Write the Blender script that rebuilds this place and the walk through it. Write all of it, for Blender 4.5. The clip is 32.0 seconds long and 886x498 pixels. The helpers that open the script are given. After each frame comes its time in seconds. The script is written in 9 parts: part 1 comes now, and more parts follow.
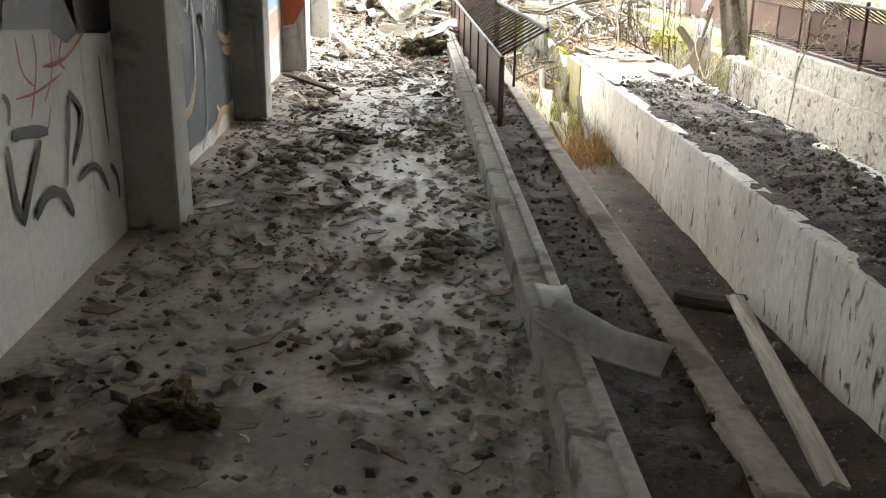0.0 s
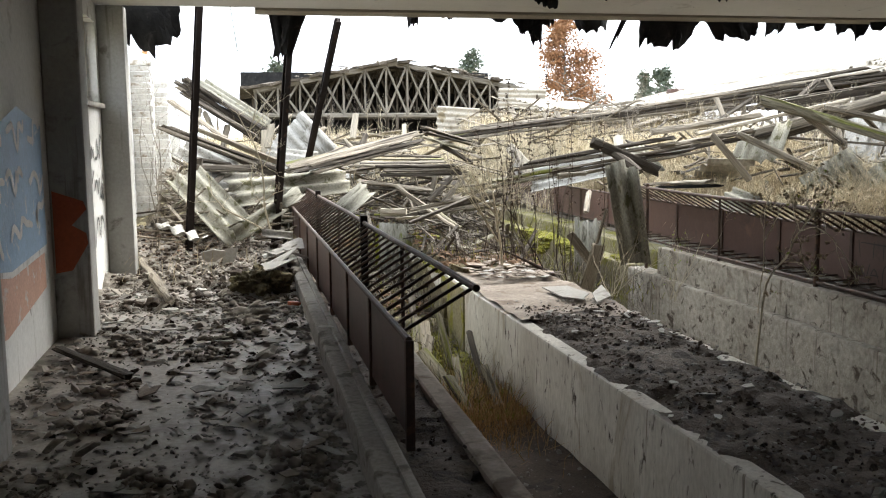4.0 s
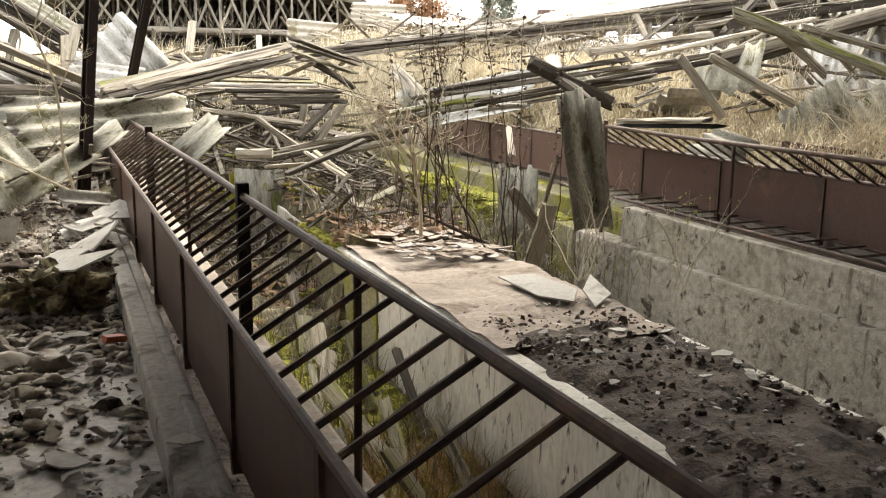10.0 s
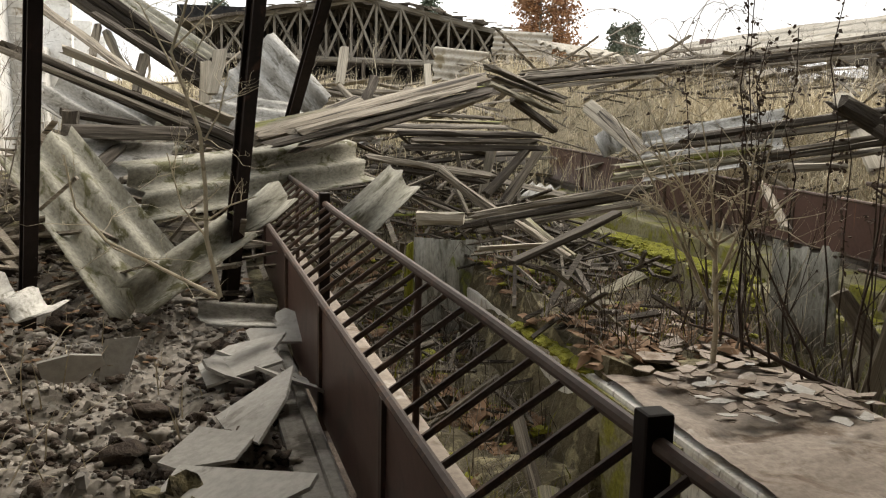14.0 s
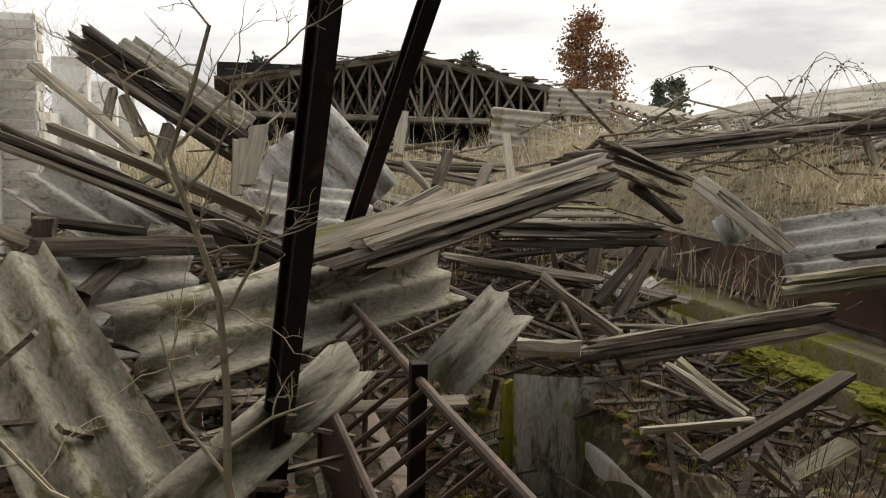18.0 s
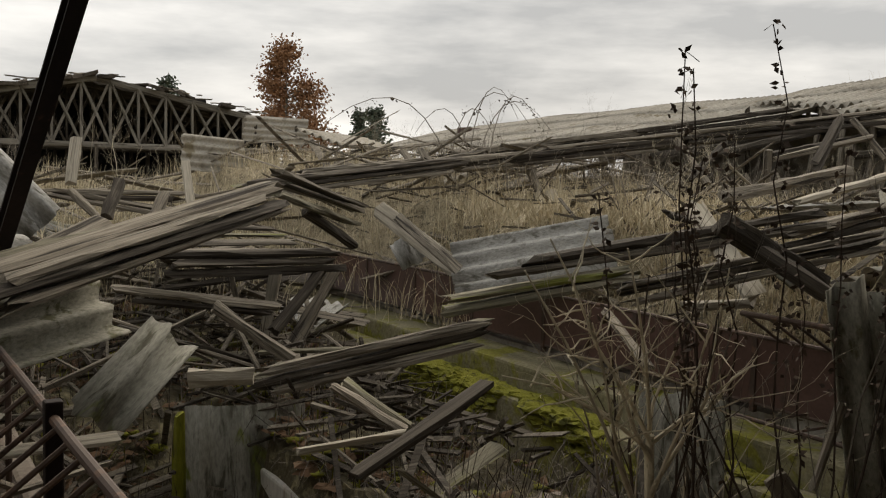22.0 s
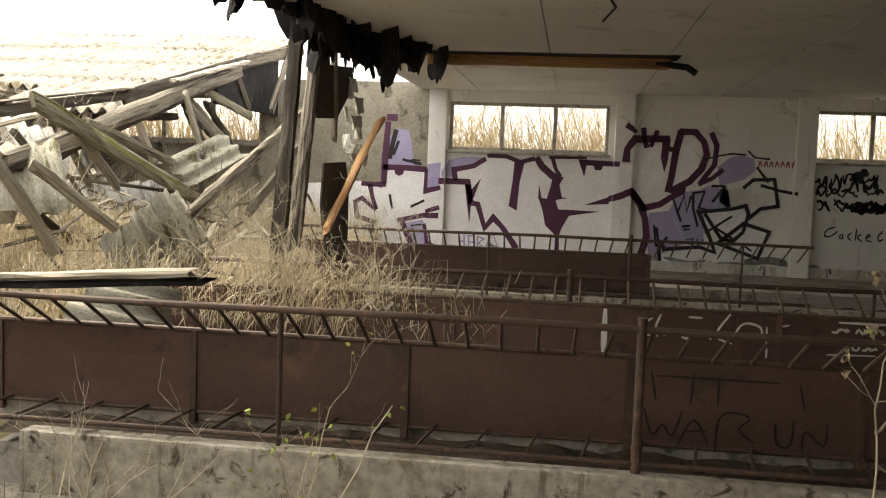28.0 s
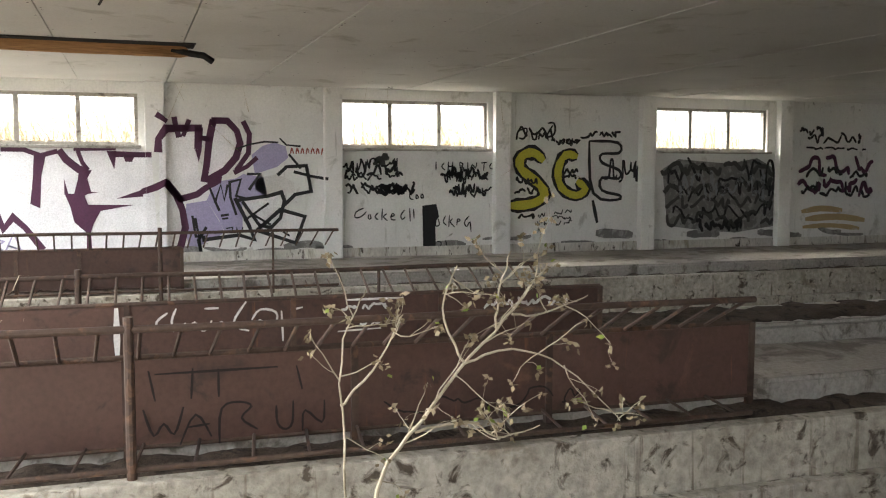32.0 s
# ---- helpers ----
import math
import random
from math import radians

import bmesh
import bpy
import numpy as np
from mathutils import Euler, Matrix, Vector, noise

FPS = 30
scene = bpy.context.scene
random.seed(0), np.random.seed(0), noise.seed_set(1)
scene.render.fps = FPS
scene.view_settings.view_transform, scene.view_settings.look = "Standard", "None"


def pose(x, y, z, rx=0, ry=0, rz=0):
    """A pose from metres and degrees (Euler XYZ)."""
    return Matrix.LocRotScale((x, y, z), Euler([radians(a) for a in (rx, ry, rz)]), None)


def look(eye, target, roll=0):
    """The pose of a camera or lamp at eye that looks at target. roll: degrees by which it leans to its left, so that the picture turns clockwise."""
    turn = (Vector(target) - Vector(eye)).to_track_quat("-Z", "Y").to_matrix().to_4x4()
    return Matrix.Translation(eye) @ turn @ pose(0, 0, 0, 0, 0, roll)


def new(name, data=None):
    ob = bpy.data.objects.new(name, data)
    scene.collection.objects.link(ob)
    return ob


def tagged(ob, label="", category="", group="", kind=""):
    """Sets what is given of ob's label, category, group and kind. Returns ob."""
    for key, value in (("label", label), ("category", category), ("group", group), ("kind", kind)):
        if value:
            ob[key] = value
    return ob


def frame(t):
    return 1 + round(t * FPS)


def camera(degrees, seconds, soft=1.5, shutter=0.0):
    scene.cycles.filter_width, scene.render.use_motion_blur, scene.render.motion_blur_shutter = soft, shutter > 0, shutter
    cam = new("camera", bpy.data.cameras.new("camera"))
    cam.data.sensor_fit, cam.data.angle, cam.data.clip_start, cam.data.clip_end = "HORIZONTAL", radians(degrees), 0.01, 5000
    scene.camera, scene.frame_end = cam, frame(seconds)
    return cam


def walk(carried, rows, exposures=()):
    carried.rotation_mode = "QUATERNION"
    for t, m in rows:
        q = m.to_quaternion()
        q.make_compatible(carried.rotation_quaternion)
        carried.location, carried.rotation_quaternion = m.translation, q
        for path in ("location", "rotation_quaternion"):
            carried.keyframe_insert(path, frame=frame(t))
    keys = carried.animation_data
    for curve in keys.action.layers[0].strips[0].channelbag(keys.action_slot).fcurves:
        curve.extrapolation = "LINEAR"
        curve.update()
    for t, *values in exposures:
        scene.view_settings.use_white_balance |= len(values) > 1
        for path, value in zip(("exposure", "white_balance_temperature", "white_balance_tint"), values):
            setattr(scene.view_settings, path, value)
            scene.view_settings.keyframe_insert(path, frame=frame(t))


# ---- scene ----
cam = camera(50.60, 32.0, soft=1.15)
# seconds, eye x y z, heading to the left of +y, look up, lean
ROWS = [
    (0, 0.129, -0.063, 1.440, -2.01, -18.34, 1.04),
    (0.5, 0.113, 0.430, 1.459, -2.30, -14.47, 0.88),
    (1, 0.034, 0.889, 1.468, -1.74, -11.17, -0.06),
    (1.5, -0.018, 1.298, 1.500, -6.10, -9.49, -0.49),
    (2, -0.026, 1.742, 1.523, -8.61, -8.88, -0.18),
    (2.5, -0.044, 2.120, 1.538, -8.61, -6.81, -0.82),
    (3, -0.044, 2.439, 1.568, -10.72, -6.12, -1.48),
    (3.5, 0.012, 2.760, 1.525, -11.64, -6.84, -1.01),
    (5.5, 0.178, 4.031, 1.509, -12.98, -7.18, -0.29),
    (6, 0.195, 4.375, 1.500, -12.43, -5.82, -0.11),
    (6.5, 0.218, 4.652, 1.498, -14.58, -5.74, -0.28),
    (7, 0.299, 4.970, 1.502, -15.87, -6.05, 0.09),
    (7.5, 0.305, 5.232, 1.488, -16.04, -6.08, 0.52),
    (8, 0.306, 5.534, 1.471, -15.29, -6.32, 0.21),
    (8.5, 0.303, 5.805, 1.437, -18.22, -6.83, 0.27),
    (9, 0.370, 6.097, 1.416, -21.77, -9.54, 0.73),
    (9.5, 0.365, 6.322, 1.390, -22.36, -10.99, 1.39),
    (10, 0.302, 6.598, 1.417, -22.45, -11.55, 0.77),
    (10.5, 0.268, 6.884, 1.401, -22.48, -11.46, 0.65),
    (11, 0.261, 7.214, 1.418, -20.31, -10.96, 0.31),
    (11.5, 0.254, 7.502, 1.405, -18.44, -10.88, 0.56),
    (12, 0.236, 7.842, 1.422, -18.12, -10.45, 0.51),
    (12.5, 0.234, 8.243, 1.405, -18.30, -9.76, 0.33),
    (13, 0.248, 8.617, 1.439, -16.00, -9.71, 0.86),
    (13.5, 0.223, 9.061, 1.428, -15.75, -9.93, 1.23),
    (15.5, 0.237, 10.481, 1.483, -14.63, -8.38, 2.98),
    (16, 0.251, 10.887, 1.496, -8.75, -7.35, 2.27),
    (16.5, 0.252, 11.157, 1.548, -9.06, -6.01, 2.21),
    (17, 0.221, 11.399, 1.565, -9.13, -6.16, 1.74),
    (17.5, 0.241, 11.508, 1.595, -10.90, -6.42, 1.98),
    (18, 0.319, 11.508, 1.617, -13.58, -6.64, 1.30),
    (18.5, 0.360, 11.487, 1.618, -16.49, -4.84, 0.71),
    (19, 0.390, 11.471, 1.624, -19.38, -4.70, 0.58),
    (19.5, 0.396, 11.463, 1.627, -20.84, -4.93, 0.21),
    (20, 0.408, 11.452, 1.627, -23.12, -5.05, 0.20),
    (20.5, 0.417, 11.441, 1.625, -25.66, -4.75, 0.27),
    (21, 0.442, 11.430, 1.625, -26.89, -4.35, 0.47),
    (21.5, 0.473, 11.400, 1.623, -27.49, -4.52, 0.44),
    (22, 0.504, 11.335, 1.629, -31.30, -4.57, 1.38),
    (22.5, 0.540, 11.341, 1.619, -37.71, -4.33, 2.08),
    (23, 0.543, 11.343, 1.614, -43.25, -4.08, 2.69),
    (23.5, 0.559, 11.334, 1.614, -47.29, -2.88, 3.14),
    (24, 0.568, 11.335, 1.614, -49.65, -2.56, 3.66),
    (24.5, 0.578, 11.322, 1.626, -53.41, -2.31, 3.27),
    (26.5, 0.681, 11.259, 1.566, -67.60, -2.92, 3.59),
    (27, 0.689, 11.266, 1.525, -72.50, -2.58, 3.14),
    (27.5, 0.689, 11.232, 1.518, -78.88, -4.52, 2.93),
    (28, 0.675, 11.210, 1.517, -82.24, -4.79, 2.04),
    (28.5, 0.635, 11.184, 1.519, -86.58, -4.82, 1.95),
    (29, 0.622, 11.127, 1.537, -90.04, -5.43, 1.03),
    (29.5, 0.628, 11.075, 1.542, -92.38, -5.18, -0.20),
    (30, 0.655, 11.026, 1.546, -96.49, -4.96, -0.22),
    (30.5, 0.679, 10.986, 1.539, -99.84, -5.14, -0.04),
    (31, 0.694, 10.941, 1.542, -102.49, -5.08, -0.31),
    (31.5, 0.709, 10.898, 1.545, -105.26, -5.14, 0.05),
    (32, 0.746, 10.817, 1.531, -108.46, -4.95, 0.18),
]
EXPOSURES = [
    (0, 4.65, 6300, 8), (1, 3.95, 6100, 8), (2, 3.15, 6200, 8), (3, 2.7, 6100, 8), (6, 1.85, 6600, 10), (7, 1.65, 6700, 10), (8, 1.45, 6700, 10), (9, 1.95, 7000, 10), (10, 2.5, 6800, 10),
    (11, 2.1, 6500, 10), (12, 1.85, 6500, 10), (13, 1.48, 6700, 10), (16, 0.65, 6900, 10), (17, 0.3, 7000, 10), (18, 0.45, 7000, 10), (19, 0.15, 7000, 10), (22, 0.05, 7000, 10), (23, 0.15, 7000, 10), (24.5, 0.35, 7000, 10),
    (26.5, 1.1, 7300, 10), (28, 2.35, 7400, 10), (29, 2.9, 7200, 10), (30, 3.2, 6900, 10), (32, 4.0, 6350, 9),
]
walk(cam, [(t, pose(x, y, z, 0, 0, yaw) @ pose(0, 0, 0, 90 + up) @ pose(0, 0, 0, 0, 0, lean)) for t, x, y, z, yaw, up, lean in ROWS], EXPOSURES)

# ---- world and light: an overcast autumn day ----
world = bpy.data.worlds.new("overcast_sky")
scene.world = world
world.use_nodes = True
wn, wl = world.node_tree.nodes, world.node_tree.links
wn.clear()
sky = wn.new("ShaderNodeTexSky")
sky.sky_type, sky.sun_disc = "NISHITA", False
sky.sun_elevation, sky.sun_rotation = radians(42), radians(45)
sky.dust_density, sky.air_density = 3.0, 1.2
coord = wn.new("ShaderNodeTexCoord")
flat = wn.new("ShaderNodeMapping")
flat.inputs["Scale"].default_value = (1.0, 1.0, 4.5)
clouds = wn.new("ShaderNodeTexNoise")
clouds.inputs["Scale"].default_value, clouds.inputs["Detail"].default_value = 2.6, 7
clouds.inputs["Roughness"].default_value = 0.55
ramp = wn.new("ShaderNodeValToRGB")
ramp.color_ramp.elements[0].position, ramp.color_ramp.elements[0].color = 0.36, (4.7, 4.95, 5.3, 1)
ramp.color_ramp.elements[1].position, ramp.color_ramp.elements[1].color = 0.66, (10.6, 10.7, 10.8, 1)
cover = wn.new("ShaderNodeMix")
cover.data_type = "RGBA"
cover.inputs["Factor"].default_value = 0.93
back = wn.new("ShaderNodeBackground")
back.inputs["Strength"].default_value = 0.1
wout = wn.new("ShaderNodeOutputWorld")
wl.new(coord.outputs["Generated"], flat.inputs["Vector"])
wl.new(flat.outputs["Vector"], clouds.inputs["Vector"])
wl.new(clouds.outputs["Fac"], ramp.inputs["Fac"])
wl.new(sky.outputs["Color"], cover.inputs["A"])
wl.new(ramp.outputs["Color"], cover.inputs["B"])
wl.new(cover.outputs["Result"], back.inputs["Color"])
wl.new(back.outputs["Background"], wout.inputs["Surface"])
sun = new("sun", bpy.data.lights.new("sun", "SUN"))
sun.data.energy, sun.data.angle, sun.data.color = 2.45, radians(60), (1.0, 0.93, 0.82)
sun.matrix_world = look((14, 14, 18), (0, 0, 0))

# ---- materials ----
def ramp_node(nt, fac, stops):
    r = nt.nodes.new("ShaderNodeValToRGB")
    while len(r.color_ramp.elements) < len(stops):
        r.color_ramp.elements.new(0.5)
    for e, (p, c) in zip(r.color_ramp.elements, stops):
        e.position, e.color = p, (*c, 1)
    nt.links.new(fac, r.inputs["Fac"])
    return r.outputs["Color"]


def mix_node(nt, fac, a, b, kind="MIX"):
    m = nt.nodes.new("ShaderNodeMix")
    m.data_type, m.blend_type = "RGBA", kind
    for sock, val in ((m.inputs["Factor"], fac), (m.inputs["A"], a), (m.inputs["B"], b)):
        if isinstance(val, (float, int)):
            sock.default_value = val
        elif isinstance(val, tuple):
            sock.default_value = (*val, 1)
        else:
            nt.links.new(val, sock)
    return m.outputs["Result"]


def noise_node(nt, vec, scale, detail=5, rough=0.6, dist=0.0):
    n = nt.nodes.new("ShaderNodeTexNoise")
    for k, v in (("Scale", scale), ("Detail", detail), ("Roughness", rough), ("Distortion", dist)):
        n.inputs[k].default_value = v
    nt.links.new(vec, n.inputs["Vector"])
    return n.outputs["Fac"]


def surface(name, c1, c2, c3=None, big=1.2, fine=30.0, spots=5.0, cut=0.55, rough=0.85, metal=0.0, bump=0.4, depth=0.01,
            stretch=(1, 1, 1), vary=0.25, c4=None, cut4=0.62, spots4=2.0, grain=0.32, drip=None, drip_cut=0.6):
    """A weathered surface: two base colours at a large scale, patches of a third and fourth, grain, relief."""
    m = bpy.data.materials.new(name)
    m.use_nodes = True
    nt = m.node_tree
    bsdf = nt.nodes["Principled BSDF"]
    co = nt.nodes.new("ShaderNodeTexCoord")
    mp = nt.nodes.new("ShaderNodeMapping")
    mp.inputs["Scale"].default_value = stretch
    info = nt.nodes.new("ShaderNodeObjectInfo")
    shift = nt.nodes.new("ShaderNodeVectorMath")
    shift.operation = "SCALE"
    shift.inputs[0].default_value = (17.0, 29.0, 13.0)
    nt.links.new(info.outputs["Random"], shift.inputs["Scale"])
    add = nt.nodes.new("ShaderNodeVectorMath")
    nt.links.new(co.outputs["Object"], mp.inputs["Vector"])
    nt.links.new(mp.outputs["Vector"], add.inputs[0])
    nt.links.new(shift.outputs["Vector"], add.inputs[1])
    vec = add.outputs["Vector"]
    n1 = noise_node(nt, vec, big, 6, 0.6, 0.4)
    n2 = noise_node(nt, vec, fine, 4, 0.65)
    col = ramp_node(nt, n1, [(0.33, c1), (0.68, c2)])
    if c3:
        n3 = noise_node(nt, vec, spots, 6, 0.62, 0.6)
        col = mix_node(nt, ramp_node(nt, n3, [(cut, (0, 0, 0)), (cut + 0.09, (1, 1, 1))]), col, c3)
    if c4:
        n4 = noise_node(nt, vec, spots4, 6, 0.6, 0.9)
        col = mix_node(nt, ramp_node(nt, n4, [(cut4, (0, 0, 0)), (cut4 + 0.07, (1, 1, 1))]), col, c4)
    if drip:
        run = nt.nodes.new("ShaderNodeMapping")
        run.inputs["Scale"].default_value = (7.0, 7.0, 0.45)
        nt.links.new(co.outputs["Object"], run.inputs["Vector"])
        n5 = noise_node(nt, run.outputs["Vector"], 1.6, 5, 0.6, 0.3)
        col = mix_node(nt, ramp_node(nt, n5, [(drip_cut, (0, 0, 0)), (drip_cut + 0.08, (0.85, 0.85, 0.85))]), col, drip)
    col = mix_node(nt, grain, col, ramp_node(nt, n2, [(0.3, (0.3, 0.29, 0.28)), (0.62, (1.0, 1.0, 1.0))]), "MULTIPLY")
    if vary:
        v = ramp_node(nt, info.outputs["Random"], [(0.0, (1 - vary,) * 3), (1.0, (1.0, 1.0, 1.0))])
        col = mix_node(nt, 1.0, col, v, "MULTIPLY")
    nt.links.new(col, bsdf.inputs["Base Color"])
    bsdf.inputs["Roughness"].default_value, bsdf.inputs["Metallic"].default_value = rough, metal
    bsdf.inputs["Specular IOR Level"].default_value = 0.15 if rough > 0.7 else 0.35
    bp = nt.nodes.new("ShaderNodeBump")
    bp.inputs["Strength"].default_value, bp.inputs["Distance"].default_value = bump, depth
    hgt = mix_node(nt, 0.5, n2, n1)
    nt.links.new(hgt, bp.inputs["Height"])
    nt.links.new(bp.outputs["Normal"], bsdf.inputs["Normal"])
    return m


M = {}
M["concrete"] = surface("floor_concrete", (0.348, 0.316, 0.275), (0.495, 0.453, 0.402), (0.221, 0.193, 0.164), big=0.8, spots=1.9, cut=0.5, bump=0.5, vary=0, rough=0.6, c4=(0.482, 0.444, 0.395), cut4=0.63, spots4=1.3, grain=0.45)
M["kerb"] = surface("kerb_concrete", (0.33, 0.31, 0.28), (0.43, 0.41, 0.37), (0.17, 0.155, 0.135), spots=4, cut=0.54, vary=0, grain=0.45)
M["plaster"] = surface("white_limewash", (0.62, 0.615, 0.59), (0.75, 0.745, 0.725), (0.40, 0.385, 0.35), big=0.7, spots=2.4, cut=0.6, bump=0.3, vary=0, c4=(0.24, 0.225, 0.195), cut4=0.66, spots4=5, grain=0.2, drip=(0.36, 0.34, 0.30), drip_cut=0.62)
M["pitwall"] = surface("stained_concrete", (0.54, 0.515, 0.46), (0.74, 0.72, 0.665), (0.07, 0.056, 0.046), big=1.1, fine=22, spots=8.0, cut=0.585, stretch=(1.5, 1.5, 0.55), vary=0, c4=(0.42, 0.375, 0.30), cut4=0.57, spots4=1.4, grain=0.35, drip=(0.20, 0.165, 0.13), drip_cut=0.62)
M["crumbled"] = surface("crumbling_concrete", (0.389, 0.357, 0.299), (0.567, 0.530, 0.457), (0.105, 0.086, 0.067), big=1.3, fine=14, spots=7.0, cut=0.56, vary=0, c4=(0.315, 0.281, 0.226), cut4=0.57, spots4=2.2, grain=0.6, bump=1.0, depth=0.03, drip=(0.200, 0.168, 0.131), drip_cut=0.6)
M["mosswall"] = surface("mossy_concrete", (0.22, 0.20, 0.12), (0.34, 0.31, 0.20), (0.255, 0.245, 0.05), big=1.4, spots=2.6, cut=0.5, c4=(0.072, 0.068, 0.043), cut4=0.63, vary=0, grain=0.6, bump=0.8, depth=0.02)
M["eastplaster"] = surface("grimy_limewash", (0.72, 0.715, 0.69), (0.82, 0.815, 0.79), (0.52, 0.51, 0.475), big=0.6, spots=2.2, cut=0.6, bump=0.25, vary=0, c4=(0.33, 0.315, 0.28), cut4=0.67, spots4=4, grain=0.15, drip=(0.48, 0.465, 0.43), drip_cut=0.64)
# brown darkened to carry the shade of the slumped roof, plus weathered patches
M["shadedwall"] = surface("weathered_shaded_wall", (0.24, 0.215, 0.17), (0.36, 0.33, 0.27), (0.13, 0.115, 0.085), big=0.9, spots=2.5, cut=0.54, vary=0, grain=0.5, c4=(0.16, 0.16, 0.06), cut4=0.62)
M["fibreboard"] = surface("brown_fibreboard", (0.066, 0.053, 0.043), (0.095, 0.078, 0.063), (0.045, 0.036, 0.029), big=2, spots=5, cut=0.6, vary=0.15)
M["greytruss"] = surface("grey_truss_timber", (0.17, 0.155, 0.13), (0.27, 0.25, 0.215), (0.09, 0.08, 0.065), big=2.0, spots=3, stretch=(0.3, 4, 4), vary=0.3)
M["pier"] = surface("flaking_limewash", (0.70, 0.69, 0.66), (0.82, 0.81, 0.78), (0.36, 0.335, 0.29), big=1.0, spots=7.0, cut=0.58, bump=0.5, vary=0, c4=(0.52, 0.49, 0.43), cut4=0.56, spots4=2.5, grain=0.25)
M["brick"] = surface("limewashed_brick", (0.56, 0.53, 0.465), (0.70, 0.675, 0.62), (0.34, 0.285, 0.21), big=6, spots=9, cut=0.56, bump=0.6, vary=0.25, grain=0.35)
M["dirtyslab"] = surface("dirty_slab_concrete", (0.236, 0.196, 0.160), (0.348, 0.297, 0.251), (0.153, 0.115, 0.085), big=1.2, spots=3, cut=0.54, vary=0, grain=0.45, c4=(0.459, 0.419, 0.373), cut4=0.62, spots4=2)
M["column"] = surface("column_paint", (0.33, 0.325, 0.305), (0.45, 0.445, 0.42), (0.21, 0.20, 0.18), spots=3, cut=0.58, vary=0.1, grain=0.22, drip=(0.22, 0.21, 0.19), drip_cut=0.6)
M["ceiling"] = surface("ceiling_board", (0.56, 0.55, 0.515), (0.64, 0.63, 0.595), (0.45, 0.435, 0.39), big=0.5, spots=1.3, cut=0.6, bump=0.1, vary=0, grain=0.12)
M["rust"] = surface("rust_brown_steel", (0.087, 0.048, 0.038), (0.123, 0.069, 0.055), (0.176, 0.095, 0.065), big=1.1, spots=2.0, cut=0.63, rough=0.42, bump=0.12, depth=0.003, c4=(0.071, 0.044, 0.036), spots4=3, cut4=0.58, grain=0.3, drip=(0.235, 0.106, 0.054), drip_cut=0.66)
M["pipe"] = surface("rusty_pipe", (0.080, 0.053, 0.042), (0.132, 0.092, 0.072), (0.176, 0.104, 0.070), spots=9, rough=0.65, metal=0.3, bump=0.2, depth=0.003)
M["darkpost"] = surface("dark_rusted_steel", (0.018, 0.014, 0.013), (0.034, 0.024, 0.021), (0.07, 0.04, 0.028), spots=6, cut=0.6, rough=0.75, bump=0.25, depth=0.003)
M["soil"] = surface("dark_rubble_soil", (0.062, 0.046, 0.036), (0.125, 0.098, 0.078), (0.27, 0.245, 0.21), big=2.6, fine=45, spots=9, cut=0.66, bump=0.9, depth=0.03, vary=0, grain=0.6, c4=(0.04, 0.031, 0.026), cut4=0.55, spots4=5)
M["rubble"] = surface("plaster_rubble", (0.236, 0.220, 0.198), (0.385, 0.362, 0.332), (0.737, 0.702, 0.649), big=7, spots=11, cut=0.6, bump=0.5, vary=0.3)
M["flake"] = surface("cement_board", (0.40, 0.385, 0.355), (0.52, 0.505, 0.47), (0.26, 0.245, 0.22), spots=6, cut=0.6, vary=0.35)
M["wood"] = surface("weathered_timber", (0.225, 0.192, 0.15), (0.39, 0.345, 0.275), (0.06, 0.05, 0.04), big=2.2, fine=16, spots=3.0, cut=0.53, stretch=(0.2, 6.0, 6.0), bump=0.9, depth=0.015, vary=0.45, grain=0.85)
M["palewood"] = surface("pale_timber", (0.41, 0.365, 0.29), (0.55, 0.50, 0.405), (0.22, 0.19, 0.145), big=2.2, fine=16, spots=3.0, cut=0.56, stretch=(0.2, 6.0, 6.0), bump=0.6, depth=0.01, vary=0.35, grain=0.6)
M["mosswood"] = surface("mossy_timber", (0.23, 0.21, 0.15), (0.36, 0.33, 0.245), (0.24, 0.255, 0.06), big=2.0, fine=16, spots=2.4, cut=0.54, stretch=(0.25, 5.0, 5.0), bump=0.9, depth=0.014, vary=0.4, grain=0.85, c4=(0.07, 0.06, 0.045), cut4=0.6)
M["darkwood"] = surface("dark_timber", (0.06, 0.05, 0.04), (0.125, 0.106, 0.084), (0.20, 0.175, 0.14), big=2.0, fine=16, spots=3, stretch=(0.2, 6, 6), bump=0.8, depth=0.012, vary=0.4, grain=0.85)
M["orangewood"] = surface("fresh_broken_timber", (0.36, 0.19, 0.085), (0.48, 0.285, 0.14), (0.24, 0.13, 0.06), big=2.0, fine=14, spots=3, stretch=(0.28, 5, 5), bump=0.4, vary=0.1, grain=0.5)
M["eternit"] = surface("fibre_cement", (0.36, 0.352, 0.325), (0.52, 0.51, 0.475), (0.20, 0.19, 0.16), big=2.5, fine=38, spots=6.0, cut=0.54, stretch=(0.8, 1.6, 1.6), bump=0.5, vary=0.25, c4=(0.62, 0.61, 0.57), cut4=0.62, spots4=9, grain=0.6)
M["eternitroof"] = surface("fibre_cement_roof", (0.352, 0.325, 0.275), (0.474, 0.443, 0.381), (0.255, 0.230, 0.185), big=0.6, fine=20, spots=2.0, cut=0.55, bump=0.3, vary=0.12, c4=(0.243, 0.206, 0.140), cut4=0.6, spots4=1.1, grain=0.5)
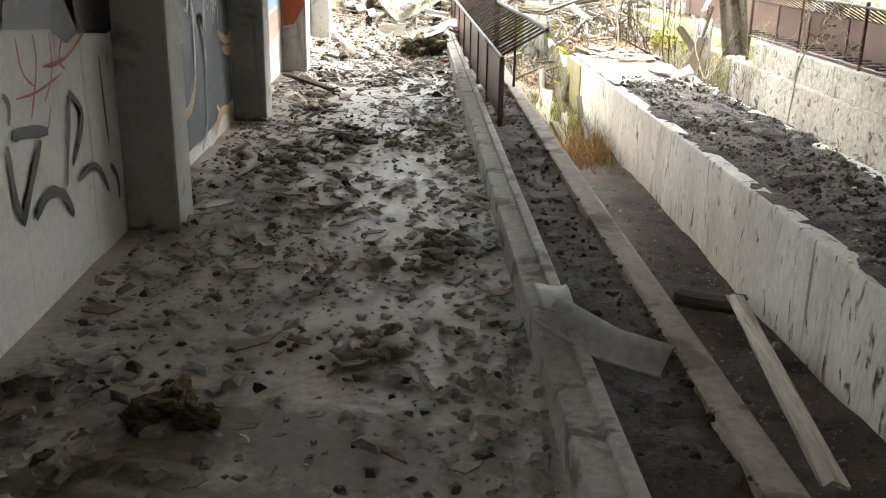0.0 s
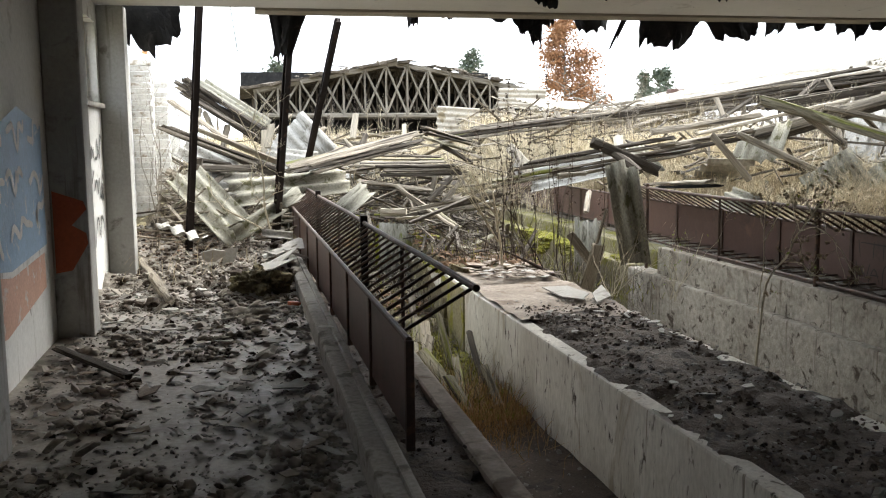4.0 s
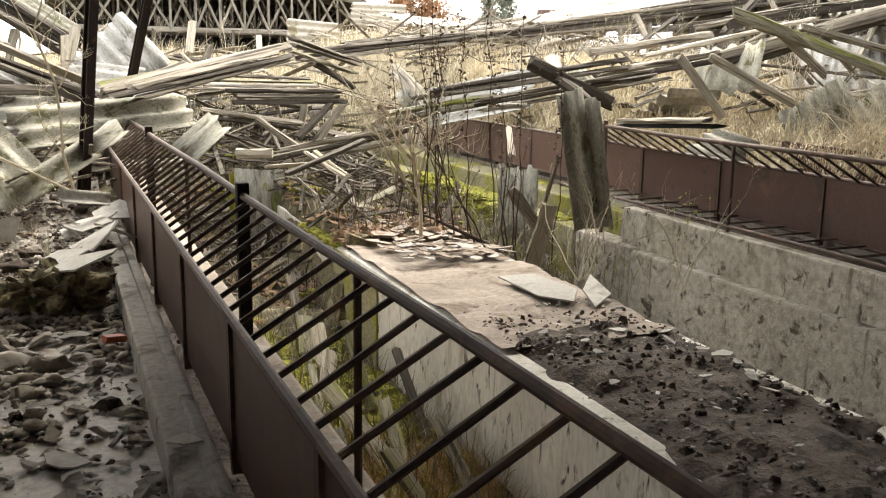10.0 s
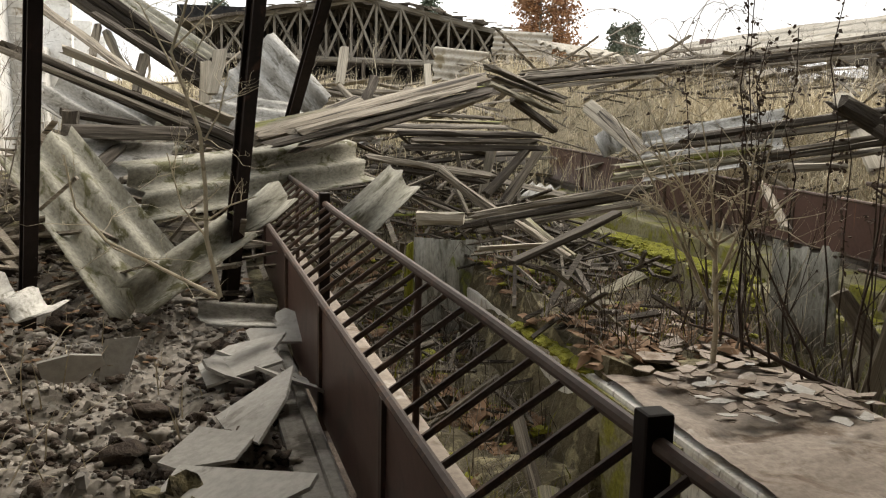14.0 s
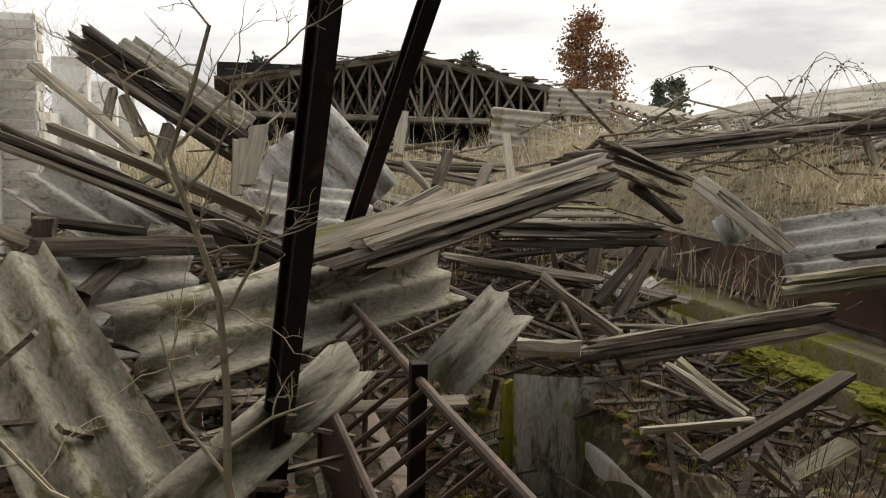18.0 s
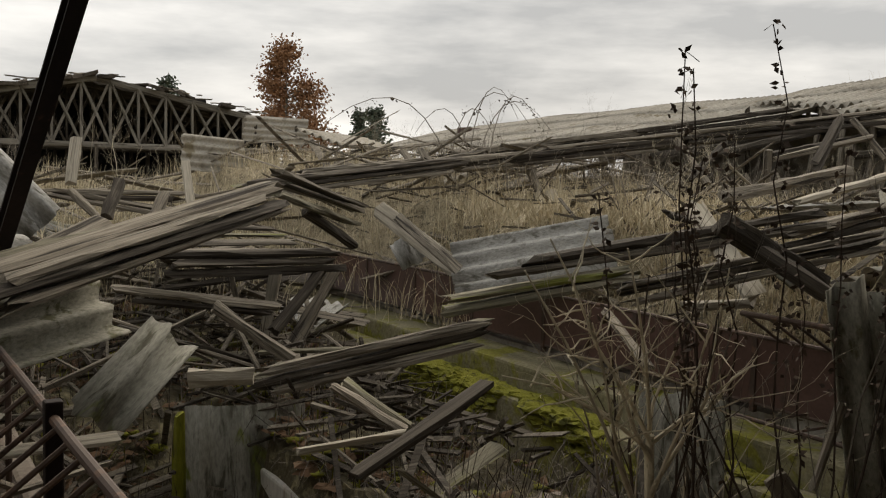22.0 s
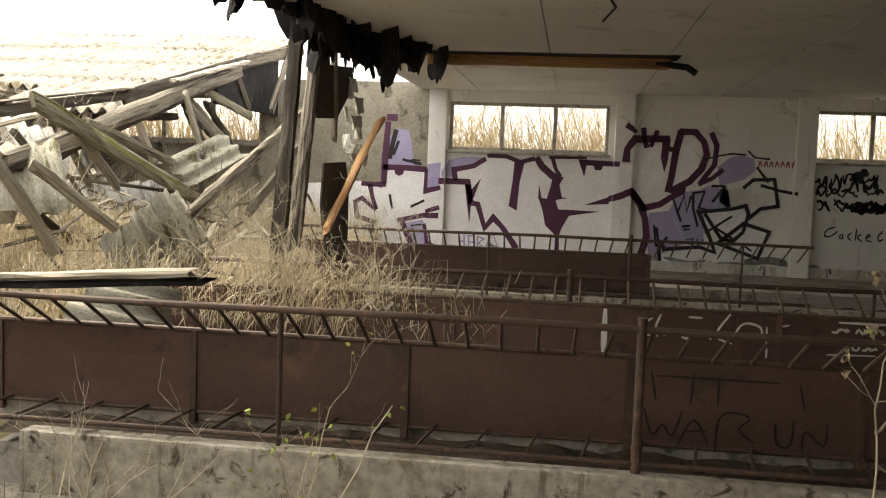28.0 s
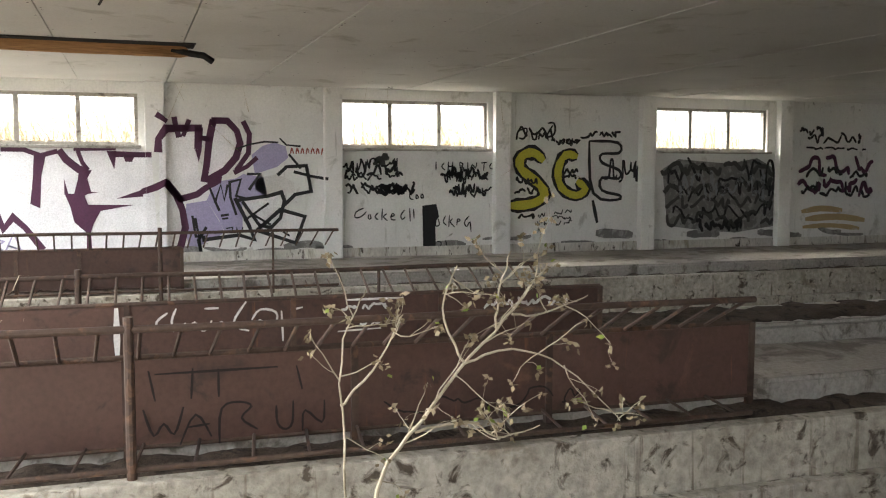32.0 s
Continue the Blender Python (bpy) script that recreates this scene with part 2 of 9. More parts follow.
M["mosseternit"] = surface("mossy_fibre_cement", (0.24, 0.228, 0.18), (0.38, 0.365, 0.305), (0.12, 0.115, 0.06), big=2.5, fine=34, spots=5, cut=0.54, stretch=(0.8, 1.6, 1.6), bump=0.6, vary=0.2, c4=(0.46, 0.45, 0.40), cut4=0.62, spots4=10, grain=0.65)
# black of the felt; on some walls and plates it stands for shade
M["felt"] = surface("felt_and_shade_black", (0.012, 0.012, 0.013), (0.03, 0.029, 0.028), (0.055, 0.052, 0.05), big=4, spots=8, cut=0.6, rough=0.8, bump=0.6, vary=0.2)
M["standsheet"] = surface("mossy_standing_sheet", (0.221, 0.216, 0.176), (0.390, 0.374, 0.319), (0.124, 0.117, 0.086), big=1.6, fine=34, spots=5, cut=0.53, stretch=(0.6, 2.0, 2.0), bump=0.6, vary=0.15, c4=(0.195, 0.215, 0.065), cut4=0.6, spots4=3, grain=0.6)
M["mosspost"] = surface("moss_covered_timber", (0.26, 0.27, 0.03), (0.36, 0.36, 0.05), (0.10, 0.09, 0.045), big=3, fine=30, spots=4, cut=0.58, stretch=(0.4, 2, 2), bump=0.9, depth=0.02, vary=0.1, grain=0.6)
M["insul"] = surface("torn_insulation", (0.62, 0.60, 0.53), (0.75, 0.73, 0.66), (0.45, 0.42, 0.36), big=6, spots=14, bump=0.9, depth=0.03)
M["frame"] = surface("window_frame_paint", (0.36, 0.34, 0.29), (0.48, 0.455, 0.40), (0.22, 0.20, 0.17), spots=8, vary=0.1)
M["grass"] = surface("dry_grass", (0.470, 0.403, 0.274), (0.694, 0.610, 0.448), (0.302, 0.252, 0.157), big=3, spots=6, bump=0, vary=0)
M["rustgrass"] = surface("orange_dead_grass", (0.33, 0.20, 0.09), (0.46, 0.31, 0.16), (0.22, 0.13, 0.06), big=3, spots=6, bump=0, vary=0)
M["moss"] = surface("yellow_green_moss", (0.19, 0.19, 0.025), (0.31, 0.30, 0.045), (0.10, 0.098, 0.025), big=3, fine=60, spots=7, bump=0.9, depth=0.02, vary=0.2, grain=0.6)
M["bark"] = surface("grey_bark", (0.20, 0.175, 0.145), (0.30, 0.265, 0.22), (0.13, 0.11, 0.09), big=4, spots=8, vary=0.3)
M["hedge"] = surface("tan_hedge_twig", (0.36, 0.29, 0.17), (0.50, 0.42, 0.27), (0.26, 0.21, 0.13), big=1.5, spots=4, bump=0, vary=0)
M["palebark"] = surface("pale_twig_bark", (0.476, 0.420, 0.314), (0.595, 0.536, 0.409), (0.340, 0.297, 0.212), big=5, spots=9, vary=0.15, grain=0.2)
M["darkstem"] = surface("dark_dead_stem", (0.05, 0.036, 0.028), (0.09, 0.065, 0.05), big=6, vary=0.3)
M["oakleaf"] = surface("autumn_leaf", (0.208, 0.108, 0.055), (0.316, 0.174, 0.093), (0.153, 0.077, 0.044), big=1.5, fine=8, spots=3, bump=0, vary=0)
# needle green lightened to include the haze of distance
M["pineleaf"] = surface("hazed_pine_needle", (0.08, 0.10, 0.075), (0.11, 0.13, 0.10), big=2, fine=8, bump=0, vary=0)
M["greenleaf"] = surface("green_leaf", (0.16, 0.22, 0.05), (0.30, 0.36, 0.09), (0.42, 0.38, 0.08), big=6, fine=20, spots=8, bump=0, vary=0)
M["deadleaf"] = surface("dead_leaf", (0.05, 0.038, 0.03), (0.10, 0.07, 0.05), big=6, fine=20, bump=0, vary=0)
M["tanleaf"] = surface("tan_withered_leaf", (0.22, 0.18, 0.115), (0.34, 0.28, 0.185), big=6, fine=20, bump=0, vary=0)
M["oldleaf"] = surface("brown_fallen_leaf", (0.14, 0.085, 0.05), (0.22, 0.14, 0.085), big=6, fine=20, bump=0, vary=0)
M["earth"] = surface("overgrown_ground", (0.20, 0.175, 0.11), (0.33, 0.285, 0.185), (0.15, 0.16, 0.06), big=0.25, fine=14, spots=0.8, bump=0.9, depth=0.06, vary=0)
M["strawmat"] = surface("matted_straw", (0.265, 0.222, 0.146), (0.468, 0.398, 0.272), (0.140, 0.118, 0.078), big=2.2, fine=40, spots=7, cut=0.54, stretch=(1, 1, 2), bump=0.9, depth=0.05, vary=0, grain=0.7)
M["litter"] = surface("dark_flaking_litter", (0.241, 0.216, 0.185), (0.402, 0.367, 0.322), (0.676, 0.644, 0.596), big=6, spots=12, cut=0.64, bump=0.6, vary=0, grain=0.5)
M["thatch"] = surface("rotten_debris_soil", (0.078, 0.067, 0.041), (0.163, 0.139, 0.085), (0.313, 0.274, 0.165), big=0.9, fine=16, spots=6, cut=0.52, bump=0.9, depth=0.05, vary=0, grain=0.6)


def paint(name, col, rough=0.55, worn=(0.62, 0.61, 0.58), cut=0.66):
    return surface(name, tuple(c * 0.86 for c in col), col, worn, big=2, fine=40, spots=7, cut=cut, rough=rough, bump=0.1, depth=0.003, vary=0)


M["p_white"] = paint("white_spray_paint", (0.90, 0.89, 0.90), cut=0.78)
M["p_plum"] = paint("plum_spray_paint", (0.085, 0.022, 0.06), cut=0.74)
M["p_lilac"] = paint("lilac_spray_paint", (0.42, 0.38, 0.58), cut=0.74)
M["p_black"] = paint("black_spray_paint", (0.02, 0.02, 0.022), cut=0.7)
M["p_yellow"] = paint("yellow_spray_paint", (0.62, 0.56, 0.06))
M["p_grey"] = paint("grey_spray_paint", (0.30, 0.31, 0.32))
M["p_blue"] = paint("blue_spray_paint", (0.30, 0.44, 0.62), cut=0.6)
M["p_orange"] = paint("orange_spray_paint", (0.42, 0.10, 0.04), cut=0.66)
M["p_salmon"] = paint("salmon_spray_paint", (0.62, 0.36, 0.26), cut=0.58)
M["p_red"] = paint("dull_red_spray_paint", (0.36, 0.10, 0.08), cut=0.6)
M["p_dark"] = paint("charcoal_spray_paint", (0.075, 0.074, 0.07), worn=(0.22, 0.215, 0.20), cut=0.66)
M["p_ash"] = paint("ash_grey_paint", (0.22, 0.215, 0.205), worn=(0.34, 0.335, 0.32), cut=0.5)
M["p_slate"] = paint("slate_spray_paint", (0.062, 0.068, 0.078), worn=(0.19, 0.18, 0.16), cut=0.6)
M["p_tan"] = paint("tan_spray_paint", (0.50, 0.38, 0.20), cut=0.6)
M["p_faint"] = paint("faint_dark_paint", (0.022, 0.015, 0.014), worn=(0.07, 0.043, 0.036), cut=0.64)
M["p_bone"] = paint("off_white_spray_paint", (0.72, 0.70, 0.67), cut=0.72)

glass = bpy.data.materials.new("dusty_glass")
glass.use_nodes = True
gb = glass.node_tree.nodes["Principled BSDF"]
gb.inputs["Roughness"].default_value, gb.inputs["Transmission Weight"].default_value, gb.inputs["IOR"].default_value = 0.08, 1.0, 1.1
M["glass"] = glass

# ---- building tools ----
def thing(name, label="", category="", group="", kind="", at=(0, 0, 0)):
    ob = new(name)
    ob.location = at
    ob.empty_display_size = 0.1
    return tagged(ob, label, category, group, kind)


def mesh_of(bm, name, material):
    me = bpy.data.meshes.new(name)
    bm.to_mesh(me)
    bm.free()
    me.materials.append(M[material])
    return me


def part(name, bm, material, parent=None, label="", smooth=False):
    me = mesh_of(bm, name, material)
    if smooth:
        me.polygons.foreach_set("use_smooth", [True] * len(me.polygons))
    ob = new(name, me)
    if parent:
        ob.parent = parent
        ob.matrix_parent_inverse = Matrix.Translation(parent.location).inverted()
    return tagged(ob, label)


def hexa(bm, pts):
    """A block from eight corners: bottom four, then top four, both counter-clockwise."""
    v = [bm.verts.new(p) for p in pts]
    for f in ((3, 2, 1, 0), (4, 5, 6, 7), (0, 1, 5, 4), (1, 2, 6, 5), (2, 3, 7, 6), (3, 0, 4, 7)):
        bm.faces.new([v[i] for i in f])
    return v


def box(bm, x0, x1, y0, y1, z0, z1):
    return hexa(bm, [(x0, y0, z0), (x1, y0, z0), (x1, y1, z0), (x0, y1, z0), (x0, y0, z1), (x1, y0, z1), (x1, y1, z1), (x0, y1, z1)])


def soft_box(bm, x0, x1, y0, y1, z0, z1, r=0.01):
    v = box(bm, x0, x1, y0, y1, z0, z1)
    es = {e for a in v for e in a.link_edges}
    bmesh.ops.bevel(bm, geom=list(es), offset=r, segments=2, affect="EDGES", profile=0.6)


def block(name, material, x0, x1, y0, y1, z0, z1, r=0.0, parent=None, label=""):
    bm = bmesh.new()
    soft_box(bm, x0, x1, y0, y1, z0, z1, r) if r else box(bm, x0, x1, y0, y1, z0, z1)
    return part(name, bm, material, parent, label)


def rough_sheet(bm, x0, x1, y0, y1, z, step, amp, scale, seed=0.0, lift=None):
    """A bumpy ground sheet of quads."""
    nx, ny = max(1, round((x1 - x0) / step)), max(1, round((y1 - y0) / step))
    grid = []
    for j in range(ny + 1):
        row = []
        for i in range(nx + 1):
            x, y = x0 + (x1 - x0) * i / nx, y0 + (y1 - y0) * j / ny
            h = amp * noise.fractal(Vector((x * scale + seed, y * scale, seed)), 0.9, 2.1, 5)
            row.append(bm.verts.new((x, y, z + h + (lift(x, y) if lift else 0))))
        grid.append(row)
    for j in range(ny):
        for i in range(nx):
            bm.faces.new((grid[j][i], grid[j][i + 1], grid[j + 1][i + 1], grid[j + 1][i]))


def tube(bm, pts, radii, n=8, cap=True):
    """A round bar or branch along points."""
    pts = [Vector(p) for p in pts]
    rings, side = [], None
    for i, p in enumerate(pts):
        d = (pts[min(i + 1, len(pts) - 1)] - pts[max(i - 1, 0)])
        d = d.normalized() if d.length > 1e-9 else Vector((0, 0, 1))
        if side is None:
            side = d.cross(Vector((0, 0, 1)) if abs(d.z) < 0.9 else Vector((1, 0, 0))).normalized()
        side = (side - d * side.dot(d)).normalized()
        up = d.cross(side)
        r = radii[i] if isinstance(radii, (list, tuple)) else radii
        rings.append([bm.verts.new(p + (side * math.cos(a) + up * math.sin(a)) * r) for a in (2 * math.pi * k / n for k in range(n))])
    for a, b in zip(rings, rings[1:]):
        for k in range(n):
            bm.faces.new((a[k], a[(k + 1) % n], b[(k + 1) % n], b[k]))
    if cap:
        bm.faces.new(rings[0][::-1])
        bm.faces.new(rings[-1])


def along(p0, p1, roll=0.0):
    """A pose at the middle of two points whose X runs from one to the other."""
    a, b = Vector(p0), Vector(p1)
    x = (b - a).normalized()
    y = (Vector((0, 0, 1)).cross(x) if abs(x.z) < 0.99 else Vector((0, 1, 0))).normalized()
    z = x.cross(y)
    m = Matrix((x, y, z)).transposed().to_4x4()
    return Matrix.Translation((a + b) / 2) @ m @ pose(0, 0, 0, roll, 0, 0)


def timber_mesh(length, w, h, rnd, split=0.6, bow=0.0):
    """A weathered timber along X: uneven faces, gnawed edges, splintered ends."""
    bm = bmesh.new()
    n = max(3, min(14, int(length / 0.22)))
    rings = []
    for i in range(n + 1):
        x = (i / n - 0.5) * length
        s = 0.09 * min(w, h)
        arch = bow * (1 - (2 * i / n - 1) ** 2)
        ring = []
        for sy, sz in ((-1, -1), (0.1, -1), (1, -1), (1, 0.15), (1, 1), (-0.15, 1), (-1, 1), (-1, -0.1)):
            end = rnd.uniform(-split, split) * min(0.09, length * 0.06) if i in (0, n) else 0
            chip = rnd.uniform(0.6, 1.0) if abs(sy) == 1 and abs(sz) == 1 else 1.0
            ring.append(bm.verts.new((x + end, (sy * w / 2) * chip + rnd.uniform(-s, s), (sz * h / 2) * chip + rnd.uniform(-s, s) + arch)))
        rings.append(ring)
    for a, b in zip(rings, rings[1:]):
        for k in range(8):
            bm.faces.new((a[k], a[(k + 1) % 8], b[(k + 1) % 8], b[k]))
    bm.faces.new(rings[0][::-1])
    bm.faces.new(rings[-1])
    return bm


TR = random.Random(11)


def timber(p0, p1, w=0.1, h=0.05, roll=0.0, material="wood", name="timber_plank", label="grey weathered timber plank fallen in the roof debris",
           category="plank", group="fallen roof timbers", parent=None, bow=0.0, split=0.6):
    length = (Vector(p1) - Vector(p0)).length
    bm = timber_mesh(length, w, h, TR, split, bow)
    ob = new(name, mesh_of(bm, name, material))
    ob.matrix_world = along(p0, p1, roll)
    if parent:
        m = ob.matrix_world.copy()
        ob.parent = parent
        ob.matrix_parent_inverse = Matrix.Translation(parent.location).inverted()
        ob.matrix_basis = m
        return tagged(ob, label if parent is None else "")
    return tagged(ob, label, category, group)


def wave_mesh(length, width, rnd, amp=0.026, pitch=0.177, thick=0.007, ragged=0.0, sag=0.0, steps=None):
    """A corrugated sheet, waves running along X, with thickness and broken ends."""
    bm = bmesh.new()
    nw = max(8, int(width / pitch * 8))
    nl = steps or max(2, int(length / 0.25))
    e0 = [rnd.uniform(-1, 1) * ragged for _ in range(nw // 4 + 2)]
    e1 = [rnd.uniform(-1, 1) * ragged for _ in range(nw // 4 + 2)]
    top, low = [], []
    for i in range(nl + 1):
        ra, rb = [], []
        for j in range(nw + 1):
            y = (j / nw - 0.5) * width
            x = (i / nl - 0.5) * length
            if i == 0:
                x += e0[j // 4]
            if i == nl:
                x += e1[j // 4]
            z = amp * math.cos(2 * math.pi * (y + width / 2) / pitch) - sag * (1 - (2 * i / nl - 1) ** 2) + rnd.uniform(-1, 1) * 0.002
            ra.append(bm.verts.new((x, y, z)))
            rb.append(bm.verts.new((x, y, z - thick)))
        top.append(ra)
        low.append(rb)
    for i in range(nl):
        for j in range(nw):
            bm.faces.new((top[i][j], top[i + 1][j], top[i + 1][j + 1], top[i][j + 1]))
            bm.faces.new((low[i][j + 1], low[i + 1][j + 1], low[i + 1][j], low[i][j]))
    for i in range(nl):
        for j, flip in ((0, False), (nw, True)):
            q = (top[i][j], low[i][j], low[i + 1][j], top[i + 1][j])
            bm.faces.new(q[::-1] if flip else q)
    for j in range(nw):
        for i, flip in ((0, True), (nl, False)):
            q = (top[i][j], low[i][j], low[i][j + 1], top[i][j + 1])
            bm.faces.new(q[::-1] if flip else q)
    return bm


def facing(p0, p1, normal):
    """A pose at the middle of two points: X from one to the other, Z as near as may be to the normal."""
    a, b = Vector(p0), Vector(p1)
    x = (b - a).normalized()
    z = Vector(normal)
    z = (z - x * z.dot(x)).normalized()
    m = Matrix((x, z.cross(x), z)).transposed().to_4x4()
    return Matrix.Translation((a + b) / 2) @ m


def beam(p0, p1, w, h, roll=0.0, material="wood", boards=3):
    """A nailed roof beam: boards laid face to face, slipped and split with age."""
    length = (Vector(p1) - Vector(p0)).length
    th = thing("roof_beam", "grey weathered roof beam of nailed boards, fallen and splintered", "beam", "fallen roof beams")
    th.matrix_world = along(p0, p1, roll)
    for k in range(boards):
        hb = h / boards
        bm = timber_mesh(length * TR.uniform(0.78, 1.02), w * TR.uniform(0.8, 1.1), hb * TR.uniform(0.82, 1.0), TR, 1.3)
        ob = new("board", mesh_of(bm, "board", material if TR.random() < 0.75 else "darkwood"))
        ob.parent = th
        ob.matrix_basis = pose(TR.uniform(-0.05, 0.05) * length, TR.uniform(-0.16, 0.16) * w, (k - (boards - 1) / 2) * hb, TR.uniform(-4, 4), TR.uniform(-0.7, 0.7), TR.uniform(-1.0, 1.0))
    return th


def wave_sheet(p0, p1, width, roll=0.0, material="eternit", ragged=0.03, sag=0.0, amp=0.034, label="grey corrugated fibre-cement roof sheet fallen on the debris"):
    """A corrugated sheet whose waves run from p0 to p1."""
    length = (Vector(p1) - Vector(p0)).length
    bm = wave_mesh(length, width, TR, amp=amp, ragged=ragged, sag=sag)
    ob = part("corrugated_sheet", bm, material, smooth=True)
    ob.matrix_world = facing(p0, p1, roll) if isinstance(roll, tuple) else along(p0, p1, roll)
    return tagged(ob, label, "roof sheet", "fallen roof sheets")


def ragged_plate(name, material, sx, sy, thick, rnd, n=9, keep=0.72, curl=0.0):
    """A thin broken slab with an uneven outline, lying in XY; the mesh."""
    bm = bmesh.new()
    ring = []
    for k in range(n):
        a = 2 * math.pi * k / n + rnd.uniform(-0.2, 0.2)
        c, s = math.cos(a), math.sin(a)
        q = 1 / max(abs(c), abs(s), 0.75)
        r = q * rnd.uniform(keep, 1.0)
        ring.append((c * r * sx / 2, s * r * sy / 2))
    cz = lambda x, y: curl * ((2 * x / sx) ** 2)
    a = [bm.verts.new((x, y, cz(x, y))) for x, y in ring]
    b = [bm.verts.new((x, y, cz(x, y) + thick)) for x, y in ring]
    bm.faces.new(a[::-1])
    bm.faces.new(b)
    for k in range(n):
        bm.faces.new((a[k], a[(k + 1) % n], b[(k + 1) % n], b[k]))
    return mesh_of(bm, name, material)

# ---- the barn: floors, feed alleys, pits, walls, ceiling ----
Y0, Y1, YR = -6.0, 31.0, 13.6      # barn from, to; the roof still stands up to YR
XW, XE = -1.32, 16.4               # inner faces of the long walls
CEIL = 2.87
BAYS = [4.55 + 2.98 * k for k in range(-3, 9)]


def slab(name, material, x0, x1, z1, z0=-1.1, y0=Y0, y1=Y1, step=0.25, amp=0.012):
    """A long cast strip with a slightly uneven top."""
    bm = bmesh.new()
    rough_sheet(bm, x0, x1, y0, y1, z1, step, amp, 1.3, x0)
    box(bm, x0, x1, y0, y1, z0, z1 - amp * 1.6)
    ob = part(name, bm, material)
    return tagged(ob, kind="structure")


slab("floor_walkway", "concrete", XW - 0.02, 0.57, 0.0)
slab("floor_pit_west", "soil", 1.2, 2.5, -0.95, -1.4, amp=0.05)
slab("floor_pit_middle", "soil", 3.72, 5.25, -0.95, -1.4, amp=0.05)
slab("floor_alley", "concrete", 5.92, 7.55, 0.0)
slab("floor_pit_east", "soil", 8.15, 9.5, -0.95, -1.4, amp=0.05)
slab("floor_pit_far", "soil", 10.7, 12.05, -0.95, -1.4, amp=0.05)
slab("floor_east", "concrete", 12.7, XE + 0.02, 0.0)


def island(name, x0, x1, top=-0.2, y_end=22.0):
    """The raised dividing wall between two pits, its top heaped with black rubble."""
    bm = bmesh.new()
    n = 60
    for a, b in ((x0, x0 + 0.14), (x1 - 0.14, x1)):
        soft_box(bm, a, b, Y0, y_end, -1.3, top, 0.02)
    part(name + "_face", bm, "pitwall")["kind"] = "structure"
    bm = bmesh.new()
    rough_sheet(bm, x0 + 0.02, x1 - 0.02, Y0, y_end, top - 0.01, 0.06, 0.05, 3.2, x0, lambda x, y: 0.05 * math.sin(math.pi * (x - x0) / (x1 - x0)) if y < 11.3 or x1 > 5 else -0.04)
    part(name + "_fill", bm, "soil")["kind"] = "structure"


island("island_west", 2.5, 3.72, y_end=18.5)
island("island_east", 9.5, 10.7)


def trough(name, kerb_x, lip_x, sign):
    """A feed trough: a kerb with a groove, a dirty bed, a lip, and the wall below it down into the pit."""
    bm = bmesh.new()
    a, b = sorted((kerb_x, kerb_x + sign * 0.16))
    soft_box(bm, a, b, Y0, 15.5, -0.3, 0.14, 0.018)
    g = kerb_x + sign * 0.095
    soft_box(bm, min(g, g + sign * 0.05), max(g, g + sign * 0.05), Y0, 15.5, 0.1, 0.165, 0.012)
    tagged(part(name + "_kerb", bm, "kerb"), kind="structure")
    bm = bmesh.new()
    x0, x1 = sorted((kerb_x + sign * 0.15, lip_x - sign * 0.1))
    end = 14.3 if 5 < kerb_x < 7 else 24
    rough_sheet(bm, x0, x1, Y0, end, 0.02, 0.05, 0.035, 3.5, kerb_x)
    tagged(part(name + "_bed", bm, "soil"), kind="structure")
    bm = bmesh.new()
    a, b = sorted((lip_x, lip_x - sign * 0.13))
    soft_box(bm, a, b, Y0, 24 if kerb_x > 7 else 14.1, -0.36, 0.05, 0.02)
    tagged(part(name + "_lip", bm, "dirtyslab" if kerb_x < 1 else "crumbled"), kind="structure")
    bm = bmesh.new()
    a, b = sorted((lip_x + sign * 0.1, lip_x - sign * 0.3))
    soft_box(bm, a, b, Y0, YR + 0.2 if sign < 0 else 20, -1.3, -0.3, 0.025)
    tagged(part(name + "_pit_wall", bm, "crumbled" if 5 < kerb_x else "pitwall"), kind="structure")
    bm = bmesh.new()
    x0, x1 = sorted((kerb_x + sign * 0.15, lip_x - sign * 0.12))
    box(bm, x0, x1, Y0, end, -1.3, -0.06)
    tagged(part(name + "_core", bm, "kerb"), kind="structure")


trough("trough_west", 0.57, 1.2, 1)
trough("trough_middle", 5.93, 5.25, -1)
trough("trough_alley", 7.53, 8.15, 1)
trough("trough_east", 12.68, 12.05, -1)

bm = bmesh.new()
rough_sheet(bm, 2.53, 3.7, 11.1, 14.2, -0.18, 0.05, 0.03, 2.6, 5.0)
tagged(part("island_slab", bm, "dirtyslab"), kind="structure")

# mossy stretch of the pit wall under the fallen roof
for x0, x1, y0, y1, z1, tone in ((5.15, 5.42, 13.8, 14.8, -0.29, "crumbled"), (5.13, 5.42, 14.8, 24.0, -0.27, "mosswall"), (5.42, 5.92, 14.3, 24.0, -0.06, "mosswall"), (2.482, 2.5, 13.2, 14.4, -0.23, "mosswall"), (1.08, 1.21, 14.1, 24.0, 0.04, "dirtyslab")):
    bm = bmesh.new()
    soft_box(bm, x0, x1, y0, y1, -1.2, z1, 0.03 if x1 - x0 > 0.1 else 0.004)
    tagged(part("moss_wall", bm, tone), kind="structure")


def column(name, x0, x1, y, top, tone="column", parent=None):
    bm = bmesh.new()
    soft_box(bm, x0, x1, y, y + 0.3, 0.0, top, 0.015)
    ob = part(name, bm, tone, parent)
    return tagged(ob, kind="structure") if not parent else ob


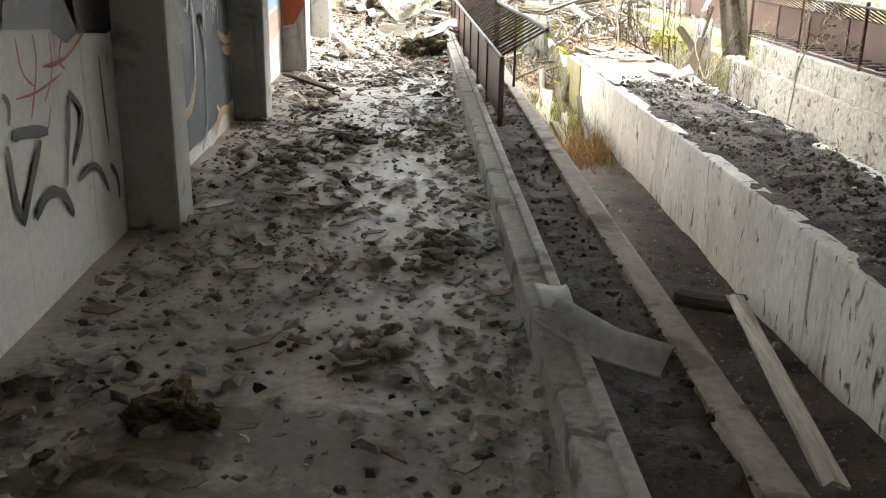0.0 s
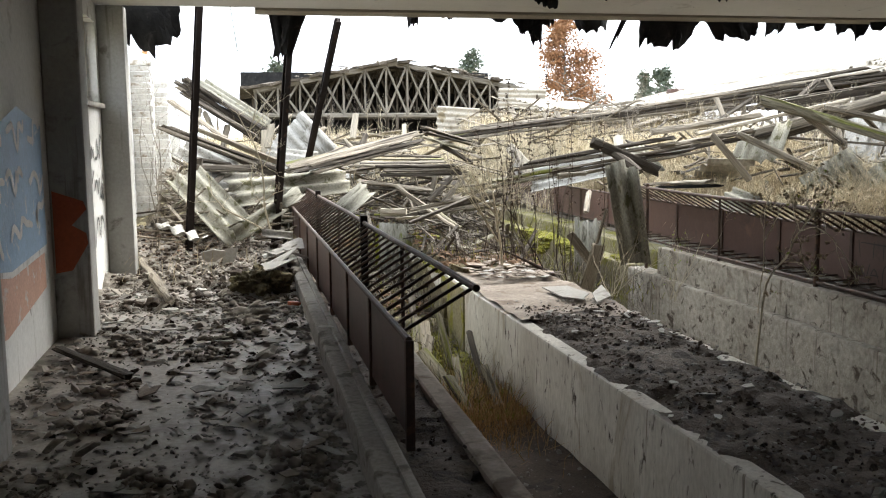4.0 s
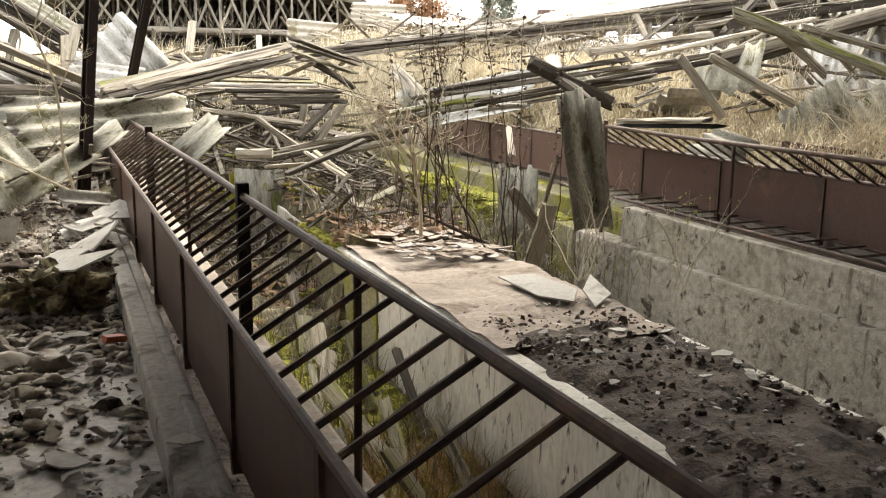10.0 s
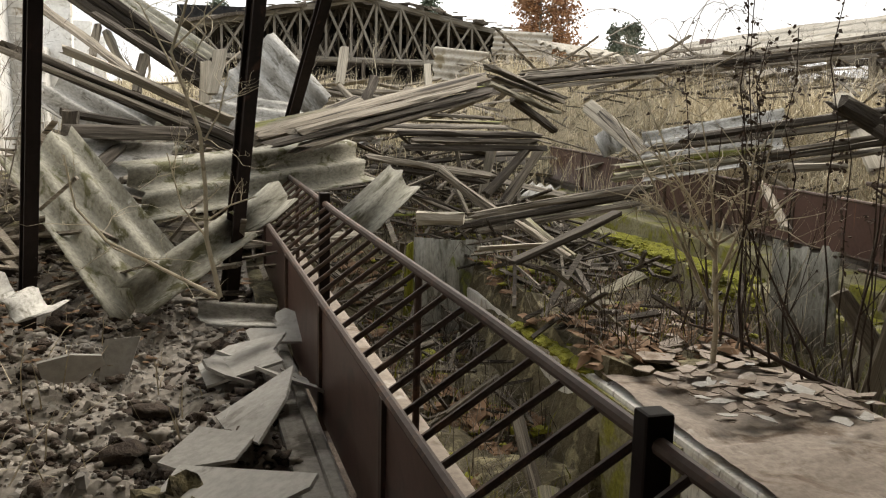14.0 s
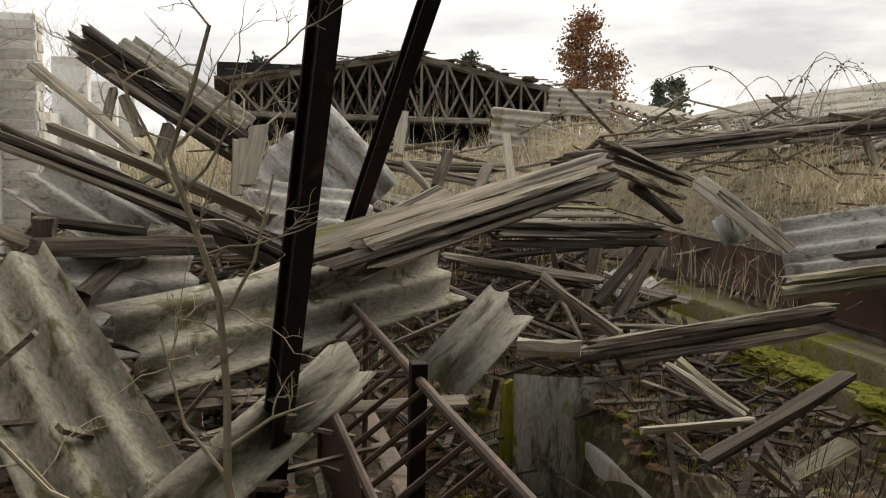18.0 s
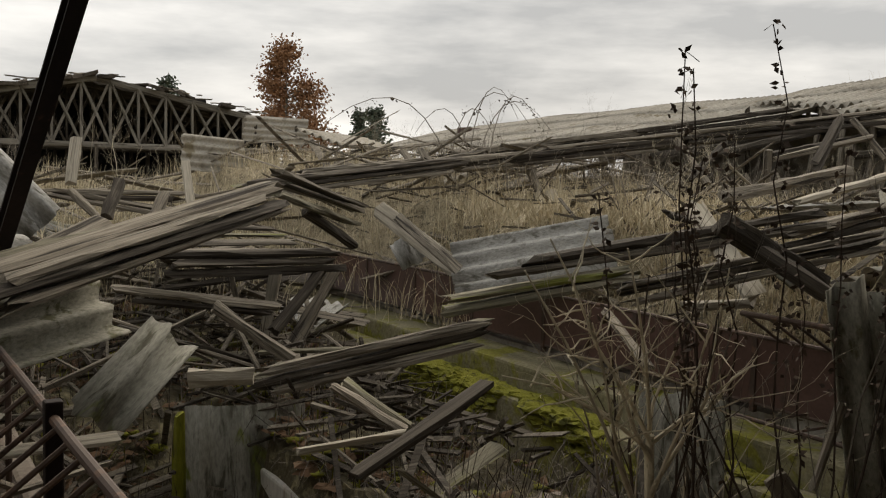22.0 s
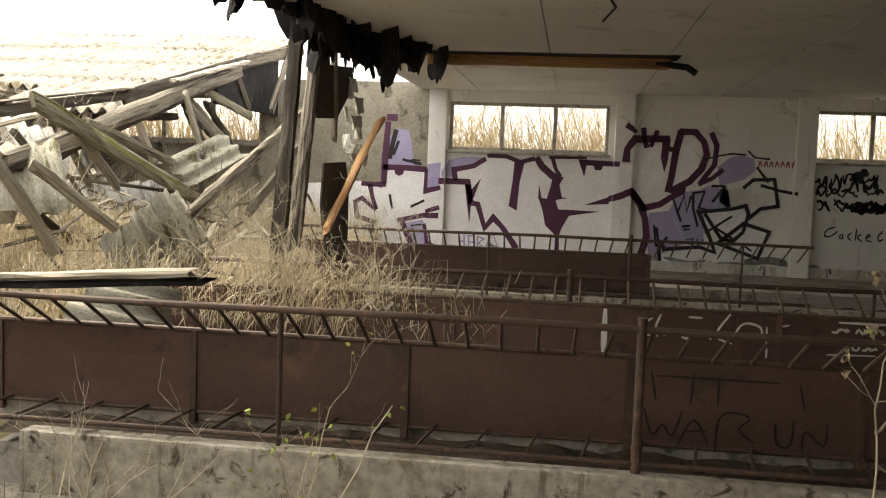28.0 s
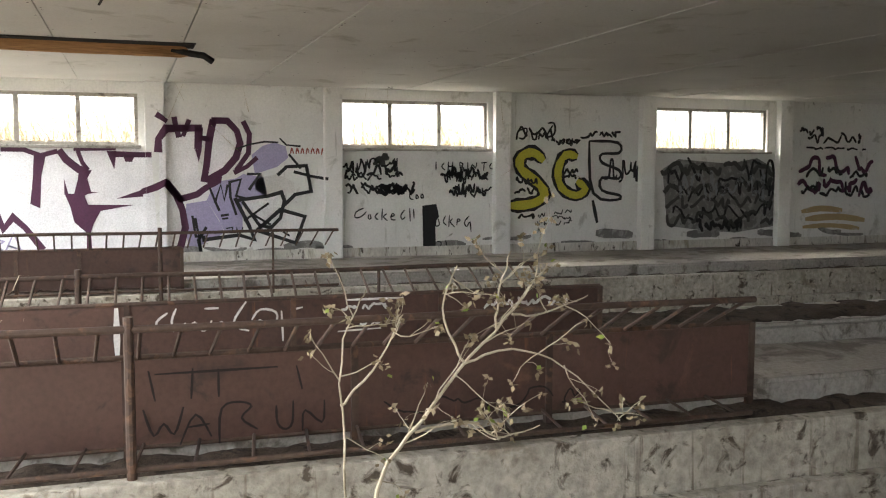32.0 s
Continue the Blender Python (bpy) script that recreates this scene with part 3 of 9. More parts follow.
def window(name, x, thick, y0, y1, z0, z1, panes, sill_out, broken=()):
    """A strip window in a long wall: frame, mullions, sill, and panes."""
    w = thing(name, "grey-framed strip window with dusty panes set high in the wall", "window", kind="structure", at=(x, (y0 + y1) / 2, z0))
    bm = bmesh.new()
    c0, c1 = x - 0.045, x + 0.045
    box(bm, c0, c1, y0, y1, z0, z0 + 0.055)
    box(bm, c0, c1, y0, y1, z1 - 0.055, z1)
    box(bm, c0, c1, y0, y0 + 0.055, z0 + 0.055, z1 - 0.055)
    box(bm, c0, c1, y1 - 0.055, y1, z0 + 0.055, z1 - 0.055)
    part("window_frame", bm, "frame", w)
    step = (y1 - y0) / panes
    for k in range(1, panes):
        block("mullion", "frame", c0 + 0.01, c1 - 0.01, y0 + step * k - 0.035, y0 + step * k + 0.035, z0 + 0.055, z1 - 0.055, 0.006, w)
    block("window_sill", "kerb", min(x, x + sill_out), max(x, x + sill_out), y0 - 0.04, y1 + 0.04, z0 - 0.05, z0 - 0.003, 0.01, w)
    for k in range(panes):
        if k not in broken:
            p = block("pane", "glass", x - 0.003, x + 0.003, y0 + step * k + 0.03, y0 + step * (k + 1) - 0.03, z0 + 0.05, z1 - 0.05, 0, w)
            p.visible_shadow = False
    return w


def long_wall(name, inner, outer, facing, windows, y0, y1, top, material="plaster"):
    """A long wall with strip windows cut through it, as one mesh."""
    bm = bmesh.new()
    a, b = sorted((inner, outer))
    y = y0
    for w0, w1, z0, z1 in windows:
        box(bm, a, b, y, w0, -1.2, top)
        box(bm, a, b, w0, w1, -1.2, z0)
        box(bm, a, b, w0, w1, z1, top)
        y = w1
    box(bm, a, b, y, y1, -1.2, top)
    return tagged(part(name, bm, material), kind="structure")


WIN_W = [(BAYS[k] + 0.42, BAYS[k + 1] - 0.12, 1.86, 2.68) for k in (1, 3, 5)]
long_wall("wall_west", XW, XW - 0.28, 1, WIN_W, Y0, YR + 0.3, 3.0)
for k, w in enumerate(WIN_W):
    window(f"window_{k + 1}", XW - 0.14, 0.28, *w, 3, 0.2, broken=(2,) if k == 2 else ())
WIN_E = [(-1.15, 1.42, 1.87, 2.68), (4.76, 7.43, 1.87, 2.68), (10.67, 13.32, 1.87, 2.68), (16.6, 19.3, 1.87, 2.68)]
long_wall("wall_east", XE, XE + 0.28, -1, WIN_E[:3], Y0, 13.65, 2.98, "eastplaster")
# this stretch is coloured darker for the dimness under the slumped roof
long_wall("wall_east_ruin", XE, XE + 0.28, -1, WIN_E[3:], 13.65, 29.0, 2.98, "shadedwall")
for k, w in enumerate(WIN_E):
    window(f"window_{k + 5}", XE + 0.1, 0.28, *w, 3, -0.22, broken=() if k < 3 else (0, 1, 2))
for k, y in enumerate(BAYS):
    if y < YR + 0.3:
        column(f"column_west_{k + 1}", XW, -1.05, y, CEIL)
for k, y in enumerate((-4.6, -1.6, 1.48, 4.42, 7.47, 10.32, 13.4)):
    column(f"column_east_{k + 1}", XE - 0.16, XE, y - 0.05, CEIL, "eastplaster")
bm = bmesh.new()
box(bm, XW - 0.3, XE + 0.3, Y0 - 0.25, Y0, -1.2, 3.0)
tagged(part("wall_south", bm, "plaster"), kind="structure")
for x in (XE - 0.02,):
    bm = bmesh.new()
    box(bm, x - 0.01, x + 0.015, Y0, YR + 0.3, 0.0, 0.16)
    tagged(part("baseboard_east", bm, "pitwall"), kind="structure")

# the wall beyond the standing roof: bare piers and panels, stepping down
bm = bmesh.new()
for k in range(6, len(BAYS)):
    y = BAYS[k]
    box(bm, XW - 0.28, XW + 0.0, y + 0.3, y + 2.98, -0.4, 2.5 - 0.12 * (k - 6) if k not in (8, 9) else 1.8)
tagged(part("wall_west_ruin", bm, "pier"), kind="structure")
for k in range(7, len(BAYS)):
    column(f"column_west_{k + 1}", XW - 0.1, -1.05, BAYS[k], 2.62 - 0.1 * (k - 7), "pier")

# ceiling: boards with open joints on a slab
bm = bmesh.new()
box(bm, XW - 0.28, XE + 0.28, Y0, YR - 0.1, CEIL + 0.03, CEIL + 0.2)
row = 0
y1 = 12.83
while y1 > Y0 - 1.3:
    y0 = max(y1 - 1.3, Y0)
    x0 = XW - (row % 2) * 1.4
    while x0 < XE:
        x1 = min(x0 + 2.8, XE)
        box(bm, max(x0, XW) + 0.006, x1 - 0.006, y0 + 0.007, min(y1, YR - 0.1) - 0.007, CEIL - 0.003 * ((row * 3 + int(x0)) % 3), CEIL + 0.028)
        x0 += 2.8
    y1 -= 1.3
    row += 1
box(bm, XW + 0.006, 8.2, 12.837, YR - 0.1, CEIL, CEIL + 0.028)
box(bm, 12.2, XE, 12.837, 13.8, CEIL, CEIL + 0.028)
box(bm, 12.2, XE + 0.28, YR - 0.1, 13.85, CEIL + 0.03, CEIL + 0.2)
tagged(part("ceiling", bm, "ceiling"), kind="structure")
bm = bmesh.new()
soft_box(bm, 0.3, 8.2, YR - 0.1, YR + 0.28, 2.84, 3.12, 0.012)
soft_box(bm, 0.3, 8.2, YR + 0.2, YR + 0.31, 2.9, 2.99, 0.008)
tagged(part("edge_beam", bm, "palewood"), kind="structure")
bm = bmesh.new()
soft_box(bm, XW - 0.2, 0.3, YR - 0.1, YR + 0.1, 2.93, 3.1, 0.012)
soft_box(bm, 8.2, XE, YR - 0.1, YR + 0.05, 2.95, 3.1, 0.012)
tagged(part("edge_beam_dark", bm, "darkwood"), kind="structure")
# plain slab over the ceiling, added to stop light leaking in
bm = bmesh.new()
hexa(bm, [(XW - 0.6, Y0 - 0.3, 3.1), (XE + 0.6, Y0 - 0.3, 3.1), (XE + 0.6, YR - 0.1, 3.1), (XW - 0.6, YR - 0.1, 3.1),
          (XW - 0.6, Y0 - 0.3, 3.16), (XE + 0.6, Y0 - 0.3, 3.16), (XE + 0.6, YR - 0.1, 3.16), (XW - 0.6, YR - 0.1, 3.16)])
tagged(part("roof_standing", bm, "felt"), kind="structure")

# ground: one sheet to the horizon, open where the barn's pits are
bm = bmesh.new()
xs = [-900, -120, -40, -14, -5, XW - 0.27, XE + 0.27, 22, 34, 60, 160, 900]
ys = [-900, -60, -20, Y0 - 0.2, 6, 14, 22, Y1, 38, 48, 60, 90, 160, 320, 900]
vs = {(i, j): bm.verts.new((x, y, -0.28 + (0.06 * math.sin(x * 0.7 + y) if abs(x) < 60 and abs(y) < 90 else 0))) for i, x in enumerate(xs) for j, y in enumerate(ys)}
for i in range(len(xs) - 1):
    for j in range(len(ys) - 1):
        if not (xs[i] >= XW - 0.3 and xs[i + 1] <= XE + 0.3 and ys[j] >= Y0 - 0.3 and ys[j + 1] <= Y1):
            bm.faces.new((vs[i, j], vs[i + 1, j], vs[i + 1, j + 1], vs[i, j + 1]))
tagged(part("ground", bm, "earth"), kind="structure")

# ---- feed barriers: steel panels, sloping ladder lattice, pipe rail, posts ----
def barrier(panel_x, rail_x, y0, y1, seams, thick_posts, thin_posts, rail0, rail1, lower=True, label="", panel_top=0.56, rail_z=0.77, lean=(0.0, 0.0), bars=0.187):
    """A run of steel panels with a ladder of bars up to a pipe rail; lean: how far panels and rail draw in with every metre."""
    b = thing("feed_barrier", label, "feed barrier", "feed barriers", at=(panel_x, y0, 0.07))
    s = 1 if rail_x > panel_x else -1
    px = lambda y: panel_x - lean[0] * (y - y0)
    rx = lambda y: rail_x - lean[1] * (y - y0)
    for a, c in zip(seams, seams[1:]):
        dent = TR.uniform(-0.006, 0.006)
        bm = bmesh.new()
        n = 5
        cols = []
        for k in range(n + 1):
            y = a + 0.004 + (c - a - 0.008) * k / n
            bulge = (0.008 + dent) * math.sin(math.pi * k / n)
            cols.append([[bm.verts.new((px(y) + side * 0.006 + bulge * math.sin(math.pi * m / 3), y, 0.085 + (panel_top - 0.097) * m / 3)) for m in range(4)] for side in (-1, 1)])
        for p, q in zip(cols, cols[1:]):
            for m in range(3):
                bm.faces.new((p[0][m], p[0][m + 1], q[0][m + 1], q[0][m]))
                bm.faces.new((p[1][m], q[1][m], q[1][m + 1], p[1][m + 1]))
            bm.faces.new((p[0][3], p[1][3], q[1][3], q[0][3]))
            bm.faces.new((p[0][0], q[0][0], q[1][0], p[1][0]))
        for p in (cols[0], cols[-1]):
            for m in range(3):
                bm.faces.new((p[0][m], p[1][m], p[1][m + 1], p[0][m + 1]))
        part("panel", bm, "rust", b)
        bm = bmesh.new()
        tube(bm, [(px(a), a, panel_top), (px(c), c, panel_top)], 0.017, 8)
        part("panel_edge", bm, "pipe", b)
        bm = bmesh.new()
        box(bm, px(a) - 0.02, px(a) + 0.02, a - 0.02, a + 0.02, 0.03, panel_top)
        part("stile", bm, "pipe", b)
    bm = bmesh.new()
    run = [rail0 + (rail1 - rail0) * k / 8 for k in range(9)]
    tube(bm, [(rx(y), y, rail_z + 0.006 * math.sin(k * 1.9)) for k, y in enumerate(run)], 0.019, 10)
    part("top_rail", bm, "pipe", b, "rust-brown pipe rail")
    y = rail0 + 0.06
    while y < rail1 - 0.03:
        bm = bmesh.new()
        o = TR.uniform(-0.012, 0.012)
        tube(bm, [(px(y) + s * 0.01, y + 0.02 + o, panel_top), (rx(y), y, rail_z - 0.005)], 0.0105, 6)
        part("lattice_bar", bm, "pipe", b)
        y += bars
    if lower:
        bm = bmesh.new()
        tube(bm, [(rx(rail0), rail0, 0.095), (rx(rail1), rail1, 0.095)], 0.015, 8)
        part("bottom_rail", bm, "pipe", b)
        y = rail0 + 0.06
        while y < rail1 - 0.03:
            bm = bmesh.new()
            tube(bm, [(px(y) + s * 0.01, y, 0.11), (rx(y), y + 0.05, 0.1)], 0.009, 6)
            part("lower_bar", bm, "pipe", b)
            y += 0.28
        bm = bmesh.new()
        tube(bm, [(px(y0), y0, 0.09), (px(y1), y1, 0.09)], 0.013, 8)
        part("panel_foot_rail", bm, "pipe", b)
    for y in thick_posts:
        bm = bmesh.new()
        if rail_x < 3:
            soft_box(bm, rx(y) - 0.03, rx(y) + 0.03, y - 0.03, y + 0.03, -0.95, rail_z + 0.06, 0.008)
        else:
            tube(bm, [(rx(y), y, -0.95), (rx(y), y, rail_z + 0.06)], 0.024, 10)
        part("post", bm, "darkpost" if rail_x < 3 else "pipe", b)
    for y in thin_posts:
        bm = bmesh.new()
        tube(bm, [(rx(y), y, 0.02), (rx(y), y, rail_z)], 0.014, 8)
        part("thin_post", bm, "pipe", b)
    return b


SEAMS = [7.3, 8.5, 9.6, 10.76, 11.95, 13.12, 14.25, 15.4, 16.5]
barrier(0.82, 1.18, 7.3, 16.5, SEAMS, (11.0, 14.7), (9.3, 12.7, 15.75), 7.42, 16.6, lower=False, lean=(0.009, 0.023), label="rust-brown steel feed barrier with sloping lattice and pipe rail")
E_SEAMS = [7.09, 8.5, 9.67, 10.86, 12.08, 13.31, 14.5, 15.7, 16.9, 18.1, 19.3, 20.5, 21.7, 22.9]
barrier(5.72, 5.33, 7.09, 22.9, E_SEAMS, (10.84, 14.6), (12.68,), 7.36, 15.5, label="rust-brown steel feed barrier with lattice standing over the pit")
barrier(7.75, 8.15, 7.09, 18.1, E_SEAMS[:10], (11.2,), (8.9, 13.0), 7.5, 14.2, panel_top=0.55, rail_z=0.71, label="rust-brown steel feed barrier sprayed with white scrawls, across the feed alley")
barrier(12.45, 12.05, 10.24, 18.1, [10.24, 11.4] + E_SEAMS[4:10], (10.5,), (12.2, 9.2), 8.4, 14.8, label="rust-brown steel feed barrier in front of the graffiti wall")

# ---- the fallen roof: large timbers and sheets ----
timber((0.72, 15.9, 1.08), (2.75, 17.2, 1.53), 0.136, 0.048, 20, 'wood')
beam((0.83, 15.8, 1.02), (2.75, 17.1, 1.42), 0.16, 0.16, 0, 'wood', 3)
timber((0.74, 16.0, 1.12), (2.02, 17.0, 1.32), 0.119, 0.032, 40, 'mosswood')
timber((0.9, 16.1, 1.08), (1.62, 16.9, 1.31), 0.136, 0.032, 30, 'wood')
timber((0.7, 15.9, 1.03), (1.58, 16.6, 1.25), 0.102, 0.04, 10, 'wood')
beam((2.26, 18.2, 0.92), (3.72, 18.2, 0.92), 0.128, 0.2, 0, 'darkwood', 3)
timber((1.82, 18.4, 1.01), (3.69, 18.3, 0.98), 0.187, 0.04)
timber((2.09, 18.8, 1.03), (3.47, 18.6, 1.04), 0.153, 0.032, 8, 'wood')
timber((2.03, 19.2, 1.09), (3.5, 18.9, 1.07), 0.17, 0.032, -6, 'mosswood')
timber((2.45, 19.5, 1.14), (3.51, 19.2, 1.11), 0.119, 0.04, 0, 'darkwood')
timber((1.85, 19.0, 1.06), (2.88, 18.9, 1.02), 0.102, 0.032, 12, 'palewood')
beam((2.8, 17.4, 1.59), (4.0, 18.4, 1.31), 0.144, 0.1, 0, 'wood', 2)
timber((2.8, 17.3, 1.48), (3.86, 18.3, 1.21), 0.136, 0.048, 10, 'mosswood')
timber((3.24, 17.8, 1.33), (3.83, 18.2, 1.04), 0.085, 0.064, 0, 'darkwood')
timber((5.04, 20.1, 1.24), (5.14, 18.7, 0.75), 0.187, 0.04, 50, 'palewood')
timber((5.15, 19.7, 0.94), (5.19, 19.6, 0.7), 0.119, 0.024, 0, 'eternit')
beam((3.66, 20.8, 1.38), (7.05, 21.4, 1.79), 0.16, 0.2, 0, 'wood', 3)
beam((6.84, 21.4, 1.75), (10.53, 21.8, 2.13), 0.16, 0.2, 0, 'wood', 3)
beam((4.36, 21.0, 1.55), (6.77, 22.0, 1.81), 0.128, 0.12, 0, 'wood', 2)
beam((4.2, 22.0, 1.42), (6.28, 23.0, 1.68), 0.16, 0.1, 0, 'mosswood', 2)
beam((3.75, 16.6, 0.76), (4.89, 16.0, 1.0), 0.128, 0.14, 0, 'mosswood', 2)
beam((2.45, 16.8, 0.3), (3.99, 16.3, 0.64), 0.08, 0.2, 0, 'wood', 3)
timber((2.54, 17.0, 0.3), (4.06, 16.6, 0.63), 0.136, 0.048, 0, 'mosswood')
timber((2.1, 16.9, 0.36), (2.48, 16.8, 0.36), 0.085, 0.112, 0, 'palewood')
timber((0.56, 17.0, 1.67), (0.48, 16.9, 1.34), 0.119, 0.048, 0, 'palewood')
timber((2.45, 22.5, 1.91), (2.34, 22.2, 1.43), 0.136, 0.08, 0, 'palewood')
timber((2.23, 19.3, 1.51), (2.06, 19.0, 1.23), 0.102, 0.08, 0, 'darkwood')
timber((2.68, 19.6, 1.41), (2.45, 19.2, 1.16), 0.102, 0.064)
timber((3.11, 20.5, 1.68), (3.03, 20.0, 1.2), 0.085, 0.032, 0, 'palewood')
timber((1.88, 19.5, 1.42), (2.08, 19.3, 1.18), 0.085, 0.048)
beam((1.82, 20.5, 1.39), (2.97, 20.2, 1.18), 0.128, 0.1, 0, 'wood', 2)
beam((1.99, 22.0, 1.32), (3.51, 21.6, 1.32), 0.112, 0.12, 0, 'wood', 2)
timber((1.95, 18.2, 0.76), (3.11, 18.0, 0.6), 0.119, 0.064)
beam((2.08, 18.4, 0.69), (3.12, 18.2, 0.54), 0.112, 0.12, 0, 'darkwood', 2)
timber((1.68, 17.2, 0.71), (2.67, 17.4, 0.29), 0.102, 0.04)
timber((1.73, 17.1, 0.67), (2.75, 17.5, 0.3), 0.085, 0.04, 0, 'darkwood')
timber((2.46, 17.5, 0.7), (2.95, 17.3, 0.33), 0.119, 0.08)
timber((3.55, 18.2, 0.85), (3.04, 17.9, 0.42), 0.085, 0.08, 0, 'darkwood')
timber((3.77, 18.4, 0.82), (3.23, 18.0, 0.31), 0.102, 0.08)
timber((3.28, 18.5, 0.82), (3.15, 18.4, 0.29), 0.102, 0.032, 0, 'palewood')
timber((2.96, 18.7, 0.84), (3.02, 18.7, 0.57), 0.085, 0.032)
timber((2.65, 16.0, 0.45), (2.99, 15.8, 0.21), 0.119, 0.048)
timber((2.77, 16.1, 0.44), (3.09, 15.9, 0.19), 0.102, 0.04, 0, 'mosswood')
timber((2.92, 14.9, 0.65), (2.17, 14.7, 0.4), 0.085, 0.04, 0, 'darkwood')
timber((2.02, 15.0, 0.43), (2.55, 15.0, 0.45), 0.043, 0.032, 0, 'palewood')
timber((7.95, 21.2, 1.42), (7.98, 21.1, 1.0), 0.119, 0.08, 0, 'palewood')
beam((-1.0, 16.64, 1.66), (0.69, 16.9, 0.99), 0.16, 0.1, 0, 'wood', 2)
beam((-0.95, 17.3, 1.64), (0.7, 16.7, 0.93), 0.128, 0.14, 0, 'darkwood', 2)
timber((-0.57, 17.0, 1.64), (0.61, 17.2, 1.13), 0.204, 0.04, -15, 'palewood')
timber((-1.0, 19.0, 2.1), (-0.14, 17.6, 1.49), 0.119, 0.048)
beam((-0.94, 20.5, 2.5), (0.76, 20.5, 1.33), 0.24, 0.3, 0, 'darkwood', 3)
beam((-1.1, 20.9, 2.56), (0.69, 20.9, 1.47), 0.16, 0.24, 0, 'wood', 3)
timber((-0.5, 20.4, 1.94), (-0.35, 20.3, 1.59), 0.119, 0.064, 0, 'palewood')
timber((-0.11, 20.3, 1.68), (-0.2, 20.0, 1.3), 0.119, 0.08)
timber((-0.58, 20.4, 1.99), (-0.63, 20.2, 1.66), 0.085, 0.064)
beam((-0.84, 20.8, 2.26), (0.51, 20.6, 1.38), 0.144, 0.1, 0, 'wood', 2)
timber((-0.59, 20.2, 2.11), (0.38, 20.0, 1.51), 0.255, 0.048, 0, 'darkwood')
timber((-0.52, 16.2, 1.21), (-0.05, 16.4, 1.12), 0.085, 0.064, 0, 'darkwood')
timber((-0.48, 16.0, 1.09), (0.29, 16.4, 1.06), 0.102, 0.096, 0, 'darkwood')
timber((-0.46, 16.1, 1.22), (-0.46, 16.1, 1.03), 0.119, 0.112, 0, 'darkwood')
timber((-0.06, 16.6, 1.07), (-0.28, 15.9, 0.88), 0.085, 0.08, 0, 'darkwood')
timber((0.46, 17.6, 1.59), (0.44, 17.5, 1.24), 0.102, 0.048, 0, 'palewood')
timber((-0.39, 15.68, 0.12), (-0.71, 14.74, 0.06), 0.102, 0.08, 0, 'palewood')
timber((-0.96, 15.2, 0.43), (-0.65, 15.6, 0.26), 0.212, 0.16, 0, 'darkwood')
timber((-1.08, 15.8, 0.41), (-0.64, 16.2, 0.39), 0.17, 0.128)
timber((-0.14, 15.8, 0.79), (0.83, 16.6, 0.91), 0.102, 0.048)
timber((0.22, 16.0, 0.82), (0.78, 16.5, 0.99), 0.085, 0.04, 0, 'palewood')
timber((0.34, 16.0, 0.83), (0.98, 16.6, 0.94), 0.085, 0.04, 0, 'mosswood')
timber((-1.15, 14.67, 0.1), (-0.57, 11.62, 0.06), 0.085, 0.072)
timber((-1.01, 15.83, 0.2), (-0.39, 15.54, 0.15), 0.102, 0.064, 0, 'palewood')
timber((-1.21, 9.89, 0.06), (-0.64, 9.06, 0.03), 0.076, 0.04, 0, 'darkwood')
timber((2.1, 5.21, -0.6), (1.57, 2.66, -0.3), 0.102, 0.024, 0, 'palewood')
timber((1.96, 5.9, -0.85), (2.36, 5.7, -0.85), 0.255, 0.096, 0, 'darkwood')
timber((0.72, 12.69, 0.06), (0.62, 13.23, 0.1), 0.076, 0.04, 0, 'palewood')
timber((7.95, 16.1, 1.86), (10.45, 16.1, 2.22), 0.05, 0.11, 0, 'darkwood')
timber((7.9, 16.08, 1.94), (10.5, 16.05, 2.3), 0.07, 0.025, 0, 'wood')
timber((10.4, 16.1, 2.17), (14.4, 16.1, 3.05), 0.05, 0.2, 0, 'darkwood')
timber((14.2, 16.1, 3.02), (16.9, 16.05, 3.54), 0.06, 0.2, 0, 'wood')
beam((5.7, 15.6, 1.2), (7.7, 15.65, 1.5), 0.1, 0.16, 0, 'wood', 2)
# one rafter: paler and darker planks paint its lit top and shaded underside
timber((7.44, 15.6, 1.44), (13.12, 15.8, 2.78), 0.1, 0.17, 0, 'wood')
timber((7.6, 15.64, 1.36), (12.6, 15.86, 2.58), 0.06, 0.12, 0, 'darkwood')
timber((10.9, 15.74, 2.42), (13.4, 15.8, 2.93), 0.12, 0.05, 0, 'palewood')
timber((6.93, 16.4, 1.46), (9.51, 16.4, 1.97), 0.1, 0.06, 0, 'palewood')
timber((7.36, 15.3, 1.94), (10.85, 15.3, 1.02), 0.06, 0.15, 0, 'mosswood')
timber((8.06, 15.35, 1.75), (8.8, 15.35, 1.27), 0.05, 0.11, 0, 'wood')
timber((8.52, 15.5, 1.83), (10.87, 15.5, 1.4), 0.06, 0.09, 0, 'wood')
timber((13.1, 14.9, 2.21), (9.37, 14.9, 1.01), 0.06, 0.15, 0, 'wood')
timber((12.96, 14.8, 1.87), (10.76, 14.8, 0.97), 0.05, 0.15, 0, 'wood')
timber((10.2, 15.9, 2.05), (10.73, 15.9, 1.5), 0.05, 0.1, 0, 'palewood')
timber((10.85, 15.6, 2.29), (11.34, 15.6, 1.65), 0.05, 0.1, 0, 'palewood')
timber((11.7, 15.9, 2.2), (13.0, 15.9, 1.72), 0.06, 0.22, 0, 'wood')
timber((11.88, 15.9, 2.45), (13.9, 15.9, 2.2), 0.05, 0.12, 0, 'mosswood')
timber((13.4, 16.0, 2.86), (14.1, 16.0, 2.3), 0.06, 0.16, 0, 'darkwood')
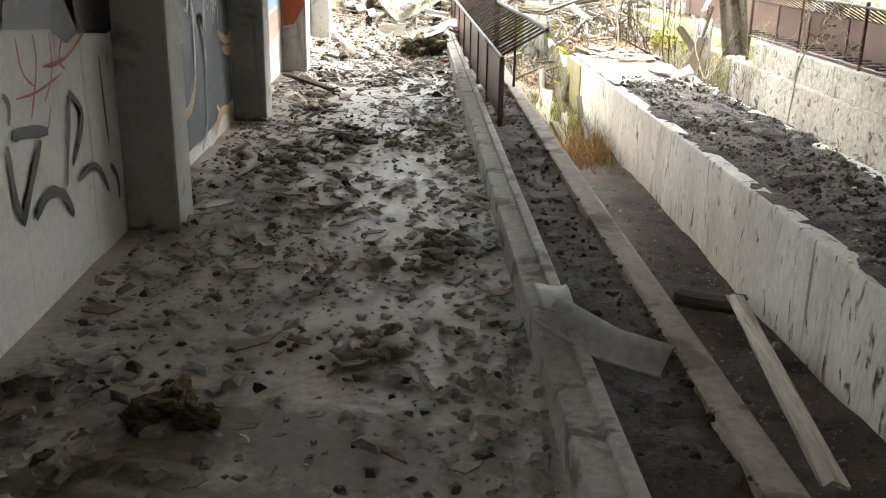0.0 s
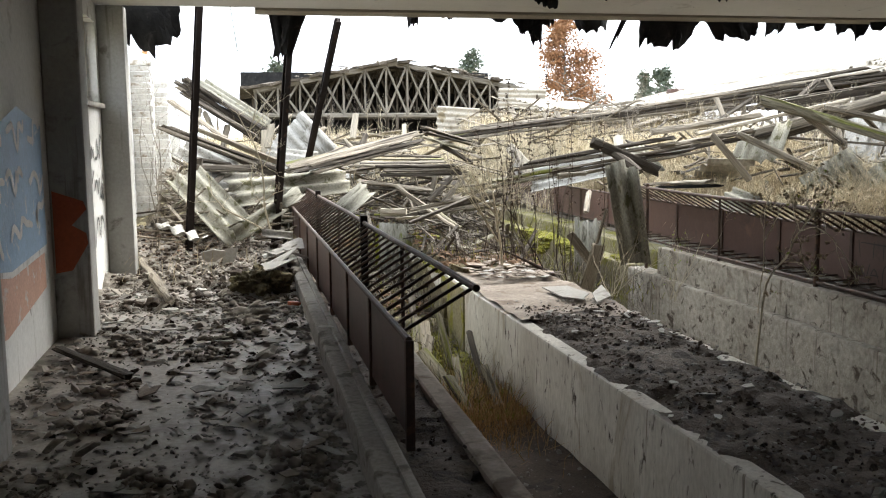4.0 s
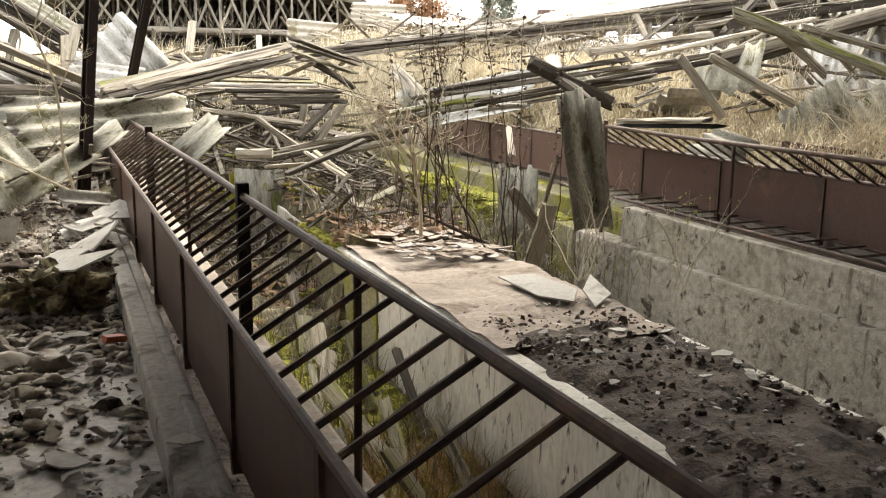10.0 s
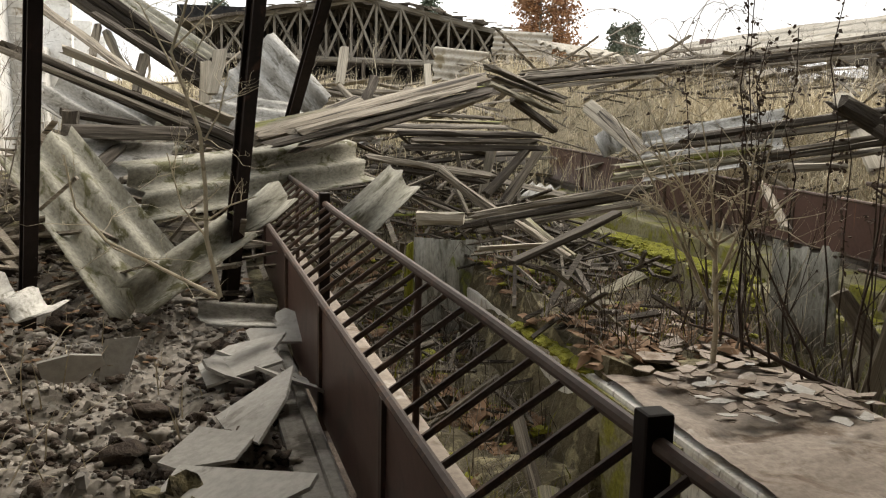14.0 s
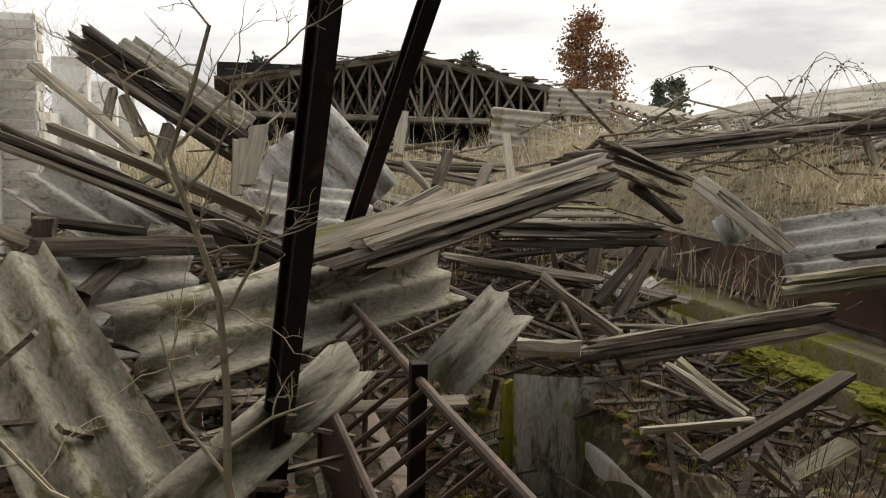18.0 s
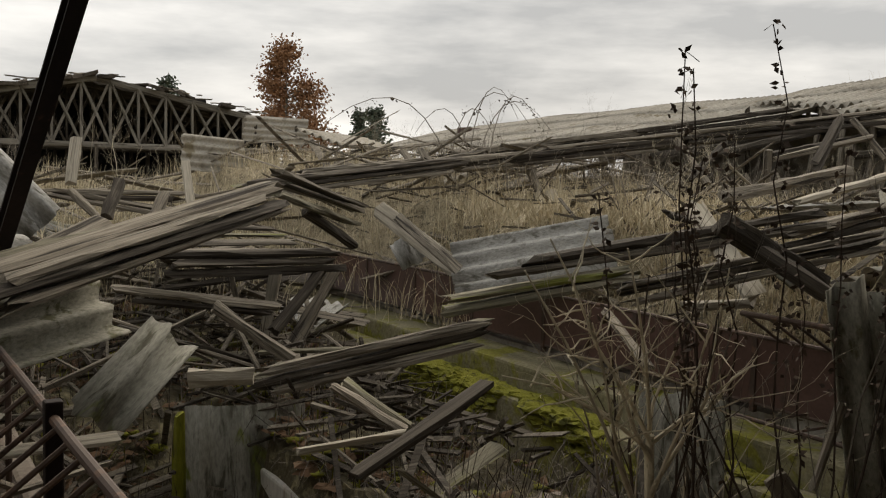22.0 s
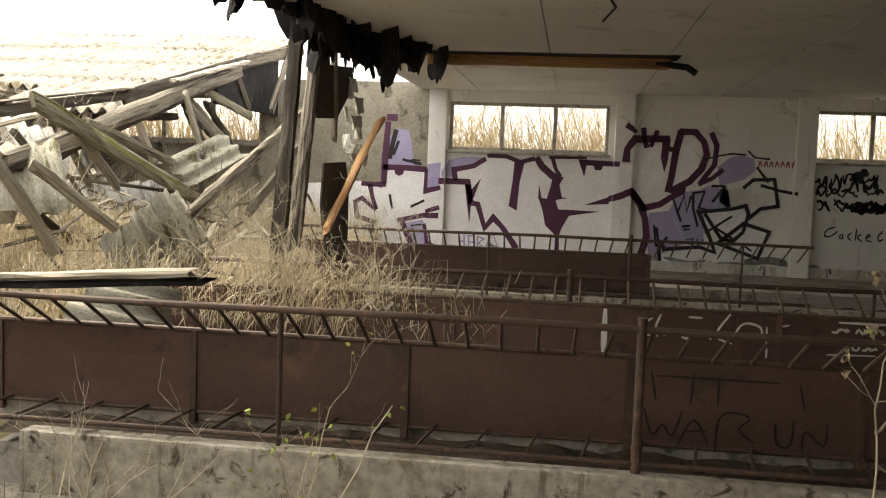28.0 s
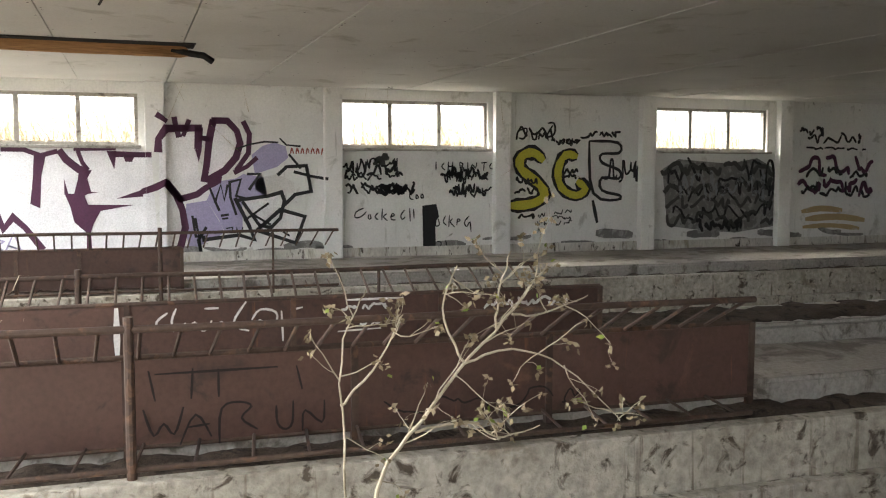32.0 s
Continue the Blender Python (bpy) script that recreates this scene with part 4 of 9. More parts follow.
timber((16.1, 16.0, 3.46), (15.1, 16.0, 2.36), 0.07, 0.16, 0, 'wood')
timber((13.0, 16.2, 2.3), (14.4, 16.3, 1.6), 0.1, 0.14, 0, 'darkwood')
timber((12.2, 16.3, 2.5), (13.2, 16.2, 1.5), 0.08, 0.12, 0, 'darkwood')
timber((6.44, 15.0, 1.47), (6.97, 14.9, 0.84), 0.05, 0.1, 0, 'palewood')
timber((6.87, 15.0, 1.45), (8.06, 15.0, 0.94), 0.05, 0.1, 0, 'palewood')
timber((5.55, 16.2, 1.44), (6.09, 16.2, 0.86), 0.05, 0.12, 0, 'palewood')
timber((4.78, 15.2, 1.38), (5.76, 15.2, 0.96), 0.07, 0.15, 0, 'darkwood')
timber((6.3, 16.6, 1.5), (8.3, 16.9, 1.75), 0.1, 0.1, 0, 'wood')
timber((6.0, 16.9, 1.35), (7.4, 16.5, 1.0), 0.1, 0.05, 20, 'darkwood')
timber((9.0, 16.5, 1.75), (9.5, 16.3, 1.15), 0.08, 0.06, 0, 'darkwood')
timber((9.6, 16.4, 1.9), (10.6, 16.6, 1.2), 0.09, 0.05, 0, 'wood')
timber((8.2, 16.2, 1.41), (11.65, 15.9, 1.12), 0.05, 0.04, 0, 'darkwood')
timber((5.57, 16.2, 1.44), (5.33, 15.4, 0.9), 0.153, 0.04, 30, 'palewood')
timber((4.96, 15.4, 1.37), (5.35, 14.9, 0.97), 0.136, 0.112, 0, 'darkwood')
beam((4.02, 16.4, 1.0), (6.16, 15.6, 1.38), 0.128, 0.14, 0, 'wood', 2)
beam((4.33, 15.6, 0.93), (6.34, 15.1, 1.27), 0.096, 0.16, 0, 'wood', 3)
timber((4.19, 14.9, 0.95), (4.54, 14.8, 0.97), 0.085, 0.056, 0, 'palewood')
timber((5.45, 14.5, 0.83), (5.5, 13.23, 0.92), 0.136, 0.048, 0, 'palewood')
# felt-black plank, slightly wider, right below the pale one
timber((5.5, 14.55, 0.78), (5.55, 13.18, 0.87), 0.17, 0.04, 0, 'felt')
timber((5.4, 16.91, 0.59), (5.0, 15.99, 0.35), 0.085, 0.035, 0, 'wood')
timber((4.6, 14.22, 0.54), (4.5, 14.28, 0.1), 0.051, 0.04)
timber((4.46, 14.1, 0.1), (4.22, 14.05, -0.62), 0.03, 0.2, 0, 'palewood')
timber((4.11, 14.2, 0.24), (4.36, 14.1, -0.12), 0.04, 0.12, 0, 'wood')
timber((4.6, 14.5, -0.1), (4.3, 14.3, -0.65), 0.04, 0.16, 0, 'palewood')
wave_sheet((4.86, 15.55, 0.27), (4.84, 15.5, -0.5), 0.6, (-0.95, -0.25, 0.1), 'standsheet', ragged=0.05, sag=0, amp=0.012, label='grey broken sheet leaning on the mossy pit wall')
beam((5.99, 21.5, 1.62), (7.6, 21.8, 1.92), 0.16, 0.18, 0, 'wood', 3)
beam((7.31, 21.6, 1.83), (12.12, 18.8, 2.55), 0.16, 0.2, 0, 'wood', 3)
timber((7.98, 21.5, 1.8), (8.04, 21.2, 1.24), 0.119, 0.08)
timber((7.2, 20.0, 1.47), (7.21, 19.9, 1.16), 0.136, 0.08, 0, 'palewood')
timber((9.19, 20.0, 2.13), (9.12, 19.4, 1.58), 0.102, 0.064)
timber((9.83, 19.8, 2.11), (8.82, 19.4, 1.63), 0.085, 0.064, 0, 'darkwood')
beam((10.46, 18.6, 2.4), (9.51, 18.2, 1.78), 0.112, 0.1, 0, 'darkwood', 2)
timber((10.57, 18.5, 2.41), (10.54, 18.0, 1.91), 0.085, 0.064)
timber((9.35, 18.6, 1.89), (10.55, 18.2, 2.19), 0.102, 0.064)
timber((6.34, 22.0, 1.92), (6.34, 21.6, 1.64), 0.119, 0.048)
timber((6.62, 22.0, 1.94), (6.58, 21.6, 1.68), 0.119, 0.048)
timber((4.94, 19.5, 1.19), (4.72, 18.0, 0.82), 0.1, 0.04, 40, 'wood')
wave_sheet((-0.66, 15.9, 1.03), (0.1, 14.4, 0.31), 0.5, (0.11, -0.91, 0.41), 'mosseternit', sag=0)
wave_sheet((-0.02, 15.2, 0.79), (1.63, 16.87, 0.85), 0.44, (-0.08, -0.92, 0.39), 'mosseternit', sag=0)
wave_sheet((-0.34, 15.9, 0.82), (0.22, 16.4, 0.76), 0.5, (0.06, -0.93, 0.36), 'eternit', sag=0.03)
wave_sheet((-0.73, 17.6, 1.39), (-0.09, 17.2, 1.03), 0.55, (0.07, -0.72, 0.69), 'eternit', sag=0)
wave_sheet((0.77, 18.6, 1.59), (1.28, 18.4, 1.02), 0.95, (-0.1, -0.96, 0.27), 'eternit', sag=0)
wave_sheet((0.51, 17.4, 1.19), (1.36, 17.8, 1.07), 0.5, (-0.07, -0.72, 0.69), 'eternit', sag=0.02)
wave_sheet((-0.6, 21.6, 2.52), (0.62, 21.4, 1.71), 0.6, (0.01, -0.32, 0.95), 'mosseternit', sag=0)
wave_sheet((-0.64, 13.9, 0.45), (-0.54, 14.3, 0.43), 0.5, (0.16, -0.6, 0.78), 'eternit', sag=0.02)
wave_sheet((0.31, 13.5, 0.44), (0.62, 13.6, 0.39), 0.14, (-0.06, -0.72, 0.69), 'eternit', sag=0)
wave_sheet((0.0, 14.2, 0.36), (0.56, 14.7, 0.66), 0.22, (-0.01, -0.88, 0.47), 'mosseternit', sag=0)
wave_sheet((0.53, 14.6, 0.67), (0.79, 14.8, 0.82), 0.22, (-0.07, -0.66, 0.74), 'standsheet', sag=0.03)
wave_sheet((1.37, 15.9, 0.43), (1.83, 16.2, 0.77), 0.3, (-0.23, -0.87, 0.43), 'standsheet', sag=0)
wave_sheet((4.99, 18.5, 0.73), (6.06, 17.6, 1.03), 0.7, (-0.44, -0.56, 0.7), 'eternit', sag=0)
wave_sheet((4.76, 14.35, 1.12), (4.96, 14.25, -0.16), 0.26, (-0.42, -0.82, 0.38), 'mosseternit', sag=0)
wave_sheet((4.97, 14.34, 1.05), (5.12, 14.24, -0.17), 0.2, (-0.42, -0.82, 0.38), 'mosseternit', sag=0)
wave_sheet((5.73, 16.0, 1.31), (5.81, 15.4, 0.95), 0.3, (-0.24, -0.2, 0.95), 'mosseternit', sag=0)
wave_sheet((10.2, 15.4, 1.38), (11.9, 15.4, 1.75), 0.45, (-0.5, -0.6, 0.62), 'mosseternit', sag=0)
timber((10.95, 15.5, 0.35), (11.0, 15.42, 1.62), 0.08, 0.05, 0, 'wood')
wave_sheet((7.75, 15.75, 1.6), (7.35, 15.4, 1.05), 0.75, (-0.75, -0.45, 0.5), 'mosseternit', sag=0)
wave_sheet((8.1, 14.85, 1.05), (8.45, 14.6, 0.38), 0.8, (-0.7, -0.6, 0.4), 'mosseternit', sag=0)
wave_sheet((9.3, 15.2, 1.05), (9.6, 14.9, 0.45), 0.6, (-0.7, -0.6, 0.4), 'mosseternit', sag=0)
wave_sheet((2.43, 16.78, 0.2), (2.4, 16.62, -0.8), 0.74, (-0.1, -0.96, 0.15), 'standsheet', ragged=0.02, sag=0, amp=0.012, label='dark mossy fibre-cement sheet standing upright in the pit')
timber((2.06, 16.9, 0.14), (2.05, 16.88, -0.8), 0.13, 0.08, 0, 'mosspost', 'mossy_post', 'timber post covered with bright yellow-green moss', 'post', 'mossy posts')
wave_sheet((5.02, 19.6, 0.97), (5.13, 19.5, 0.72), 0.3, (-0.36, -0.62, 0.7), 'eternit', sag=0)
wave_sheet((5.74, 30.0, 1.95), (7.03, 30.0, 1.86), 0.75, (-0.3, -0.93, 0.23), 'eternitroof', sag=0)
wave_sheet((9.79, 38.0, 2.84), (11.38, 37.0, 2.75), 0.8, (-0.36, -0.91, 0.2), 'eternitroof', sag=0)
for p0, p1 in (((10.95, 16.25, 1.25), (11.0, 16.05, 0.35)), ((11.9, 16.35, 1.17), (11.95, 16.15, 0.3)), ((10.9, 17.5, 1.88), (10.1, 16.6, 0.8)), ((11.6, 17.6, 1.84), (11.05, 16.75, 0.7))):
    wave_sheet(p0, p1, 0.92, (-0.38, -0.84, 0.38), 'eternit', sag=0.02, label="pale corrugated roof sheet slumped under the broken truss")
for x, y in ((10.1, 37.84), (11.1, 37.2)):
    timber((x, y, -0.2), (x, y, 2.9), 0.1, 0.08, 0, 'darkwood', 'timber_post', 'dark timber post under a far roof sheet', 'post')
wave_sheet((8.25, 29.0, 2.32), (11.86, 33.0, 2.33), 1.1, (-0.33, -0.68, 0.66), 'eternitroof', sag=0)
wave_sheet((6.2, 14.3, 0.62), (6.3, 13.7, 0.5), 0.5, (-0.6, -0.31, 0.74), 'mosseternit', sag=0)

# ---- steel posts at the open end ----
def steel_post(p0, p1, w=0.1, label="dark rusted steel post standing in debris at the roof edge"):
    """A rolled section: two flanges and a web."""
    length = (Vector(p1) - Vector(p0)).length
    bm = bmesh.new()
    a, t, l = w / 2, 0.01, length / 2
    rim = [(-a, -a), (a, -a), (a, -a + t), (t, -a + t), (t, a - t), (a, a - t), (a, a), (-a, a), (-a, a - t), (-t, a - t), (-t, -a + t), (-a, -a + t)]
    ends = [[bm.verts.new((x, y, z)) for y, z in rim] for x in (-l, l)]
    for k in range(12):
        bm.faces.new((ends[0][k], ends[0][(k + 1) % 12], ends[1][(k + 1) % 12], ends[1][k]))
    bm.faces.new(ends[0][::-1])
    bm.faces.new(ends[1])
    ob = part("steel_post", bm, "darkpost")
    ob.matrix_world = along(p0, p1)
    return tagged(ob, label, "post", "steel posts")


steel_post((-0.566, 14.573, 0.0), (-0.297, 14.0, 2.95), 0.07)
steel_post((0.454, 14.76, 0.0), (0.724, 14.256, 2.95), 0.075)
steel_post((0.955, 16.98, 0.7), (1.33, 14.9, 2.92), 0.075, "dark rusted steel post leaning against the roof edge")
timber((-1.15, 16.7, 2.3), (-1.12, 16.75, 3.2), 0.07, 0.07, 0, "orangewood", label="short rust-orange timber standing on the ruined wall")
timber((8.33, 13.68, 0.6), (8.77, 13.68, 2.6), 0.13, 0.09, 0, "darkwood", "timber_post", "grey timber post at the torn roof edge", "post", "roof edge posts")
timber((8.74, 13.66, 0.65), (9.39, 13.66, 2.85), 0.12, 0.09, 0, "wood", "timber_post", "grey timber post at the torn roof edge", "post", "roof edge posts")
timber((10.1, 13.66, 1.79), (9.99, 13.66, 2.86), 0.07, 0.08, 0, "wood", "timber_post", "grey timber post at the torn roof edge", "post", "roof edge posts")


def hanging_board(y, rim, label):
    """A flat board with a broken outline, standing across the view."""
    bm = bmesh.new()
    front = bm.faces.new([bm.verts.new((x, y, z)) for x, z in rim])
    bm.normal_update()
    bmesh.ops.solidify(bm, geom=[front], thickness=0.018)
    return tagged(part("hanging_board", bm, "fibreboard"), label, "board", "hanging boards")


hanging_board(13.67, ((9.25, 2.73), (9.77, 2.79), (9.85, 2.52), (10.77, 2.60), (10.89, 2.43), (10.61, 2.26), (10.16, 2.01), (9.42, 1.97), (9.21, 2.16)), "brown fibreboard scrap hanging at the torn roof edge")
hanging_board(13.63, ((9.56, 1.55), (10.43, 1.57), (10.59, 1.31), (10.62, -0.2), (10.04, -0.2), (9.49, 1.15)), "brown fibreboard scrap with black scribbles leaning at the roof edge")
timber((10.15, 13.2, 2.0), (9.45, 13.55, 0.9), 0.14, 0.05, 20, "orangewood", label="freshly broken orange timber hanging under the ceiling")
timber((11.55, 12.95, CEIL - 0.05), (11.65, 10.2, CEIL - 0.05), 0.16, 0.05, 90, "orangewood", "ceiling_batten", "bare orange timber batten on the ceiling", "batten", "ceiling battens")
# black plate on the ceiling paints the dark of the slot around the batten
bm = bmesh.new()
box(bm, 11.34, 11.82, 10.1, 12.95, CEIL - 0.012, CEIL - 0.004)
tagged(part("ceiling_slot", bm, "felt"), kind="structure")
NAILS = random.Random(3)
bm = bmesh.new()
for _ in range(240):
    x, y = NAILS.uniform(4.5, 16), 12.83 - 1.3 * NAILS.randrange(0, 6) + NAILS.choice((-0.04, 0.04, 0.42, -0.42))
    bmesh.ops.create_circle(bm, cap_ends=True, radius=0.011, segments=6, matrix=pose(x, min(y, 12.8), CEIL - 0.008))
tagged(part("ceiling_nails", bm, "darkpost"), "dark nail heads along the joints of the ceiling boards", "nail", kind="stuff")
tube_bm = bmesh.new()
tube(tube_bm, [(11.65, 10.35, CEIL - 0.06), (11.65, 10.0, CEIL - 0.1), (11.68, 9.9, CEIL - 0.16)], 0.04, 6)
tagged(part("cable_stub", tube_bm, "felt"), "black torn cable end hanging from the ceiling batten", "cable")

# ---- torn roofing felt along the roof edge ----
FR = random.Random(5)


def felt(x, y, w, h, top, lean=0.0, name="felt_scrap", material="felt", turn=0.0):
    """A torn strip that hangs from the roof edge: a ragged outline, folds, some thickness."""
    bm = bmesh.new()
    nx, nz = 16, 6
    drop = [h * (0.78 + 0.42 * noise.noise(Vector((x * 9 + i * 0.16, h, w))) + 0.28 * noise.noise(Vector((x * 5 + i * 0.83, w, h)))) * (0.7 if i in (0, nx) else 1) for i in range(nx + 1)]
    rows = []
    for j in range(nz + 1):
        row = []
        for i in range(nx + 1):
            u = i / nx
            d = min(drop[i], h * 1.15) * j / nz
            px = (u - 0.5) * w * (1 - 0.18 * j / nz) + FR.uniform(-0.25, 0.25) * w / nx + lean * d
            fold = min(0.05, w * 0.12) * math.sin(u * 9 + x) * (0.3 + j / nz)
            row.append(bm.verts.new((px, fold, -d)))
        rows.append(row)
    for a, b in zip(rows, rows[1:]):
        for i in range(nx):
            bm.faces.new((a[i], a[i + 1], b[i + 1], b[i]))
    bm.normal_update()
    bmesh.ops.solidify(bm, geom=bm.faces[:], thickness=0.012)
    ob = part(name, bm, material)
    ob.matrix_world = pose(x, y, top, 0, 0, turn)
    return tagged(ob, "torn black roofing felt hanging from the broken roof edge", "roofing felt", "torn roofing felt")


for x, w, h, lean in ((0.55, 0.22, 0.55, 0.1), (0.75, 0.3, 0.62, -0.3), (2.1, 0.14, 0.2, 0), (2.5, 0.16, 0.1, 0), (3.1, 0.35, 0.12, 0), (3.4, 0.28, 0.3, 0.1),
                      (3.75, 0.1, 0.18, 0), (4.25, 0.5, 0.32, 0.15), (4.72, 0.07, 0.5, -0.5), (5.3, 0.85, 0.62, -0.3), (6.1, 0.8, 0.36, 0.3),
                      (6.75, 0.3, 0.24, -0.1), (7.2, 0.45, 0.2, 0.1), (7.8, 0.5, 0.3, 0.1), (-0.9, 0.8, 0.5, 0.2), (3.55, 0.2, 0.42, 0)):
    felt(x, YR + 0.34 + FR.uniform(-0.03, 0.03), w, h, 2.93, lean)
for k in range(26):
    x = 8.3 + 2.9 * (k / 25)
    felt(x + FR.uniform(-0.1, 0.1), 13.6 - 0.35 * max(0, x - 9.2) + FR.uniform(-0.15, 0.15), FR.uniform(0.4, 0.95), FR.uniform(0.25, 0.72) * (1.1 - 0.2 * abs(x - 9.8)), 2.98, FR.uniform(-0.3, 0.3), turn=FR.uniform(-35, 35))
for k in range(9):
    felt(10.60 + 0.05 * (k % 3) + FR.uniform(-0.05, 0.05), 13.6 + FR.uniform(-0.06, 0.06), FR.uniform(0.15, 0.26), FR.uniform(0.15, 0.25), 2.47 - 0.1 * k, 0.1, "insulation_scrap", "insul", FR.uniform(-60, 60))["label"] = "torn pale insulation hanging at the broken roof edge"

# a torn strip in the ceiling: black plates for its dark gap, felt hanging through
bm = bmesh.new()
for k in range(9):
    u0, u1 = k / 9, (k + 1.15) / 9
    x0, x1 = 2.74 + 2.67 * u0, 2.74 + 2.67 * u1
    yy = 11.9 + -0.30 * u0
    soft_box(bm, min(x0, x1), max(x0, x1), yy - 0.05 - 0.03 * (k % 3), yy + 0.06 + 0.03 * (k % 2), CEIL - 0.02 - 0.004 * (k % 3), CEIL - 0.004, 0.004)
tagged(part("torn_ceiling_strip", bm, "felt"), "black strip for the dark gaps and felt of a torn ceiling", "roofing felt")
for u, w, h in ((0.1, 0.25, 0.18), (0.3, 0.14, 0.1), (0.55, 0.2, 0.08), (0.75, 0.16, 0.1)):
    felt(2.74 + 2.67 * u, 11.9 + -0.30 * u, w, h, CEIL - 0.01)
for pts, r, lab in ((((0.01, 13.68, 2.98), (0.01, 13.9, 2.94), (0.03, 13.9, 3.00), (0.1, 13.92, 2.44)), 0.006, "thin black wire hanging from the roof edge"),
                    (((16.0, 6.68, CEIL), (16.0, 6.70, 2.87), (16.0, 6.63, 2.84), (16.0, 6.61, 3.19)), 0.008, "loop of wire hanging from the ceiling"),
                    # no wire: a thin black tube draws the dark of a ceiling crack
                    (((6.6, 10.95, CEIL - 0.004), (7.2, 10.98, CEIL - 0.004), (7.5, 10.9, CEIL - 0.004), (8.0, 11.0, CEIL - 0.004), (8.4, 10.94, CEIL - 0.004), (9.1, 11.02, CEIL - 0.004)), 0.014, "thin black tube standing for a dark crack in the ceiling")):
    bm = bmesh.new()
    tube(bm, pts, r, 5)
    tagged(part("hanging_wire", bm, "felt"), lab, "wire", "hanging wires")

# ---- the collapsed east roof, still sheeted ----
def roof_field(name, a, b, c, d, rows, label, material="eternitroof"):
    """A warped corrugated roof between four corners (a-b low edge, d-c high edge); laps between the sheet rows."""
    a, b, c, d = (Vector(p) for p in (a, b, c, d))
    th = thing(name, label, "roof", at=tuple(a))
    waves = int((b - a).length / 0.177)
    per = 6
    for r in range(rows):
        bm = bmesh.new()
        grid = []
        steps = 5
        for i in range(steps + 1):
            v = (r + i / steps * 1.04) / rows
            v = min(v, 1.0 + 0.02)
            line = []
            for j in range(waves * per + 1):
                u = j / (waves * per)
                p = (a * (1 - u) + b * u) * (1 - v) + (d * (1 - u) + c * u) * v
                n = noise.noise(Vector((p.x * 0.4, p.y * 0.4, 3.0))) * 0.09
                edge = 0.05 * noise.noise(Vector((j // per * 1.7, r, 1))) if i in (0, steps) else 0
                p = p + (d - a).normalized() * edge
                line.append(bm.verts.new(p + Vector((0, 0, n * 0.6 + 0.042 * math.cos(2 * math.pi * j / per) - 0.012 * r + 0.012 * (1 - i / steps)))))
            grid.append(line)
        for i in range(steps):
            for j in range(waves * per):
                bm.faces.new((grid[i][j], grid[i + 1][j], grid[i + 1][j + 1], grid[i][j + 1]))
        bm.normal_update()
        bmesh.ops.solidify(bm, geom=bm.faces[:], thickness=0.008)
        part("sheet_row", bm, material, th, smooth=True)
    return th


def between(table, y):
    """A value read off a short table of (y, value) pairs."""
    for (ya, va), (yb, vb) in zip(table, table[1:]):
        if y <= yb:
            return va + (vb - va) * max(0.0, (y - ya) / (yb - ya))
    return table[-1][1]


def sheeted_slope(label, y0, y1, low, top_x, top_z, fall, length, seed):
    """A roof slope of lapped corrugated sheets, waves running down it; low: the broken lower edge, top_z: the high edge, both along y."""
    rnd = random.Random(seed)
    th = thing("fallen_roof", label, "roof", at=(top_x, y0, between(top_z, y0)))
    pitch, per = 0.177, 8
    wide = 5 * pitch
    y = y0
    while y < y1 - 0.1:
        x_end = top_x + rnd.uniform(-0.03, 0.05)
        while True:
            x_low = between(low, y + wide / 2) + rnd.uniform(-0.12, 0.12)
            x_start = max(x_end - length * rnd.uniform(0.97, 1.0), x_low)
            if x_end - x_low < 0.25:
                break
            slip, skew, lift = rnd.uniform(-0.012, 0.012), rnd.uniform(-0.006, 0.006), rnd.uniform(0, 0.006)
            bm = bmesh.new()
            n, m = 6 * per, 4
            grids = []
            for t in (0.0, -0.008):
                g = []
                for i in range(m + 1):
                    u = i / m
                    x = x_start + (x_end + 0.12 - x_start) * u
                    row = []
                    for k in range(n + 1):
                        yy = y + 6 * pitch * k / n + slip + skew * (x - top_x)
                        sag = 0.07 * noise.noise(Vector((x * 0.35, yy * 0.35, seed))) + 0.014 * (1 - u) + 0.01 * k / n
                        row.append(bm.verts.new((x, yy, between(top_z, yy) - fall * (top_x - x) + 0.04 * math.cos(2 * math.pi * k / per) + sag + lift + t)))
                    g.append(row)
                grids.append(g)
            for i in range(m):
                for k in range(n):
                    a, c = grids
                    bm.faces.new((a[i][k], a[i + 1][k], a[i + 1][k + 1], a[i][k + 1]))
                    bm.faces.new((c[i][k + 1], c[i + 1][k + 1], c[i + 1][k], c[i][k]))
            for k in range(n):
                for i in (0, m):
                    bm.faces.new((grids[0][i][k], grids[0][i][k + 1], grids[1][i][k + 1], grids[1][i][k]))
            part("roof_sheet", bm, "eternitroof", th, smooth=True)
            x_end = x_start
        y += wide
    return th


sheeted_slope("grey corrugated roof of the barn, slumped over its fallen trusses", 16.1, 24.0, ((16.1, 11.0), (17.3, 11.1), (18.1, 12.0), (23.0, 15.3), (24.0, 15.8)), 17.0,
              ((16.1, 3.72), (20.9, 3.72), (24.2, 3.5)), 0.277, 1.45, 31)
sheeted_slope("grey corrugated roof slumped low over the collapsed middle of the barn", 22.3, 37.5, ((22.3, 13.7), (24.5, 12.6), (27.0, 12.0), (31.0, 12.2), (37.0, 14.2)), 17.0,
              ((22.3, 3.44), (28.2, 3.40), (32.4, 3.28), (37.5, 3.08)), 0.245, 1.45, 32)
roof_field("fallen_roof", (8.8, 27.0, 1.75), (7.4, 31.5, 1.62), (11.8, 36.0, 2.0), (11.0, 29.0, 1.95), 2, "grey corrugated roof remnant lying across broken trusses")
